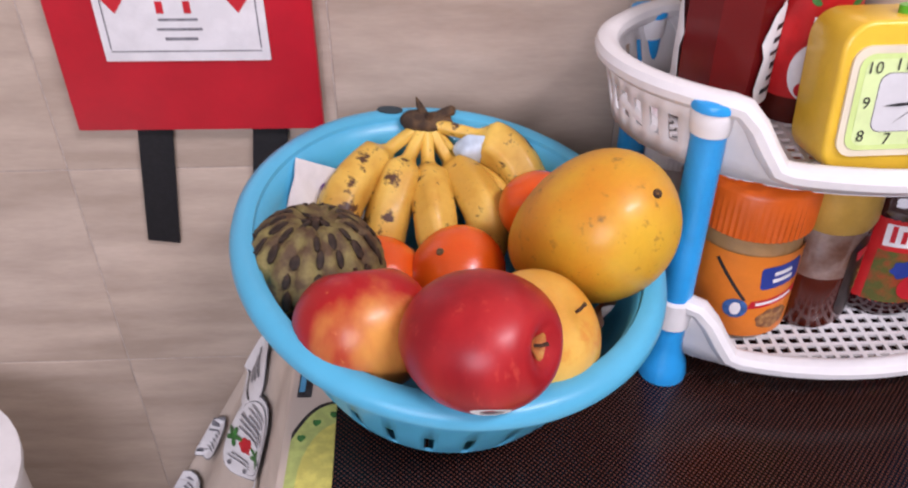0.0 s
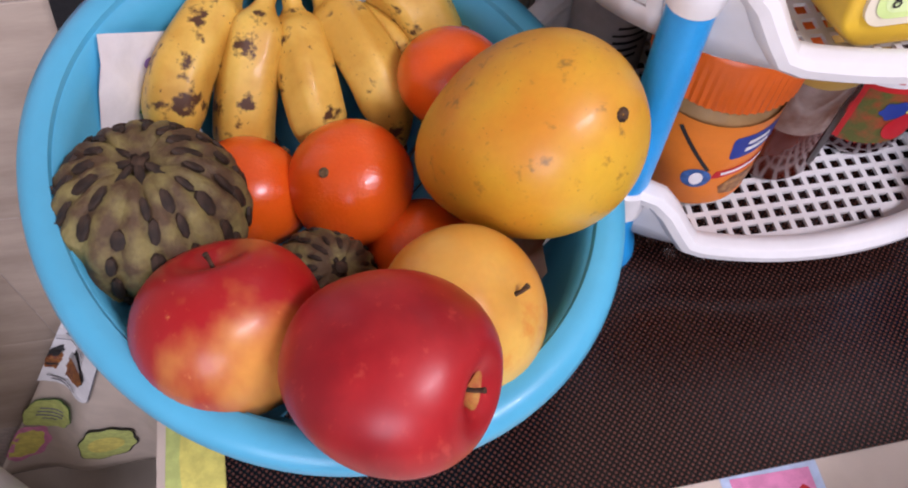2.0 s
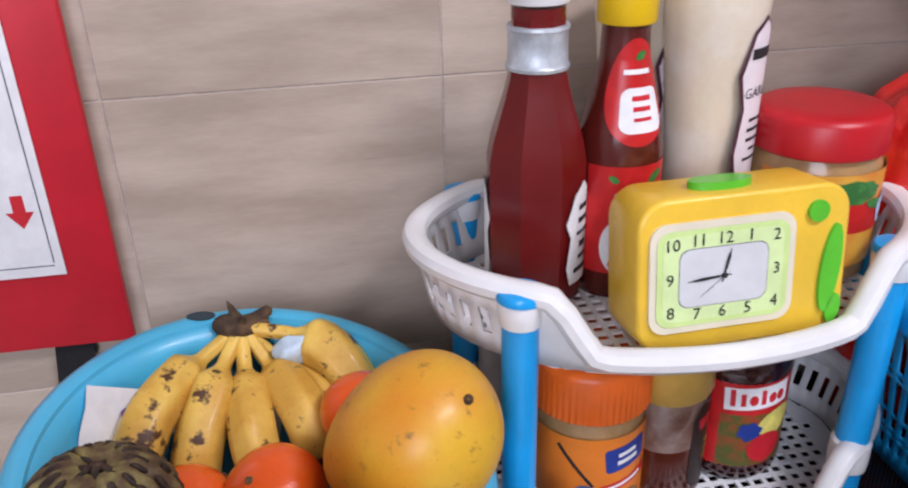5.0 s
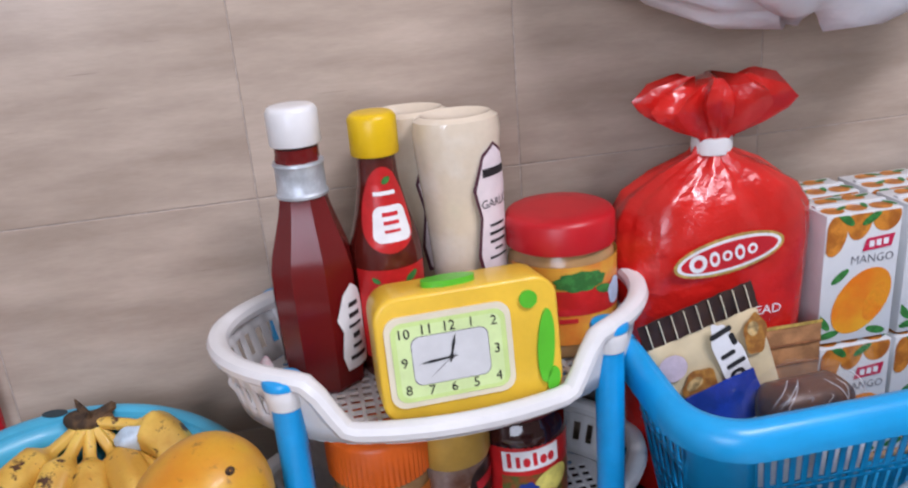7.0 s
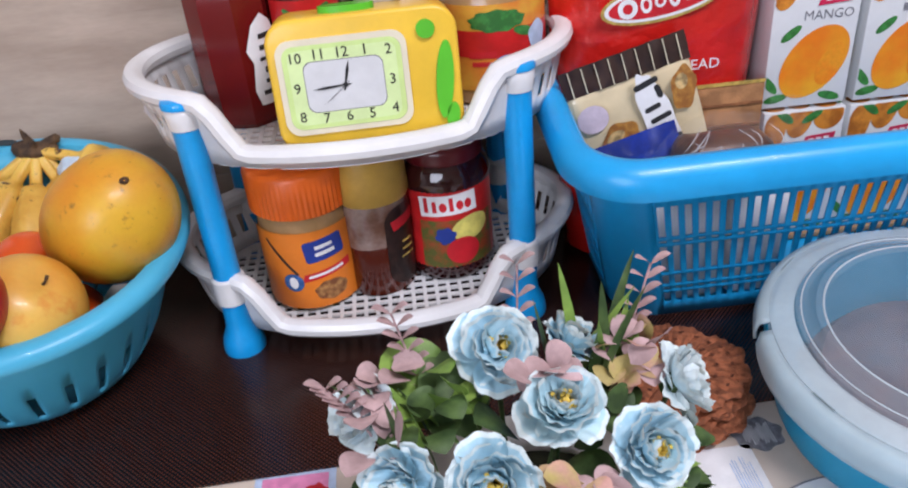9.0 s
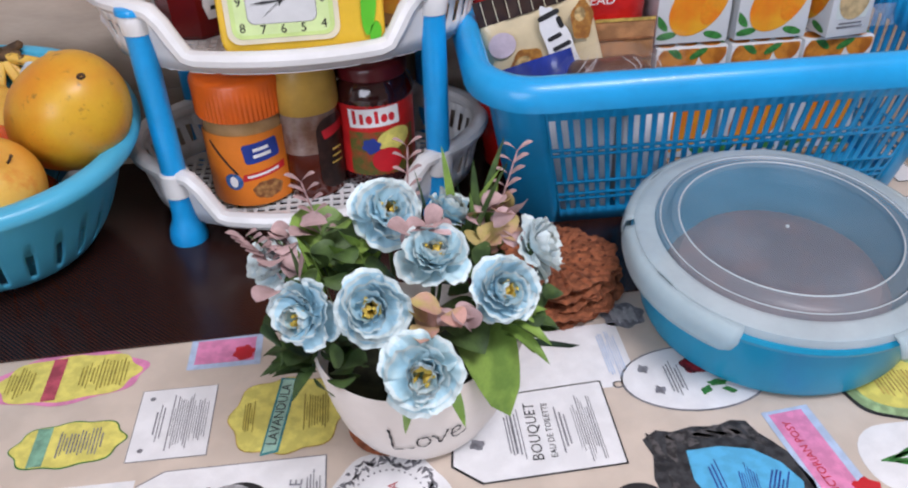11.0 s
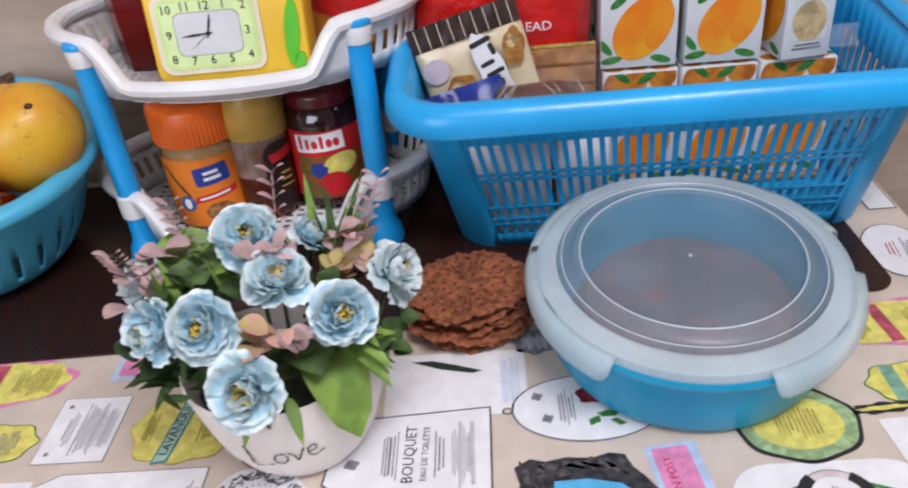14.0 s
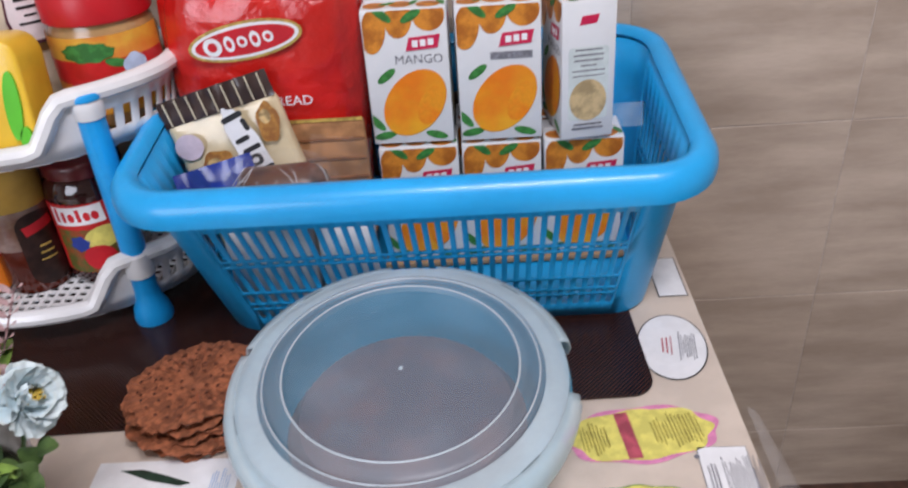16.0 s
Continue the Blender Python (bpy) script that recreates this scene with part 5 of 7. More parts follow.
PRETZEL = M("biscuit_print", (0.50, 0.24, 0.05), 0.4, 0.4, 160, 0, second=(0.30, 0.12, 0.03))
for u, v, w, h, rot in ((0.037, 0.128, 0.019, 0.034, -14), (-0.017, 0.106, 0.030, 0.026, 20), (-0.020, 0.080, 0.036, 0.026, 35), (-0.032, 0.060, 0.026, 0.030, 0), (0.004, 0.056, 0.030, 0.024, -20)):
    bp_ = part("biscuit_picture", moved(shift(poly(ellipse(w, h, 0, 0, 26, 0.08, 5)), 0, 0, rot), pose(u, -0.0124, v, 90)), PRETZEL, cb)
    part("biscuit_shine", moved(shift(poly(ellipse(w * 0.5, h * 0.35, -w * 0.1, h * 0.15)), 0, 0, rot), pose(u, -0.0126, v, 90)), M("biscuit_light_print", (0.72, 0.50, 0.22), 0.4, 0.3, 160, 0), bp_)
halo = part("brand_stroke", moved(shift(poly(ellipse(0.076, 0.023, 0, 0, 44, 0.05, 8)), 0, 0, -80), pose(0.014, -0.0127, 0.112, 90)), PAPER, cb)
for k, (gw, gh, oy) in enumerate(((0.0035, 0.015, 0.001), (0.008, 0.0035, 0.006), (0.0030, 0.010, -0.001), (0.0030, 0.013, 0.001), (0.0075, 0.010, -0.001), (0.0030, 0.014, 0.001), (0.0065, 0.009, 0.0))):
    gw, gh, oy, gx = gw * 1.35, gh * 1.3, oy * 1.3, -0.029 + 0.0098 * k
    part("brand_mark", moved(shift(poly(round_rect(gw, gh, min(gw, gh) * 0.45, gx, oy)), 0, 0, -80), pose(0.014, -0.0130, 0.112, 90)), INK, halo)
    if gw > 0.006 and gh > 0.006:
        part("brand_mark_gap", moved(shift(poly(ellipse(gw * 0.45, gh * 0.45, gx, oy)), 0, 0, -80), pose(0.014, -0.0132, 0.112, 90)), PAPER, halo)

bwp = thing("sweet_wrapper", (0.318, 0.002, 0.134), "dark blue glossy wrapper lying in the basket", "wrapper")
part("foil", moved(crumple(0.066, 0.034, 22, 12, 0.0030, 8, 45), pose(0, -0.004, 0.002, 62, 0, 0) @ pose(0, 0, 0, 0, 0, 14)), M("blue_foil", (0.015, 0.045, 0.35), 0.2, 0.2, 40, 0.3, coat=0.6), bwp)
CAKEFILM = M("clear_cake_film", (0.9, 0.9, 0.92), 0.06, 0.03, 30, 0.6, bscale=110, alpha=0.035, dist=0.003)
cake = thing("wrapped_cake", (0.374, -0.018, 0.132), "chocolate-topped cake in clear crinkled film", "cake")
ckb = box(0.072, 0.040, 0.040, (0, 0, 0.004), 0.016, 4)
for v in ckb.verts:
    v.co += Vector((0, 0, 0.003)) * noise.noise(v.co * 60)
part("cake", ckb, M("chocolate_cake", (0.045, 0.016, 0.010), 0.35, 0.3, 60, 0.3, second=(0.10, 0.035, 0.015)), cake, "dark chocolate icing")
part("sponge", box(0.060, 0.012, 0.016, (0.006, -0.0172, 0.004), 0.005, 3), M("golden_sponge", (0.50, 0.24, 0.06), 0.8, 0.3, 90, 0.4), cake, "golden sponge edge")
fb = blob(0.041, 1.10, 0.70, 0.74, 5)
for v in fb.verts:
    q = v.co.normalized()
    v.co *= 1.0 + 0.10 * abs(noise.noise(q * 3.1 + Vector((4, 1, 2)))) + 0.055 * abs(noise.noise(q * 9.0))
f = part("film", fb, CAKEFILM, cake, "clear crinkled film", smooth=20)
f.location.z = 0.006
# thin whitish ridges on the film: its creases with their highlights coloured in
CREASE = M("film_crease_glint", (0.92, 0.92, 0.94), 0.10, 0.03, 30, 0, alpha=0.35)
cr = random.Random(12)
for k in range(10):
    a = cr.uniform(-2.6, -0.5)
    b = a + cr.uniform(-0.35, 0.35)
    e0, e1 = cr.uniform(0.15, 0.6), cr.uniform(0.6, 1.15)
    p0 = Vector((0.046 * math.cos(a) * math.cos(e0), 0.030 * math.sin(a) * math.cos(e0), 0.006 + 0.031 * math.sin(e0)))
    p1 = Vector((0.046 * math.cos(b) * math.cos(e1), 0.030 * math.sin(b) * math.cos(e1), 0.006 + 0.031 * math.sin(e1)))
    part("crease", tube(spline([p0, (p0 + p1) * 0.5 + Vector((0.002, -0.002, 0.003)), p1], 4), [0.0001 + 0.0003 * math.sin(math.pi * i / 8) for i in range(len(spline([p0, p0, p1], 4)))], 5), CREASE, cake)
part("film", moved(crumple(0.052, 0.034, 20, 12, 0.004, 5, 70), pose(0.048, 0.002, 0.028, 70, 20, 30)), CAKEFILM, cake, "twisted end of the clear film", smooth=20)
pads = thing("grocery_packets", (0.35, 0.02, 0.008), "white paper packets at the bottom of the basket", "packet")
part("packet", box(0.072, 0.030, 0.105, (0.000, -0.018, 0.0525), 0.006), PAPER, pads)
part("packet", box(0.046, 0.030, 0.108, (0.064, -0.018, 0.054), 0.006), PAPER, pads)


def juice_box(at, rz):
    root = thing("juice_box", at, "white mango juice carton with a printed mango", "juice carton", "stacked juice cartons", rz=rz)
    w, d, h = 0.0685, 0.044, 0.116
    WHITE = M("juice_carton_white", (0.70, 0.71, 0.72), 0.35, 0.03, 20, 0)
    FRUIT = M("mango_orange_print", (0.80, 0.38, 0.02), 0.35, 0.1, 22, 0, second=(0.78, 0.20, 0.008), low=0.35, high=0.62)
    FRUIT2 = M("mango_cluster_print", (0.72, 0.27, 0.03), 0.4, 0.3, 70, 0, second=(0.42, 0.13, 0.015), low=0.4, high=0.6)
    LOGO = M("magenta_red_print", (0.62, 0.02, 0.08), 0.4, 0.05, 50, 0)
    body = part("carton", box(w, d, h, (0, 0, h / 2), 0.0012), WHITE, root)

    def front(bm, dy):
        return moved(bm, pose(0, -d / 2 - dy, 0, 90))

    for k, (bx, by, bw, bh) in enumerate(((0.020, h - 0.006, 0.026, 0.026), (-0.004, h - 0.008, 0.022, 0.032), (-0.025, h - 0.017, 0.020, 0.038))):
        cut = [(max(-w / 2 + 0.001, min(w / 2 - 0.001, x)), min(y, h - 0.0012)) for x, y in ellipse(bw, bh, bx, by, 26, tilt=-10)]
        part("fruit_picture", front(poly(cut), 0.0003 + 0.00015 * k), FRUIT2, body)
    for lx, ly, lt in ((0.006, h - 0.006, 30), (-0.017, h - 0.004, -40), (-0.018, 0.061, 38), (-0.030, 0.020, -50), (-0.024, 0.008, 10), (0.020, 0.007, -15)):
        part("leaf_print", front(poly([(max(-w / 2 + 0.001, x), max(0.001, min(h - 0.001, y))) for x, y in ellipse(0.019, 0.007, lx, ly, 18, tilt=lt)]), 0.0009 if ly > 0.1 else 0.0003), GREEN_INK, body)
    part("logo_panel", front(poly([(0.000, 0.0815), (0.026, 0.0835), (0.0285, 0.0945), (0.003, 0.0925)]), 0.0010), LOGO, body)
    for k in range(3):
        part("logo_bar", front(shift(poly(rect(0.0046, 0.0055, 0.0078 + 0.0064 * k, 0.0875 + 0.0005 * k)), 0, 0), 0.0012), PAPER, body)
    part("lettering", front(shift(text_bm("MANGO", 0.0105), 0.010, 0.0740), 0.0005), GREY_INK, body)
    big = [(x + 0.10 * (y - 0.036) + 0.0025, y) for x, y in ellipse(0.048, 0.062, 0.001, 0.0365, 44, tilt=-32)]
    part("mango_print", front(poly([(max(-w / 2 + 0.001, min(w / 2 - 0.0005, x)), y) for x, y in big]), 0.0007), FRUIT, body)
    part("mango_blush", front(poly(ellipse(0.020, 0.036, 0.017, 0.034, 30, tilt=-24)), 0.0009), M("mango_blush_print", (0.80, 0.20, 0.008), 0.35, 0.2, 40, 0, second=(0.80, 0.30, 0.015)), body)
    side_m = pose(w / 2 + 0.0003, 0, 0, 90, 0, 90)
    part("side_panel", moved(poly(round_rect(0.033, 0.062, 0.003, 0, 0.048)), side_m), M("pale_teal_print", (0.62, 0.68, 0.66), 0.5, 0.05, 90, 0), body)
    part("side_picture", moved(lift(poly(ellipse(0.031, 0.036, 0, 0.034)), 0.0002), side_m), M("side_gold_print", (0.62, 0.46, 0.24), 0.4, 0.2, 100, 0), body)
    part("side_print", moved(lift(bars(0.028, 0.026, 6, 0.3, 5, 0, 0.066), 0.0003), side_m), GREY_INK, body)
    part("side_print", moved(lift(bars(0.030, 0.007, 2, 0.5, 5, 0, 0.011), 0.0003), side_m), GREY_INK, body)
    part("side_logo", moved(lift(poly([(-0.008, 0.097), (0.006, 0.098), (0.008, 0.105), (-0.006, 0.104)]), 0.0002), side_m), LOGO, body)
    for k, (bx, by) in enumerate(((-0.023, -0.012), (-0.002, -0.011), (0.020, -0.013), (-0.014, 0.011), (0.012, 0.012))):
        part("fruit_picture", lift(poly(ellipse(0.019, 0.016, bx, by, 22)), h + 0.0003), FRUIT2, body)
        part("leaf_print", lift(poly(ellipse(0.014, 0.005, bx + 0.010, by + 0.003, 14, tilt=30 + 40 * k)), h + 0.0006), GREEN_INK, body)
    part("fold", box(w - 0.004, 0.006, 0.0022, (0, 0, h + 0.0010), 0.0008), WHITE, root, "folded top seam")
    return root


j0 = juice_box((0.473, 0.085, 0.1325), -1)
JB = [(0.5475, 0.083, 0.1325, 0), (0.614, 0.088, 0.1325, -82), (0.470, 0.135, 0.1325, 1), (0.546, 0.133, 0.1325, -2),
      (0.475, 0.083, 0.0130, 0), (0.5465, 0.083, 0.0130, 1), (0.618, 0.083, 0.0130, 0), (0.470, 0.132, 0.0130, 0), (0.542, 0.132, 0.0130, 0), (0.614, 0.132, 0.0130, 0)]
for k, (x, y, z, rz) in enumerate(JB):
    jc = copy_thing(j0, pose(x, y, z, 0, 0, rz))
    if k == 0 and jc:            # the neighbour shows its other language
        for ch in jc.children_recursive:
            if ch.name.startswith("lettering"):
                ch.data = ch.data.copy()
                ch.data.clear_geometry()
                b = moved(bars(0.034, 0.009, 1, 0.95, 4, 0.010, 0.074, False), pose(0, -0.022 - 0.0005, 0, 90))
                b.to_mesh(ch.data)
                b.free()
tray2 = thing("carton_tray", (0.546, 0.107, 0.0065), "flat cardboard tray under the juice cartons", "tray")
part("card", box(0.222, 0.100, 0.005, (0, 0, 0.003), 0.001), M("cardboard", (0.36, 0.24, 0.14), 0.8, 0.1, 60, 0.1), tray2)
wrap = thing("shrink_film", (0.630, 0.086, 0.134), "torn clear shrink film round the cartons", "film")
part("film", moved(crumple(0.05, 0.02, 16, 6, 0.004, 9, 90), pose(0.012, -0.024, 0.014, 70)), CLEAR, wrap)

# ---------- round food container ----------
TEAL = M("teal_container_plastic", (0.0, 0.30, 0.52), 0.36, 0.05, 15, 0, coat=0.08)
LIDM = M("frosted_lid_plastic", (0.62, 0.74, 0.79), 0.32, 0.06, 20, 0.05, coat=0.12, alpha=0.52)
fc = thing("food_container", (0.469, -0.170, 0.0018), "round teal food container with a frosted clip lid", "food container", rz=0)
fc.scale = (0.952, 0.952, 1.0)
part("bowl", lathe([(0.0, 0.0), (0.092, 0.0), (0.099, 0.003), (0.1035, 0.012), (0.1060, 0.035), (0.1080, 0.058), (0.1150, 0.0595), (0.1168, 0.0635), (0.1158, 0.0675), (0.105, 0.0675), (0.1020, 0.035), (0.0975, 0.014), (0.088, 0.005), (0.0, 0.004)], 80), TEAL, fc, "tapered teal bowl")
part("contents", lathe([(0.0, 0.0045), (0.076, 0.006), (0.084, 0.018), (0.086, 0.032), (0.076, 0.044), (0.05, 0.051), (0.0, 0.053)], 60), M("brown_food", (0.21, 0.115, 0.12), 0.6, 0.3, 30, 0.5, second=(0.13, 0.095, 0.12)), fc, "brownish food seen through the lid")
lid = part("lid", lathe([(0.0990, 0.0752), (0.112, 0.0720), (0.1145, 0.066), (0.1155, 0.070), (0.1145, 0.0745), (0.108, 0.0768), (0.1015, 0.0768), (0.0990, 0.0770)], 96, close=False), LIDM, fc, "frosted translucent lid band")
SEE = M("clear_lid_window", (0.32, 0.42, 0.50), 0.28, 0.12, 18, 0.10, coat=0.04, alpha=0.36)
part("window", lathe([(0.0792, 0.0798), (0.050, 0.0794), (0.0, 0.0794)], 96, close=False), SEE, lid, "clear middle of the lid")
part("step", lathe([(0.0992, 0.0772), (0.0985, 0.0792), (0.0945, 0.0798), (0.0925, 0.0782), (0.090, 0.0790), (0.0865, 0.0826), (0.0815, 0.0832), (0.0792, 0.0800)], 96, close=False), M("hazy_lid_step", (0.40, 0.47, 0.53), 0.30, 0.06, 18, 0.05, coat=0.06, alpha=0.36), lid, "hazy raised lid rings")
# pale lines paint the reflection along the raised rings; the vent shares the colour
RINGM = M("frosted_glint", (0.60, 0.68, 0.72), 0.28, 0.03, 20, 0, coat=0.2, alpha=0.75)
part("ring", lathe([(0.0808, 0.0832), (0.0813, 0.0837), (0.0818, 0.0837), (0.0823, 0.0832)], 96, close=False), RINGM, lid)
part("ring", lathe([(0.0946, 0.0799), (0.0950, 0.0803), (0.0954, 0.0803), (0.0958, 0.0799)], 96, close=False), RINGM, lid)
part("vent", moved(lathe([(0.0015, 0.0), (0.0013, 0.0009), (0.0003, 0.0011)], 12), pose(0.0, 0.0, 0.0795)), RINGM, lid)
LID2 = M("frosted_flap_plastic", (0.60, 0.74, 0.79), 0.36, 0.04, 20, 0.05, coat=0.05, alpha=0.50)
for mid in (-160.0, -44.0, 46.0, 130.0):
    bm = bmesh.new()
    rows = []
    nseg = 22
    for r, z, k in ((0.1140, 0.0742, 1.0), (0.1215, 0.0720, 1.0), (0.1240, 0.064, 0.98), (0.1230, 0.056, 0.93), (0.1212, 0.0505, 0.82)):
        row = []
        for i in range(nseg + 1):
            a = radians(mid + (i / nseg - 0.5) * 66 * k)
            row.append(bm.verts.new((r * math.cos(a), r * math.sin(a), z)))
        rows.append(row)
    for a, b in zip(rows, rows[1:]):
        for i in range(nseg):
            bm.faces.new((a[i], a[i + 1], b[i + 1], b[i]))
    fl = part("clip_flap", bm, LID2, lid, "frosted clip flap", smooth=60)
    s = fl.modifiers.new("thick", "SOLIDIFY")
    s.thickness, s.offset = 0.0016, 1
    hz = box(0.017, 0.0006, 0.0006, (0, 0, 0))
    part("hinge_line", moved(hz, pose(0.1148 * math.cos(radians(mid)), 0.1148 * math.sin(radians(mid)), 0.0752, 0, 0, mid + 90)), M("hinge_groove", (0.20, 0.26, 0.28), 0.5, 0.1, 60, 0), fl)

for ch in fc.children_recursive:
    for v in ch.data.vertices:
        v.co.z += 0.085 * v.co.y * min(1.0, max(0.0, v.co.z / 0.070))

# ---------- crocheted coasters ----------
YARN = M("brown_yarn", (0.46, 0.150, 0.065), 0.9, 0.25, 160, 1.0, bscale=900, dist=0.0012)


def coaster(at, r, rz, tilt, label):
    root = thing("crochet_coaster", at, label, "coaster", "pile of crocheted coasters", rz=rz, rx=tilt)
    holes = M("yarn_gap_shade", (0.16, 0.048, 0.022), 0.95, 0.2, 200, 0.4)
    prof = []
    n = 90
    rings = []
    for k, (f, z) in enumerate(((0.0, 0.0028), (0.12, 0.0040), (0.25, 0.0030), (0.4, 0.0044), (0.55, 0.0030), (0.70, 0.0046), (0.84, 0.0032), (0.95, 0.0044), (1.0, 0.0030), (0.98, 0.0012), (0.80, 0.0010), (0.4, 0.0010), (0.0, 0.0010))):
        ring = []
        for i in range(n):
            a = 2 * math.pi * i / n
            sc = 1 + (0.085 * abs(math.sin(7 * a)) if f > 0.8 else 0) + 0.012 * math.sin(3 * a)
            wob = 0.0022 * math.sin(5 * a + rz) * f + 0.0012 * math.sin(36 * a) * (0.3 < f)
            ring.append((max(f * r * sc, 1e-4) * math.cos(a), max(f * r * sc, 1e-4) * math.sin(a), z + wob))
        rings.append(ring)
    part("yarn_disc", loft(rings), YARN, root, smooth=60)
    # flat dark ellipses: shade in the stitch openings put in as colour
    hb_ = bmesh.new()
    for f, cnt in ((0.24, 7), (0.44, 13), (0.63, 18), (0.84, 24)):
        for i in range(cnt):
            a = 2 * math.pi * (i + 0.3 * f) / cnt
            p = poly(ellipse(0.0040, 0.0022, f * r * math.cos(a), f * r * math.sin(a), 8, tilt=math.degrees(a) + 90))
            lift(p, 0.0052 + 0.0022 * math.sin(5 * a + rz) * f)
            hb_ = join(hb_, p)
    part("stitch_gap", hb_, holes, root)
    return root


for k in range(7):
    coaster((0.309 + 0.004 * math.sin(k * 2.1), -0.118 + 0.004 * math.cos(k * 1.7), 0.0035 + 0.0046 * k), 0.051 - 0.0006 * k, 37.0 * k, (1.5, -2, 2.5, -1, 3, 2, 6)[k], "brown crocheted scalloped coaster in a pile")
odd = thing("crochet_coaster", (0.172, -0.246, 0.0018), "brown crocheted coaster peeking out under the flower pot", "coaster", "pile of crocheted coasters")
part("yarn_disc", lathe([(0.0, 0.0), (0.028, 0.0), (0.030, 0.0006), (0.028, 0.0012), (0.0, 0.0016)], 40), YARN, odd)


# ---------- flower pot ----------
POT = M("cream_ceramic", (0.84, 0.79, 0.75), 0.50, 0.05, 14, 0.1, second=(0.78, 0.71, 0.66))
PX, PY = 0.186, -0.246
PSX, PDX, PDY = 0.94, 0.005, -0.004
pot = thing("flower_pot", (PX, PY, 0.0018), "cream ceramic pot with artificial blue flowers and the word Love", "flower pot")
rings = []
n = 64
for r, z in ((0.004, 0.0), (0.036, 0.0), (0.040, 0.002), (0.047, 0.010), (0.056, 0.026), (0.062, 0.045), (0.069, 0.079), (0.0675, 0.083), (0.065, 0.079), (0.058, 0.040), (0.045, 0.014), (0.004, 0.012)):
    ring = []
    for i in range(n):
        a = 2 * math.pi * i / n
        k = 1 + 0.05 * math.cos(3 * a + 0.5) * (z / 0.07)
        ring.append((r * PSX * k * math.cos(a) + PDX, r * 0.82 * k * math.sin(a) + PDY, z + (0.004 * math.cos(2 * a) * (z / 0.07) ** 2 if z > 0.03 else 0)))
    rings.append(ring)
part("pot", loft(rings), POT, pot, "cream flared pot", smooth=60)


def stroke(pts, w):
    """A thin flat pen stroke through the points."""
    c = spline([(x, y, 0) for x, y in pts], 7)
    bm = bmesh.new()
    prev = None
    for i, p in enumerate(c):
        d = (c[min(i + 1, len(c) - 1)] - c[max(i - 1, 0)]).normalized()
        k = w * (0.7 + 0.3 * math.sin(1.3 * i)) / 2
        q = (bm.verts.new(p + Vector((-d.y, d.x, 0)) * k), bm.verts.new(p - Vector((-d.y, d.x, 0)) * k))
        if prev:
            bm.faces.new((prev[0], prev[1], q[1], q[0]))
        prev = q
    return bm


def love():
    """The word Love in loose handwriting."""
    t = join(stroke([(0.06, 1.00), (0.02, 0.60), (-0.06, 0.06), (0.16, 0.01), (0.50, 0.06)], 0.075),
             stroke([(0.80, 0.46), (0.64, 0.42), (0.58, 0.16), (0.74, 0.02), (0.92, 0.20), (0.86, 0.44), (0.76, 0.42)], 0.06),
             stroke([(1.00, 0.46), (1.12, 0.24), (1.16, 0.03), (1.30, 0.26), (1.42, 0.52)], 0.065),
             stroke([(1.48, 0.24), (1.72, 0.30), (1.70, 0.48), (1.52, 0.40), (1.50, 0.14), (1.64, 0.02), (1.92, 0.14)], 0.06))
    for v in t.verts:
        v.co = Vector(((v.co.x - 0.95) * 0.0255, (v.co.y - 0.35) * 0.0255, 0))
    bmesh.ops.rotate(t, cent=(0, 0, 0), matrix=Matrix.Rotation(radians(8), 3, "Z"), verts=t.verts)
    return bend(t, 0.060, 4, 0.041, 0.82, 0.003)


def on_pot(bm):
    """Presses a wrapped print on the flared side."""
    prof = ((0.010, 0.047), (0.026, 0.056), (0.045, 0.062), (0.079, 0.069))
    for v in bm.verts:
        z = v.co.z
        rad = 0.056
        for (z0, r0), (z1, r1) in zip(prof, prof[1:]):
            if z0 <= z <= z1:
                rad = r0 + (r1 - r0) * (z - z0) / (z1 - z0)
        a = math.atan2(v.co.y / 0.82, v.co.x)
        k = (1 + 0.05 * math.cos(3 * a + 0.5) * (z / 0.07)) * (rad + 0.0012)
        v.co.x, v.co.y = PSX * k * math.cos(a) + PDX, 0.82 * k * math.sin(a) + PDY
        if z > 0.03:
            v.co.z += 0.004 * math.cos(2 * a) * (z / 0.07) ** 2
    return bm


part("lettering", on_pot(love()), INK, pot, "black written word Love")
part("soil", moved(lathe([(0.0, 0.0), (0.055, 0.0), (0.0, 0.006)], 24, 1.05, 0.8), pose(0.005, -0.004, 0.062)), M("dark_moss", (0.03, 0.035, 0.015), 0.95, 0.3, 90, 0.6), pot)

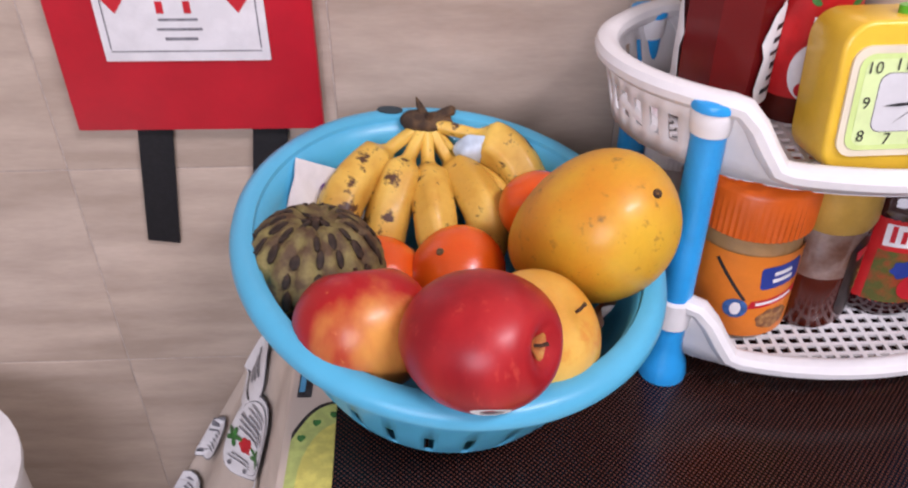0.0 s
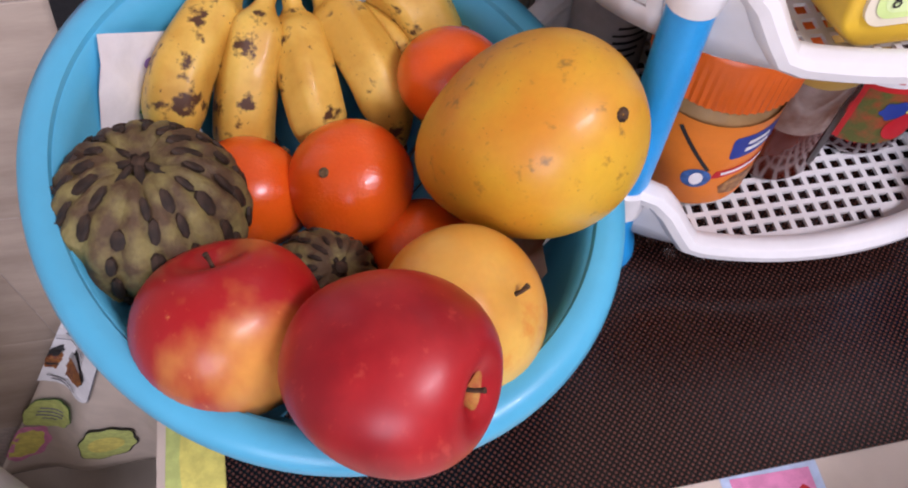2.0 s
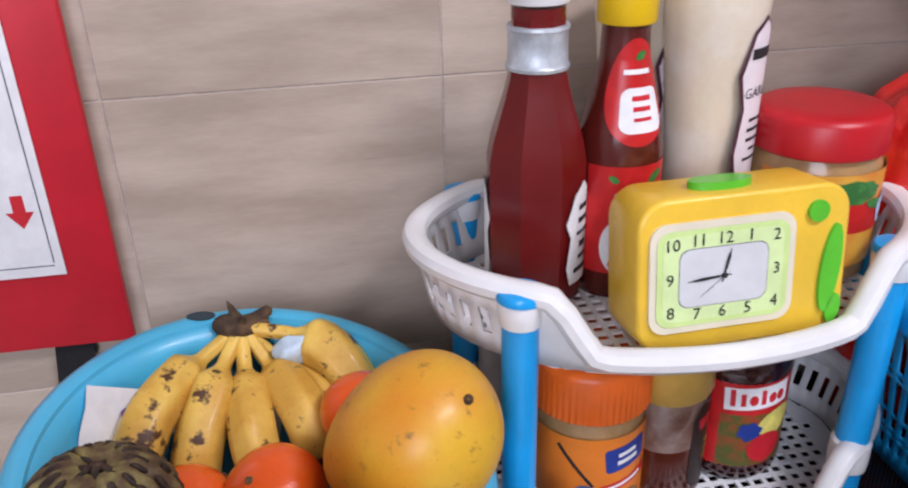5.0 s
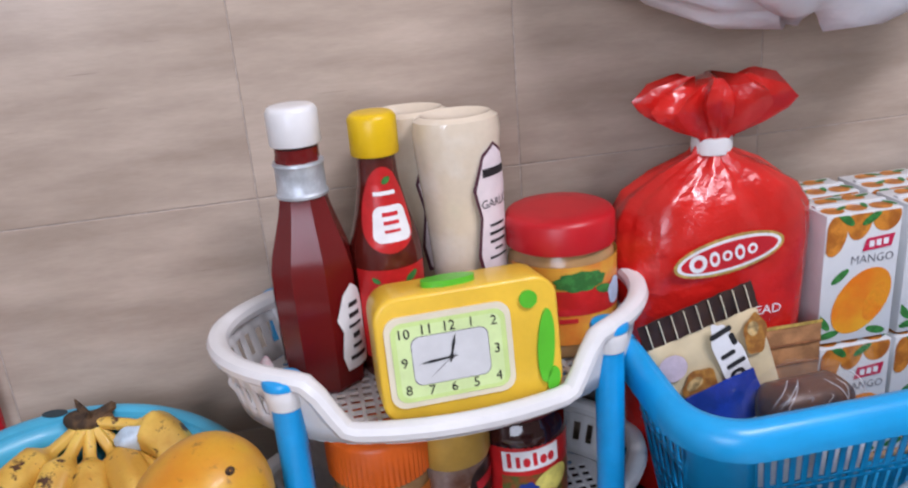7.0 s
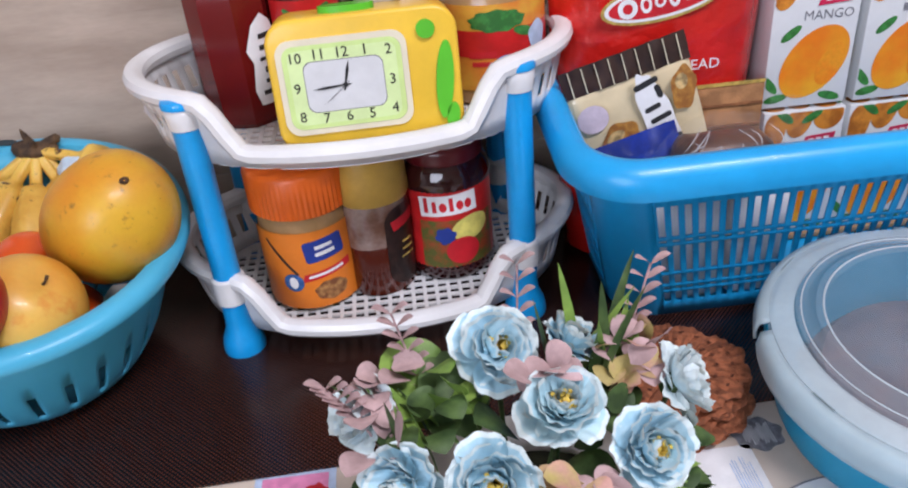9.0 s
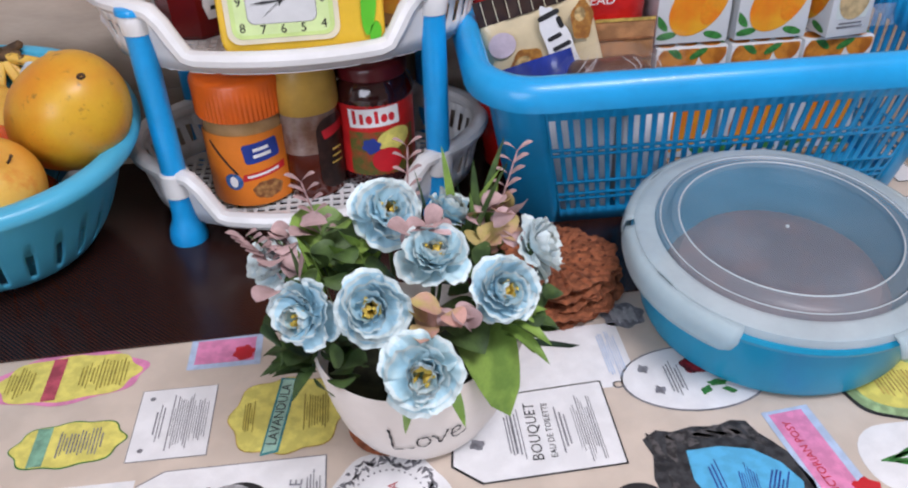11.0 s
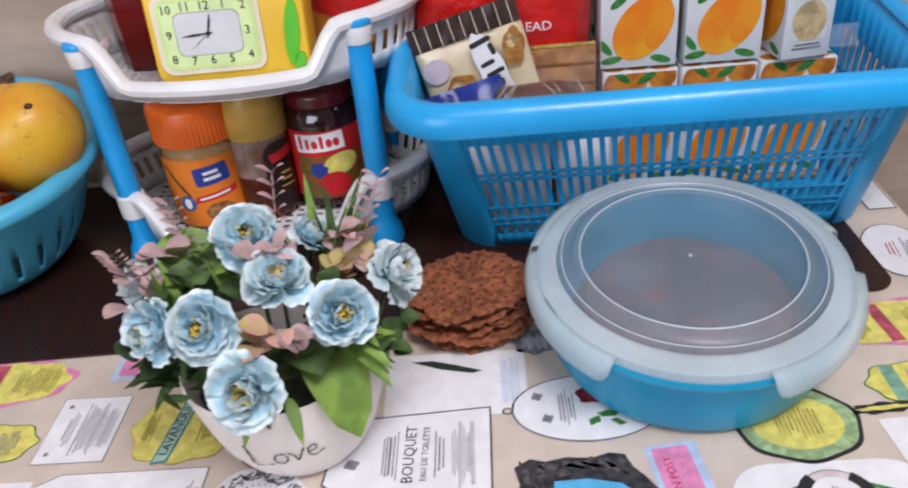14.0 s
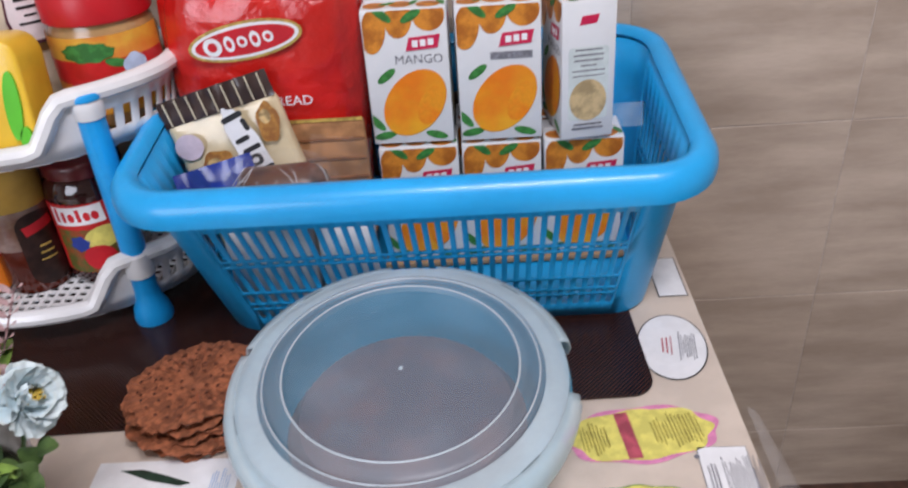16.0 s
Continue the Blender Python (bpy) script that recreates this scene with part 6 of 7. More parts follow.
PETALS = [M("dusty_blue_petal", (0.40, 0.65, 0.77), 0.7, 0.10, 60, 0.3, second=(0.50, 0.70, 0.78)), M("pale_blue_petal", (0.58, 0.76, 0.80), 0.7, 0.08, 60, 0.3, second=(0.42, 0.65, 0.74)), M("white_blue_petal", (0.74, 0.82, 0.83), 0.7, 0.08, 60, 0.3, second=(0.60, 0.74, 0.79))]
STAMEN = M("yellow_stamen", (0.86, 0.62, 0.10), 0.7, 0.2, 200, 0.4)
LEAF = [M("deep_green_leaf", (0.085, 0.15, 0.04), 0.55, 0.25, 60, 0.3, second=(0.035, 0.07, 0.02)), M("fresh_green_leaf", (0.24, 0.38, 0.07), 0.5, 0.2, 50, 0.2, second=(0.14, 0.25, 0.045)), M("yellow_pink_leaf", (0.50, 0.40, 0.14), 0.6, 0.2, 60, 0.2, second=(0.55, 0.30, 0.25)), M("pink_sprig", (0.58, 0.40, 0.40), 0.7, 0.15, 60, 0.2)]


EDGE = M("bleached_petal_edge", (0.74, 0.84, 0.84), 0.75, 0.08, 60, 0.2)


def petal_mesh(name, ln, wd, cup, material, curl=0.3, lobes=1.0):
    bm = bmesh.new()
    nu, nv = 7, 12
    vs = []
    for i in range(nu + 1):
        t = i / nu
        row = []
        for j in range(nv + 1):
            s = j / nv * 2 - 1
            w = wd * (0.30 + 0.70 * math.sin(math.pi * 0.5 * min(1, t * 1.5)))
            reach = 1 - 0.30 * abs(s) ** 3 + 0.035 * lobes * math.cos(7 * s)
            x = ln * t * reach
            z = cup * ln * t ** 1.6 + 0.34 * wd * s * s * (1 - 0.3 * t) - curl * ln * max(0, t - 0.7) ** 2 * 5 + 0.060 * ln * t * t * math.sin(10 * s + 2 * wd * 1000)
            row.append(bm.verts.new((x, s * w, z)))
        vs.append(row)
    for i in range(nu):
        for j in range(nv):
            f = bm.faces.new((vs[i][j], vs[i + 1][j], vs[i + 1][j + 1], vs[i][j + 1]))
            f.material_index = 1 if i == nu - 1 else 0
    me = bpy.data.meshes.new(name)
    bm.to_mesh(me)
    bm.free()
    me.materials.append(material)
    me.materials.append(EDGE)
    me.shade_smooth()
    return me


def petal_set(mi):
    up = PETALS[(mi + 1) % 3 if mi < 2 else 2]
    return [petal_mesh("petal", 0.0205, 0.0122, 0.30, PETALS[mi], 0.20), petal_mesh("petal", 0.0180, 0.0115, 0.46, PETALS[mi], 0.05), petal_mesh("petal", 0.0150, 0.0090, 0.55, PETALS[mi], 0.05), petal_mesh("petal", 0.0112, 0.0072, 0.75, up, 0.0)]


SETS = [petal_set(0), petal_set(1), petal_set(2)]


def flower(at, facing, mi, size=1.0, seed=0):
    rnd = random.Random(seed)
    base = part("flower", lathe([(0.0, -0.006), (0.004, -0.006), (0.007, 0.0), (0.006, 0.003), (0.0, 0.004)], 12), LEAF[0], pot, ("dusty blue artificial ranunculus flower", "pale blue artificial ranunculus flower", "whitish blue artificial ranunculus flower")[mi])
    q = Vector(facing).to_track_quat("Z", "Y").to_matrix().to_4x4()
    base.matrix_basis = Matrix.Translation(Vector(at) - Vector((PX, PY, 0.0018))) @ q @ Matrix.Diagonal((0.88 * size, 0.88 * size, 0.88 * size, 1))
    for ring, (cnt, tilt, rad, zz) in enumerate(((7, 2, 0.003, -0.001), (7, 18, 0.003, 0.001), (6, 32, 0.0035, 0.002), (6, 44, 0.0040, 0.003))):
        me = SETS[mi][ring]
        for k in range(cnt):
            a = 360 * (k + 0.5 * (ring % 2)) / cnt + rnd.uniform(-9, 9)
            p = new("petal", me)
            p.parent = base
            p.matrix_basis = pose(0, 0, zz, 0, 0, a) @ pose(rad, 0, 0, rnd.uniform(-16, 16), -tilt + rnd.uniform(-15, 13), rnd.uniform(-8, 8)) @ Matrix.Scale(rnd.uniform(0.80, 1.12), 4)
    st = bmesh.new()
    for k in range(24):
        a, r = rnd.uniform(0, 6.283), 0.0062 * math.sqrt(rnd.random())
        d = Vector((r * math.cos(a) * 60, r * math.sin(a) * 60, 1))
        st = join(st, tube([(r * math.cos(a) * 0.4, r * math.sin(a) * 0.4, 0.003), (r * math.cos(a), r * math.sin(a), 0.010 + rnd.uniform(0, 0.003))], [0.0006, 0.0012], 5))
    part("stamen_tuft", st, STAMEN, base, "yellow stamen tuft")
    return base


FL = [((0.180, -0.227, 0.157), (0.15, -0.75, 0.75), 0, 1.05), ((0.168, -0.296, 0.142), (-0.05, -0.8, 0.6), 0, 1.10), ((0.240, -0.278, 0.131), (0.3, -0.75, 0.6), 0, 1.05),
      ((0.192, -0.320, 0.116), (-0.05, -0.85, 0.45), 1, 1.12), ((0.205, -0.262, 0.146), (0.0, -0.45, 1.0), 1, 1.05), ((0.132, -0.279, 0.128), (-0.45, -0.8, 0.45), 0, 1.05),
      ((0.117, -0.240, 0.136), (-0.8, -0.25, 0.6), 2, 1.00), ((0.265, -0.238, 0.130), (0.85, -0.2, 0.45), 2, 1.10), ((0.216, -0.220, 0.147), (0.5, 0.1, 0.9), 0, 0.85)]
for k, (at, fa, mi, sz) in enumerate(FL):
    flower(at, fa, mi, sz, k)
    stp = Vector(at) - Vector((PX, PY, 0.0018))
    part("stalk", tube(spline([stp, stp * 0.75 + Vector((0, 0, -0.02)), Vector((stp.x * 0.3, stp.y * 0.3, 0.05))], 4), 0.0014, 6), LEAF[0], pot)


def leaf(at, to, width, mi, bendz=0.0, name="leaf", waves=0.0, blunt=0.8):
    a, b = Vector(at), Vector(to)
    d = b - a
    side_ = d.cross(Vector((0, 0, 1)))
    side_ = side_.normalized() if side_.length > 1e-6 else Vector((1, 0, 0))
    bm = bmesh.new()
    vs = []
    nn = 9
    for i in range(nn + 1):
        t = i / nn
        w = width * (math.sin(math.pi * t ** 0.85) ** blunt if 0 < t < 1 else 0.02)
        c = a + d * t + Vector((0, 0, bendz * math.sin(math.pi * t)))
        wv = 0.12 * width * math.sin(14 * t) * waves
        vs.append([bm.verts.new(c + side_ * w * s + Vector((0, 0, 0.25 * w * abs(s) + wv * s))) for s in (-1, -0.5, 0, 0.5, 1)])
    for p, q in zip(vs, vs[1:]):
        for j in range(4):
            bm.faces.new((p[j], p[j + 1], q[j + 1], q[j]))
    moved(bm, Matrix.Translation((-PX, -PY, -0.0018)))
    return part(name, bm, LEAF[mi], pot, smooth=60)


leaf((0.222, -0.270, 0.104), (0.243, -0.300, 0.054), 0.0200, 1, 0.014, blunt=0.42)
leaf((0.205, -0.262, 0.11), (0.226, -0.288, 0.100), 0.015, 0, 0.008, blunt=0.6)
leaf((0.150, -0.240, 0.12), (0.130, -0.215, 0.158), 0.019, 1, 0.006, blunt=0.55)
leaf((0.165, -0.250, 0.12), (0.150, -0.215, 0.150), 0.018, 0, 0.006)
leaf((0.185, -0.250, 0.12), (0.165, -0.258, 0.140), 0.014, 0, 0.004)
leaf((0.210, -0.270, 0.10), (0.228, -0.300, 0.105), 0.016, 0, 0.006)
leaf((0.165, -0.270, 0.10), (0.136, -0.278, 0.100), 0.013, 0, 0.006)
leaf((0.235, -0.235, 0.12), (0.250, -0.205, 0.148), 0.015, 1, 0.006)
leaf((0.205, -0.300, 0.09), (0.214, -0.320, 0.070), 0.004, 1, 0.004)
leaf((0.185, -0.310, 0.085), (0.180, -0.322, 0.072), 0.003, 1, 0.003)
rg = random.Random(5)
for k in range(12):          # grass blades
    bx, by = 0.215 + rg.uniform(-0.01, 0.025), -0.235 + rg.uniform(-0.01, 0.012)
    leaf((bx, by, 0.11), (bx + rg.uniform(-0.02, 0.04), by + rg.uniform(-0.005, 0.03), 0.165 + rg.uniform(0, 0.03)), 0.0030, rg.choice((0, 1)), 0.006, "grass_blade")
for k in range(9):
    bx, by = 0.150 + rg.uniform(-0.02, 0.03), -0.262 + rg.uniform(-0.01, 0.02)
    leaf((bx, by, 0.11), (bx + rg.uniform(-0.035, 0.0), by + rg.uniform(-0.01, 0.02), 0.150 + rg.uniform(0, 0.02)), 0.0028, rg.choice((0, 1, 1)), 0.005, "grass_blade")
for k in range(26):          # feathery side leaves
    sd = -1 if k % 2 else 1
    bx, by = PX + sd * 0.055, -0.272
    ln = rg.uniform(0.014, 0.032)
    an = rg.uniform(-0.7, 0.7)
    lz = 0.088 if sd < 0 else 0.104
    leaf((bx, by, lz + rg.uniform(-0.010, 0.010)), (bx + sd * ln, by - 0.008 + ln * an, lz - 0.006 + rg.uniform(-0.016, 0.014)), 0.0046, 0 if sd < 0 else 1, 0.004, "fern_leaflet")


def cluster(at, mi, cnt, r, seed):
    rnd = random.Random(seed)
    for k in range(cnt):
        d = Vector((rnd.uniform(-1, 1), rnd.uniform(-1, 0.4), rnd.uniform(-0.3, 1))).normalized()
        o = Vector(at) + Vector((rnd.uniform(-1, 1), rnd.uniform(-1, 1), rnd.uniform(-1, 1))) * r
        leaf(o, o + d * rnd.uniform(0.012, 0.018), 0.008, mi, 0.002, "leaflet", 0.0, 0.55)


cluster((0.140, -0.250, 0.135), 0, 12, 0.014, 11)
cluster((0.160, -0.235, 0.140), 1, 9, 0.012, 12)
cluster((0.225, -0.250, 0.125), 0, 12, 0.014, 13)
cluster((0.185, -0.285, 0.105), 0, 12, 0.016, 14)
cluster((0.150, -0.290, 0.095), 0, 9, 0.012, 15)
cluster((0.202, -0.298, 0.132), 2, 7, 0.009, 1)
cluster((0.218, -0.300, 0.128), 3, 4, 0.006, 2)
cluster((0.196, -0.250, 0.155), 3, 6, 0.008, 3)
cluster((0.122, -0.262, 0.142), 3, 6, 0.009, 4)
cluster((0.243, -0.232, 0.142), 2, 10, 0.010, 5)
cluster((0.246, -0.236, 0.150), 3, 9, 0.010, 6)
cluster((0.128, -0.232, 0.150), 3, 8, 0.009, 7)
cluster((0.262, -0.262, 0.100), 0, 14, 0.012, 16)
cluster((0.120, -0.272, 0.098), 0, 12, 0.012, 17)
for bx, by, tx, tz in ((0.150, -0.225, 0.132, 0.176), (0.235, -0.215, 0.262, 0.180), (0.19, -0.21, 0.196, 0.186), (0.125, -0.25, 0.098, 0.156)):
    pts = spline([(bx, by, 0.11), ((bx + tx) / 2, by, 0.145), (tx, by + 0.01, tz)], 5)
    part("sprig", moved(tube(pts, 0.0006, 5), Matrix.Translation((-PX, -PY, -0.0018))), LEAF[3], pot)
    for p in pts[4:]:
        for sd in (-1, 1):
            leaf(p, p + Vector((sd * 0.009, -0.003, 0.007)), 0.0038, 3, 0.001, "bud")

# ---------- prints on the tablecloth ----------
LZ = 0.0016


def printed(x, y, rot, layers, words=None, wm=INK, name="printed_label"):
    """One printed label: flat layers (outline, material) laid one above another, then lettering."""
    first = None
    for k, (bm, m) in enumerate(layers):
        b = shift(bm, x, y, rot, LZ + 0.00018 * k)
        if first is None:
            first = part(name, b, m, cloth, smooth=0)
        else:
            tagged(part("print", b, m, first, smooth=0), kind="stuff")
    z = LZ + 0.00018 * len(layers)
    for s, sz, ox, oy, orot in words or ():
        b = shift(text_bm(s, sz), ox, oy, orot)
        part("lettering", shift(b, x, y, rot, z), wm, first, smooth=0)
    return first


def flat(pts):
    return poly(pts)


def rb(w, h, rows, seed, x=0, y=0, rot=90):
    """Bars of print turned to run across the label."""
    return shift(bars(w, h, int(2.6 * rows + 0.5), 0.46, seed), x, y, rot)


def scroll(w, h, x=0, y=0, n=56, seed=0, rough=0.05):
    return [(px + x, py + y) for px, py in ellipse(w, h, 0, 0, n, rough, 7)]


def ornate(w, h):
    """Bracket-shaped outline with points left and right."""
    out = []
    for k in range(72):
        a = 2 * math.pi * k / 72
        c, s = math.cos(a), math.sin(a)
        q = (abs(c) ** 3 + abs(s) ** 3) ** (-1 / 3)
        f = q * (1 + 0.05 * math.cos(8 * a))
        out.append((w / 2 * f * c * (0.88 + 0.12 * abs(c) ** 6), h / 2 * f * s))
    return out


OCHRE_INK = M("ochre_print", (0.42, 0.34, 0.06), 0.6, 0.2, 200, 0)


def yellow_pink(x, y, rot=0, w=0.105, h=0.048):
    printed(x, y, rot, [(flat(scroll(w * 1.06, h * 1.12, n=80, rough=0.05)), PINK_INK), (flat(ornate(w * 0.96, h * 0.98)), YELLOW_INK), (flat(rect(0.010, h * 0.92, -0.010, 0)), M("rose_band", (0.55, 0.10, 0.14), 0.6, 0.2, 100, 0)), (rb(h * 0.7, 0.035, 5, 3, 0.025), OCHRE_INK), (rb(h * 0.7, 0.020, 3, 4, -0.034), OCHRE_INK)])


def yellow_small(x, y, rot=0):
    printed(x, y, rot, [(flat(ornate(0.074, 0.040)), GREEN_INK), (flat(ornate(0.072, 0.038)), YELLOW_INK), (flat(rect(0.010, 0.034, -0.018, 0)), M("mint_band", (0.25, 0.50, 0.35), 0.6, 0.2, 100, 0)), (rb(0.026, 0.030, 5, 6, 0.008), GREY_INK)])


def white_card(x, y, rot=0, w=0.053, h=0.066, seed=1):
    printed(x, y, rot, [(flat(rect(w, h)), GREY_INK), (flat(rect(w - 0.0012, h - 0.0012)), PAPER), (join(rb(h * 0.6, 0.007, 1, seed, -0.010), rb(h * 0.8, 0.026, 6, seed + 1, 0.010), flat(ellipse(0.004, 0.004, -0.018, -h * 0.36, 8)), flat(ellipse(0.004, 0.004, -0.018, h * 0.36, 8))), GREY_INK)])


yellow_pink(-0.062, -0.170, 2)
yellow_small(-0.045, -0.236, 2)
white_card(0.0225, -0.225, 0)
printed(0.100, -0.228, 0, [(flat(ornate(0.078, 0.070)), GOLD_INK), (flat(ornate(0.0765, 0.0685)), YELLOW_INK), (flat([(-0.016, -0.036), (-0.004, -0.034), (0.006, 0.034), (-0.006, 0.036)]), M("teal_ink", (0.05, 0.30, 0.32), 0.6, 0.2, 90, 0)), (flat([(-0.0145, -0.034), (-0.0055, -0.0325), (0.0045, 0.0325), (-0.0045, 0.034)]), M("mint_ribbon", (0.40, 0.66, 0.55), 0.6, 0.1, 90, 0)), (join(rb(0.035, 0.018, 4, 2, 0.020), rb(0.03, 0.008, 2, 5, -0.026)), OCHRE_INK)], [("LAVANDULA", 0.0098, -0.005, 0, 82)])
arch = [(-0.062, -0.040), (0.064, -0.040), (0.064, 0.036), (-0.040, 0.036), (-0.056, 0.026), (-0.066, 0.008), (-0.069, -0.012)]
printed(0.064, -0.304, 0, [(flat(arch), GREY_INK), (flat([(x * 0.985, y * 0.975) for x, y in arch]), PAPER), (flat(ellipse(0.044, 0.048, 0.010, -0.004)), INK), (flat(ellipse(0.040, 0.046, 0.004, -0.004)), M("silver_ink", (0.45, 0.45, 0.46), 0.6, 0.2, 200, 0)),
        (flat(ellipse(0.050, 0.046, -0.010, -0.006, wave=0.06, lobes=9)), BROWN_INK), (join(flat(rect(0.014, 0.012, 0.002, -0.006)), flat(ellipse(0.008, 0.008, -0.020, 0.008))), BLUE_INK), (join(*[flat(shift_pts) for shift_pts in [rect(0.0022, 0.007, -0.004 + 0.0045 * k, 0.010) for k in range(5)]], flat(rect(0.010, 0.010, -0.026, -0.010))), YELLOW_INK),
        (join(rb(0.060, 0.010, 2, 3, 0.056), flat(ellipse(0.006, 0.006, -0.044, 0.012, 8)), flat(ellipse(0.007, 0.006, -0.052, -0.010, 8)), rb(0.02, 0.012, 2, 8, -0.046, 0.0)), GREY_INK)], [("CASTILE", 0.0115, 0.0435, -0.004, 84)], GREY_INK)
printed(-0.036, -0.308, 0, [(flat(rect(0.085, 0.070)), PAPER), (join(rb(0.05, 0.010, 1, 3, 0.020), rb(0.045, 0.014, 3, 4, -0.004), flat(ellipse(0.008, 0.010, -0.026, 0))), GREY_INK)])
wreath = []
wr = random.Random(21)
for k in range(150):
    a = 2 * math.pi * k / 150 + wr.uniform(-0.03, 0.03)
    q = wr.uniform(0.85, 1.06)
    wreath.append(flat(ellipse(wr.uniform(0.003, 0.0065), wr.uniform(0.0014, 0.003), 0.034 * q * math.cos(a), 0.041 * q * math.sin(a), 9, 0.3, 3, wr.uniform(0, 180))))
printed(0.166, -0.318, 0, [(flat(scroll(0.080, 0.094, n=120, rough=0.03)), PAPER), (join(*wreath), GREY_INK), (join(*[flat(ellipse(0.0016, 0.0016, 0.0255 * math.cos(a), 0.0315 * math.sin(a), 6)) for a in [2 * math.pi * q / 40 for q in range(40)]], rb(0.036, 0.006, 1, 8, -0.010), rb(0.030, 0.006, 1, 9, 0.014)), GREY_INK)], [("HELLENISIA", 0.0092, 0.003, -0.002, 88)], M("rose_ink", (0.5, 0.12, 0.14), 0.6, 0.1, 60, 0))
bl = [(-0.044, 0.036), (0.050, 0.042), (0.049, -0.034), (-0.046, -0.038), (-0.064, -0.022), (-0.060, 0.010)]
printed(0.271, -0.268, 0, [(flat(bl), INK), (flat([(x * 0.975, y * 0.965) for x, y in bl]), PAPER), (join(rb(0.055, 0.007, 1, 3, -0.017), rb(0.058, 0.008, 1, 9, 0.014), rb(0.062, 0.016, 4, 4, 0.030), rb(0.04, 0.006, 1, 5, -0.022), flat(ellipse(0.010, 0.009, -0.045, -0.006, 12, 0.2, 4))), GREY_INK)], [("EAU DE TOILETTE", 0.0060, 0.0045, 0.001, 88), ("BOUQUET", 0.0108, -0.006, 0.001, 88)])
ovd = []
for k in range(46):
    a = 2 * math.pi * k / 46
    ovd.append(flat(ellipse(0.0022, 0.0022, 0.060 * math.cos(a), 0.044 * math.sin(a), 6)))
printed(0.250, -0.362, 0, [(flat(ellipse(0.126, 0.094)), PAPER), (join(*ovd), INK), (join(rb(0.05, 0.03, 3, 6, 0.0), flat(ellipse(0.014, 0.016, 0.025, 0.008, 12, 0.2, 5))), GREY_INK)])
printed(0.388, -0.232, 0, [(flat(ellipse(0.106, 0.066)), GREY_INK), (flat(ellipse(0.103, 0.063)), PAPER), (flat(ellipse(0.020, 0.018, 0.004, 0.012, wave=0.1, lobes=5)), M("rose_print", (0.42, 0.03, 0.05), 0.6, 0.4, 200, 0)), (join(flat(ellipse(0.014, 0.006, 0.014, -0.008, 14, 0.2, 5)), flat(ellipse(0.010, 0.006, 0.004, -0.014, 14, 0.2, 4, 40)), flat(ellipse(0.010, 0.005, 0.020, -0.016, 14, 0.2, 4, -30))), GREEN_INK), (join(rb(0.044, 0.012, 2, 3, -0.014), flat(ellipse(0.008, 0.008, -0.034, 0.012, 10, 0.3, 4)), flat(ellipse(0.008, 0.008, -0.028, -0.010, 10, 0.3, 4))), GREY_INK)])
printed(0.3325, -0.232, 0, [(flat(ellipse(0.008, 0.007)), GREY_INK), (flat(ellipse(0.0055, 0.0045)), CLOTH)], name="printed_ring")
DRAPE = M("black_drapery_print", (0.012, 0.012, 0.014), 0.6, 0.5, 160, 0, second=(0.05, 0.05, 0.055))
FOLD = M("grey_fold_print", (0.11, 0.10, 0.10), 0.6, 0.4, 220, 0)
shape = [(-0.048, -0.046), (-0.046, -0.020), (-0.049, 0.004), (-0.044, 0.022), (-0.047, 0.036), (-0.036, 0.043), (-0.026, 0.040), (-0.012, 0.043), (0.004, 0.041), (0.016, 0.045), (0.026, 0.043), (0.029, 0.033), (0.036, 0.024), (0.042, 0.014), (0.044, 0.004), (0.048, -0.010), (0.046, -0.030), (0.036, -0.046), (0.0, -0.052)]
printed(0.381, -0.320, 0, [(flat(shape), DRAPE), (join(*[flat(ellipse(0.005 + 0.002 * (k % 3), 0.022, -0.040 + 0.0095 * k, (0.030, 0.026, 0.033, 0.036, 0.035, 0.036, 0.034, 0.030)[k], 14, 0.2, 4, (12, -8, 60, 70, 80, 70, 40, 20)[k])) for k in range(8)], flat(ellipse(0.006, 0.030, -0.038, -0.010, 14, 0.2, 4)), flat(ellipse(0.005, 0.026, -0.031, -0.026, 14, 0.2, 4, 20))), FOLD),
        (flat([(-0.022, 0.023), (0.000, 0.024), (0.020, 0.019), (0.034, 0.006), (0.041, -0.010), (0.034, -0.030), (0.010, -0.042), (-0.016, -0.040), (-0.028, -0.022), (-0.022, -0.010), (-0.025, 0.0)]), SKY_INK), (join(rb(0.050, 0.008, 1, 3, -0.010, -0.006), rb(0.034, 0.012, 3, 8, 0.008, -0.008, 80), rb(0.03, 0.012, 2, 5, 0.024, -0.012, 60)), BLUE_INK)])
printed(0.3185, -0.334, 0, [(flat(ellipse(0.037, 0.034)), INK)])
printed(0.441, -0.312, 6, [(flat(rect(0.034, 0.084)), PALEBLUE_INK), (flat(rect(0.024, 0.078, -0.001, 0)), PINK_INK), (flat(ellipse(0.018, 0.016, 0.014, -0.030, 20, 0.16, 6)), RED_INK)], [("VICTORIAN POSY", 0.0078, -0.005, 0.0, 90)], RED_INK)
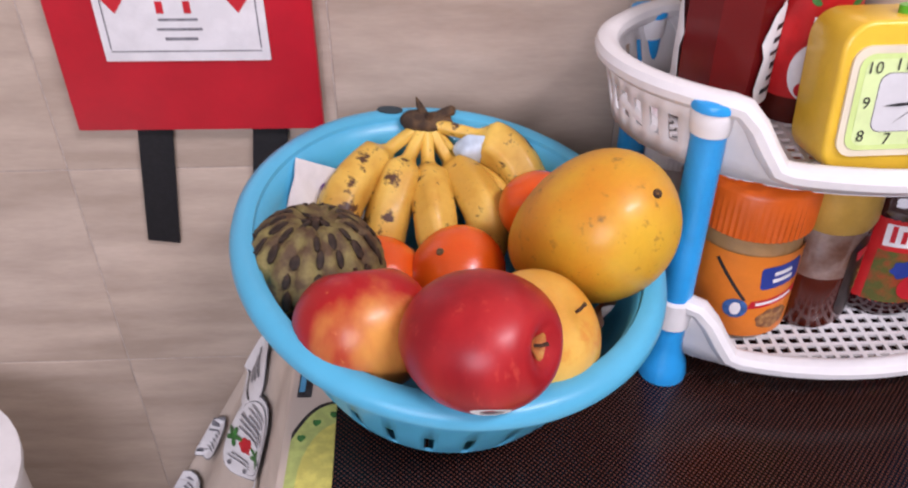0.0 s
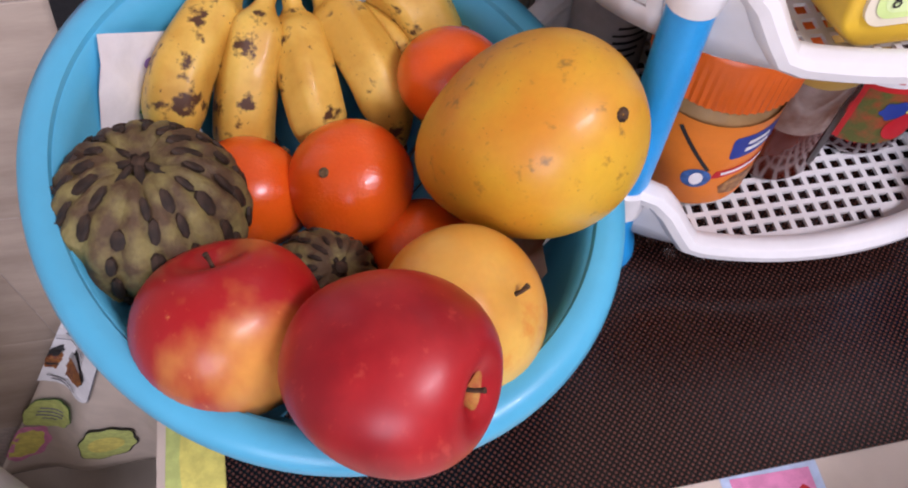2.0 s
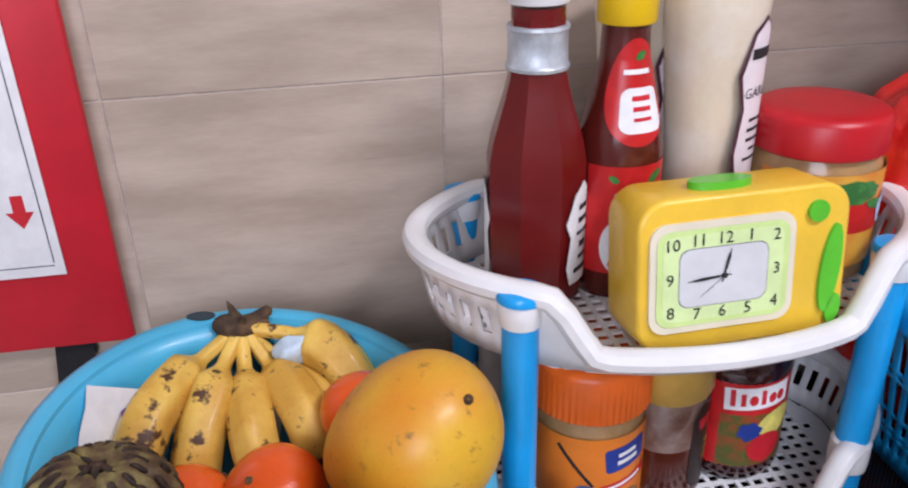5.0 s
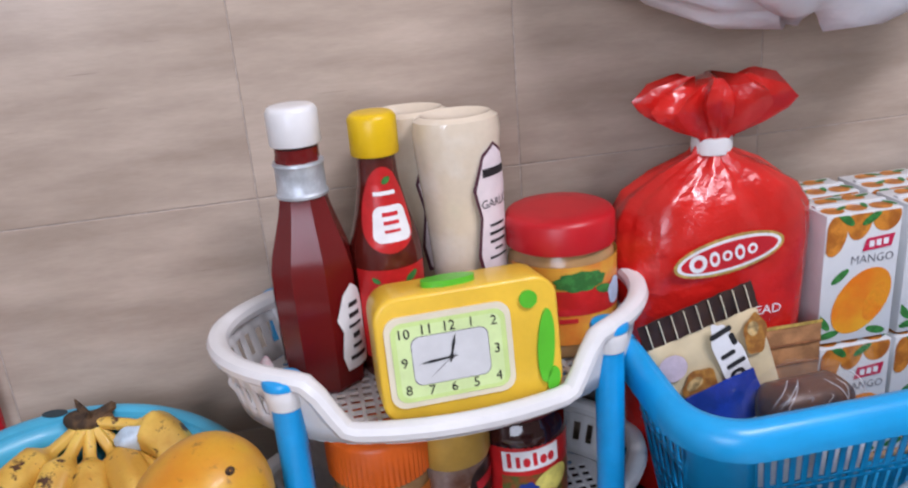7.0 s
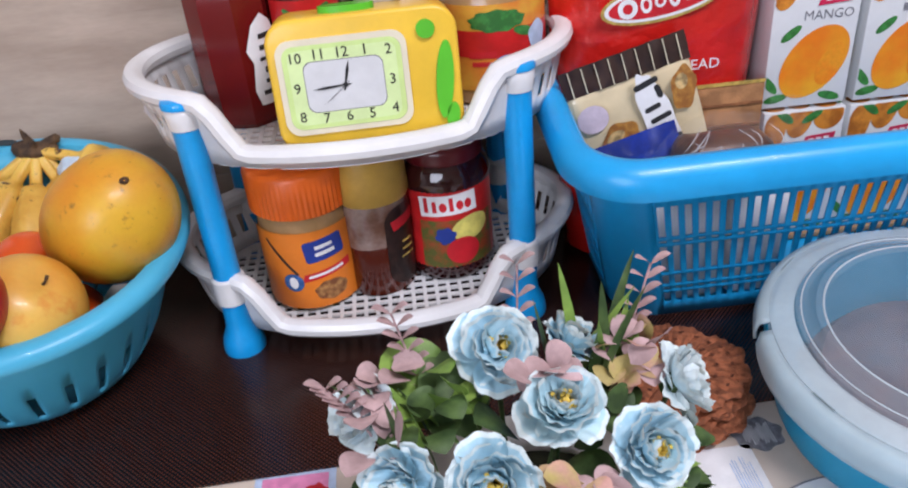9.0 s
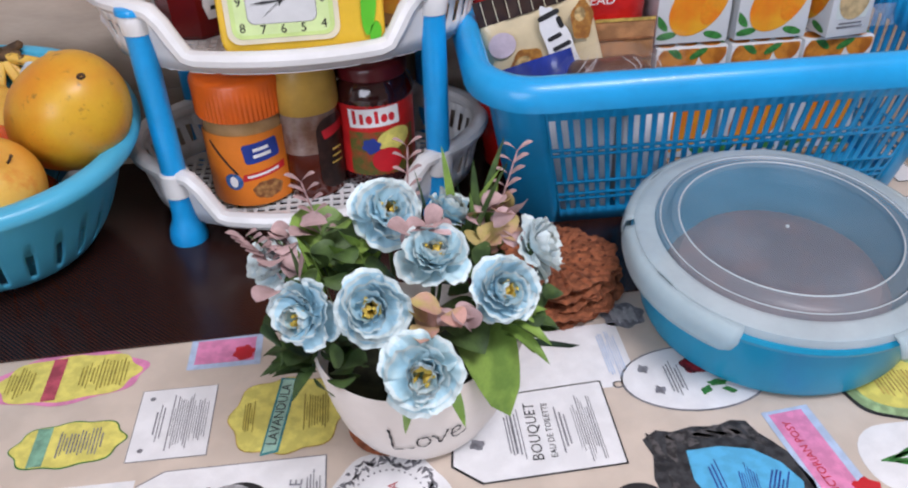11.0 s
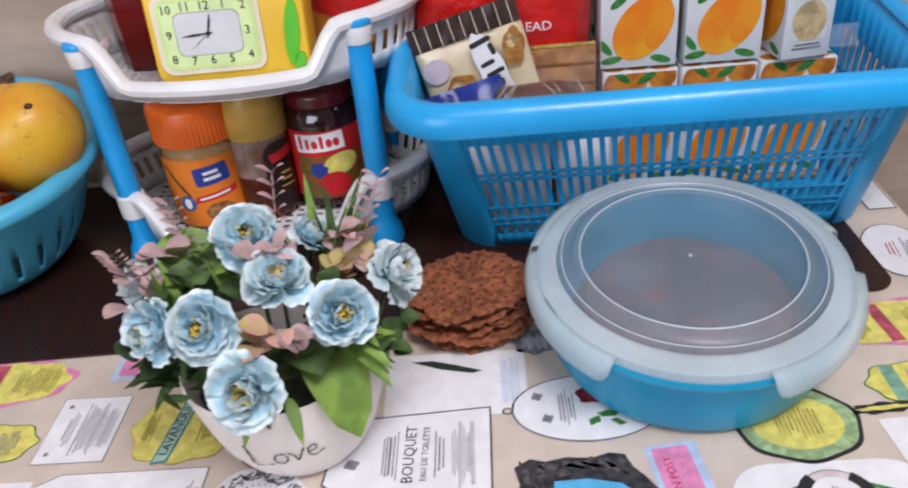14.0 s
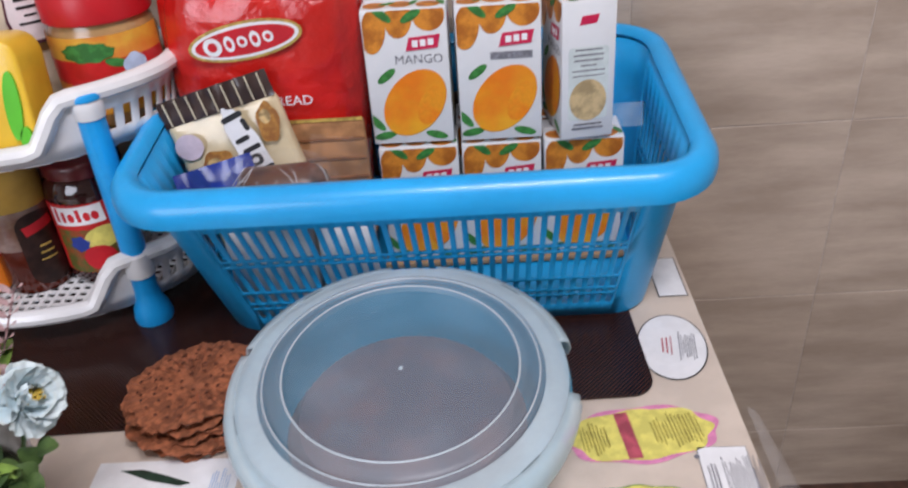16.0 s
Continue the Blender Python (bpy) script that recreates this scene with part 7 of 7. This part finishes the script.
printed(0.524, -0.258, 0, [(flat(scroll(0.084, 0.070, n=90, rough=0.025)), INK), (flat(scroll(0.078, 0.064, n=90, rough=0.02)), M("mint_edge", (0.42, 0.60, 0.30), 0.6, 0.2, 150, 0)), (flat(ellipse(0.060, 0.048)), YELLOW_INK), (rb(0.03, 0.03, 4, 3), GOLD_INK)])
printed(0.585, -0.249, 4, [(flat(ellipse(0.050, 0.010, 0, 0, 40, 0.16, 9)), INK), (flat(ellipse(0.036, 0.004, 0, 0, 30, 0.2, 7)), YELLOW_INK)], name="printed_ornament")
def arc_band(r0, r1, a0, a1, n=14, ax=1.0):
    ang = [radians(a0 + (a1 - a0) * k / n) for k in range(n + 1)]
    return flat([(ax * r1 * math.cos(a), r1 * math.sin(a)) for a in ang] + [(ax * r0 * math.cos(a), r0 * math.sin(a)) for a in reversed(ang)])


spray = [flat(ellipse(0.026, 0.0034, sd * (0.030 + 0.004 * (k % 3)), -0.004 + 0.0035 * k, 12, 0.1, 3, sd * (12 - 12 * k))) for sd in (-1, 1) for k in range(4)]
printed(0.528, -0.322, 0, [(flat(round_rect(0.124, 0.060, 0.028)), PAPER), (join(*spray), GREEN_INK), (flat(ellipse(0.046, 0.046)), GREY_INK), (flat(ellipse(0.0440, 0.0440)), M("blush_print", (0.72, 0.62, 0.60), 0.6, 0.1, 100, 0)), (flat(ellipse(0.034, 0.034)), PAPER), (join(arc_band(0.0165, 0.0240, 125, 235), arc_band(0.0165, 0.0240, -55, 55)), INK), (rb(0.02, 0.018, 3, 4), GREY_INK)])
printed(0.296, -0.200, 0, [(flat(rect(0.104, 0.068)), PAPER), (flat([(-0.035, 0.026), (-0.012, 0.016), (0.012, 0.010), (0.020, 0.012), (0.000, 0.020), (-0.018, 0.026)]), M("dark_green_ink", (0.02, 0.05, 0.03), 0.6, 0.2, 90, 0)), (rb(0.05, 0.014, 3, 5, 0.040), PALEBLUE_INK)])
printed(0.050, -0.156, 0, [(flat(rect(0.054, 0.036)), PALEBLUE_INK), (flat(rect(0.044, 0.026)), PINK_INK), (flat(ellipse(0.016, 0.016, 0.014, -0.004, 18, 0.15, 6)), RED_INK)])
printed(0.357, -0.158, 0, [(flat(scroll(0.034, 0.030, n=50, rough=0.08)), GREY_INK), (rb(0.02, 0.02, 5, 4), PAPER)])
yellow_pink(0.632, -0.160, 6)
yellow_small(0.620, -0.226, 0)
white_card(0.682, -0.208, -2, 0.034, 0.066, 5)
printed(0.614, -0.296, 4, [(flat(rect(0.070, 0.078)), PAPER), (join(rb(0.05, 0.010, 1, 3, 0.016), rb(0.045, 0.014, 3, 4, -0.006), flat(ellipse(0.008, 0.010, -0.022, -0.01))), GREY_INK)])
printed(0.678, -0.290, 0, [(flat(round_rect(0.050, 0.080, 0.018)), GREY_INK), (flat(round_rect(0.0480, 0.078, 0.017)), PAPER), (join(flat(ellipse(0.010, 0.010, -0.008, 0.018, 10, 0.3, 4)), flat(ellipse(0.010, 0.010, 0.0, -0.008, 10, 0.3, 4)), rb(0.04, 0.012, 3, 5, 0.014)), GREY_INK)])
printed(0.674, -0.066, -8, [(flat(ellipse(0.056, 0.082)), INK), (flat(ellipse(0.0535, 0.0795)), PAPER), (rb(0.03, 0.010, 1, 3, -0.004), M("rose_ink", (0.5, 0.12, 0.14))), (rb(0.04, 0.014, 3, 6, 0.012), GREY_INK)])
printed(0.690, 0.030, 0, [(flat(rect(0.026, 0.060)), INK), (flat(rect(0.024, 0.058)), PAPER)])


def edge_cut(pts, x):
    """Keeps an outline on the table top, left of nothing but the edge."""
    return [(max(px, TX0 + 0.003 - x), py) for px, py in pts]


lx = -0.226
dots = [flat(edge_cut(ellipse(0.006, 0.006, 0.034 * math.cos(q), 0.058 * math.sin(q), 8, 0.2, 3), lx)) for q in [0.35 * k for k in range(18)] if 0.034 * math.cos(q) > -0.030]
printed(lx, -0.086, 0, [(flat(edge_cut(scroll(0.084, 0.142, n=80, rough=0.015), lx)), INK), (flat(edge_cut(scroll(0.078, 0.136, n=80, rough=0.015), lx)), M("lime_print", (0.58, 0.66, 0.20), 0.6, 0.1, 120, 0)), (join(*dots), GREEN_INK), (flat(edge_cut(ellipse(0.052, 0.100), lx)), YELLOW_INK), (rb(0.05, 0.012, 2, 6, 0.004), GREEN_INK)])
printed(-0.2445, 0.062, 0, [(flat(rect(0.026, 0.05)), PAPER), (rb(0.04, 0.013, 3, 6), BLUE_INK)])
printed(-0.2545, 0.010, 0, [(flat(rect(0.010, 0.044)), DRAPE), (flat(rect(0.004, 0.034, -0.002)), SKY_INK)])


def side_print(u, v, layers):
    """An upright label on the falling left end."""
    lu = (hang(u + 0.02, v) - hang(u - 0.02, v)).length / 0.04
    lv = (hang(u, v + 0.02) - hang(u, v - 0.02)).length / 0.04
    first = None
    for k, (bm, mt) in enumerate(layers):
        bmesh.ops.triangulate(bm, faces=bm.faces[:])
        for q in range(2):
            bmesh.ops.subdivide_edges(bm, edges=[e for e in bm.edges if e.calc_length() > 0.010], cuts=1)
            bmesh.ops.triangulate(bm, faces=bm.faces[:])
        for w in bm.verts:
            w.co = hang(min(0.995, u - w.co.x / lu), max(0.01, v - w.co.y / lv), 0.0060 + 0.0006 * k)
        first = part("printed_label" if first is None else "print", bm, mt, cloth if first is None else first, smooth=0)


def leafy(x, y, r):
    return join(*[flat(ellipse(r, r * 0.45, x + 0.5 * r * math.cos(a), y + 0.5 * r * math.sin(a), 10, tilt=math.degrees(a))) for a in (0.4, 1.6, 2.8, 4.0, 5.2)])


def lines(w, h, rows, seed, x=0, y=0):
    return shift(bars(w, h, rows, 0.46, seed), x, y)


LIME = M("lime_print", (0.58, 0.66, 0.20), 0.6, 0.1, 120, 0)
side_print(0.671, 0.250, [(flat(ellipse(0.070, 0.122)), GREY_INK), (flat(ellipse(0.067, 0.119)), PAPER), (flat(ellipse(0.060, 0.108)), GREY_INK), (flat(ellipse(0.0585, 0.1065)), PAPER),
                          (join(flat(ellipse(0.017, 0.022, 0, -0.010, 20, 0.12, 6)), ), RED_INK), (join(leafy(0.018, -0.010, 0.013), leafy(-0.018, -0.010, 0.013)), GREEN_INK),
                          (join(lines(0.044, 0.044, 6, 4, 0, 0.026), lines(0.036, 0.012, 2, 7, 0, -0.032), flat(ellipse(0.005, 0.007, 0.009, -0.044, 8)), flat(ellipse(0.005, 0.007, -0.009, -0.044, 8))), GREY_INK)])
side_print(0.868, 0.190, [(flat(ellipse(0.080, 0.080, 0, 0.012)), GREY_INK), (flat(ellipse(0.077, 0.077, 0, 0.012)), PAPER), (lines(0.060, 0.010, 1, 5, 0, -0.006), INK), (lines(0.050, 0.026, 3, 6, 0, 0.018), GREY_INK)])
side_print(0.955, 0.345, [(flat(ellipse(0.032, 0.070)), GREY_INK), (flat(ellipse(0.029, 0.066)), PAPER), (lines(0.020, 0.034, 5, 8), GREY_INK)])
side_print(0.885, 0.515, [(flat(round_rect(0.078, 0.140, 0.018)), GREY_INK), (flat(round_rect(0.076, 0.138, 0.017)), PAPER), (flat(ellipse(0.056, 0.066, 0, -0.006)), INK), (flat(ellipse(0.052, 0.056, 0, -0.014, wave=0.05, lobes=9)), BROWN_INK),
                          (flat(ellipse(0.040, 0.016, 0, 0.010)), M("silver_ink", (0.45, 0.45, 0.46), 0.6, 0.2, 200, 0)), (join(lines(0.056, 0.022, 3, 3, 0, 0.046), lines(0.056, 0.014, 2, 9, 0, -0.054)), GREY_INK)])
side_print(0.457, 0.335, [(flat(rect(0.048, 0.076)), PAPER), (join(lines(0.034, 0.010, 1, 5, 0, 0.006), lines(0.026, 0.008, 1, 6, 0, -0.012)), GREY_INK)])
side_print(0.614, 0.810, [(flat(ornate(0.076, 0.140)), INK), (flat(ornate(0.071, 0.132)), LIME), (flat(ellipse(0.044, 0.070)), YELLOW_INK)])
side_print(0.895, 0.720, [(flat(ornate(0.060, 0.084)), GREEN_INK), (flat(ornate(0.058, 0.081)), LIME), (lines(0.036, 0.040, 4, 5), GREY_INK)])
side_print(0.940, 0.850, [(flat(scroll(0.062, 0.120, n=60, rough=0.07)), PINK_INK), (flat(ornate(0.044, 0.090)), YELLOW_INK)])

# clear plastic cover hanging over the right end
cov = thing("plastic_cover", (0, 0, 0), "wrinkled clear plastic sheet hanging over the table edge", "plastic sheet")
bm = bmesh.new()
vs = []
for j in range(41):
    y = -0.14 - 0.30 * j / 40
    row = []
    for k in range(9):
        t = k / 8
        wv = 0.016 * t * math.sin(31 * y + 2 * t) + 0.010 * t * noise.noise(Vector((y * 25, t * 3, 1)))
        row.append(bm.verts.new((TX1 + 0.004 + 0.028 * t + wv, y, 0.0035 - 0.012 * t - 0.07 * t * t)))
    vs.append(row)
for a, b in zip(vs, vs[1:]):
    for i in range(8):
        bm.faces.new((a[i], b[i], b[i + 1], a[i + 1]))
part("sheet", bm, CLEAR, cov, smooth=60)

# ---------- around the table ----------
st = thing("wooden_stool", (1.02, -0.30, -0.75), "dark brown wooden stool beside the table", "stool")
part("seat", box(0.46, 0.50, 0.035, (0, 0, 0.548), 0.006), WOOD, st)
for sx in (-0.19, 0.19):
    for sy in (-0.2, 0.2):
        part("leg", box(0.04, 0.04, 0.535, (sx, sy, 0.2675), 0.004), WOOD, st)
wb = thing("storage_tub", (-0.64, 0.02, -0.75), "white plastic tub standing beside the table", "tub")
part("body", lathe([(0.0, 0.0), (0.10, 0.0), (0.105, 0.005), (0.12, 0.60), (0.126, 0.602), (0.126, 0.61), (0.0, 0.61)], 40), WHITE_PL, wb)

hbag = thing("plastic_bag", (0.425, 0.090, 0.408), "white plastic carrier bag hanging on the wall", "plastic bag")
rings = []
for z, wx, wy in ((0.0, 0.02, 0.01), (0.004, 0.075, 0.03), (0.022, 0.125, 0.05), (0.05, 0.155, 0.062), (0.10, 0.17, 0.07), (0.18, 0.15, 0.065), (0.26, 0.08, 0.05), (0.32, 0.03, 0.03)):
    ring = []
    for i in range(48):
        a = 2 * math.pi * i / 48
        f = 1 + 0.06 * math.sin(5 * a + 9 * z) + 0.05 * noise.noise(Vector((math.cos(a) * 2, math.sin(a) * 2, z * 14)))
        ring.append((wx * 1.10 * math.cos(a) * f, wy * math.sin(a) * f, z + 0.010 * math.sin(2 * a + 0.6) + 0.006 * math.sin(7 * a)))
    rings.append(ring)
part("film", loft(rings), M("white_bag_film", (0.88, 0.89, 0.92), 0.35, 0.05, 14, 0.4, bscale=60, dist=0.004), hbag, smooth=60)
part("hook", tube(spline([(0, 0.095, 0.34), (0, 0.05, 0.335), (0, 0.02, 0.315), (0, 0.0, 0.325)], 5), 0.004, 8), SILVER, hbag)
part("handle_loop", tube(spline([(-0.01, 0, 0.31), (0, 0.01, 0.335), (0.01, 0, 0.31)], 5), 0.005, 8), M("white_bag_film", (0.74, 0.76, 0.80)), hbag)

# ---------- wall tiles ----------
TW, TH, TJ = 0.2285, 0.2175, 0.0009


def tile_mesh():
    bm = box(TW - TJ, 0.006, TH - TJ, (0, 0, 0), 0.0006, 1)
    me = bpy.data.meshes.new("tile")
    bm.to_mesh(me)
    bm.free()
    me.materials.append(TILE)
    return me


tm = tile_mesh()
for i in range(-6, 9):
    for j in range(-3, 5):
        o = new("tile", tm)
        o.parent = wall_n
        o.location = (-0.009 + TW * (i + 0.5), WY + 0.003, 0.2895 + TH * (j - 0.5))
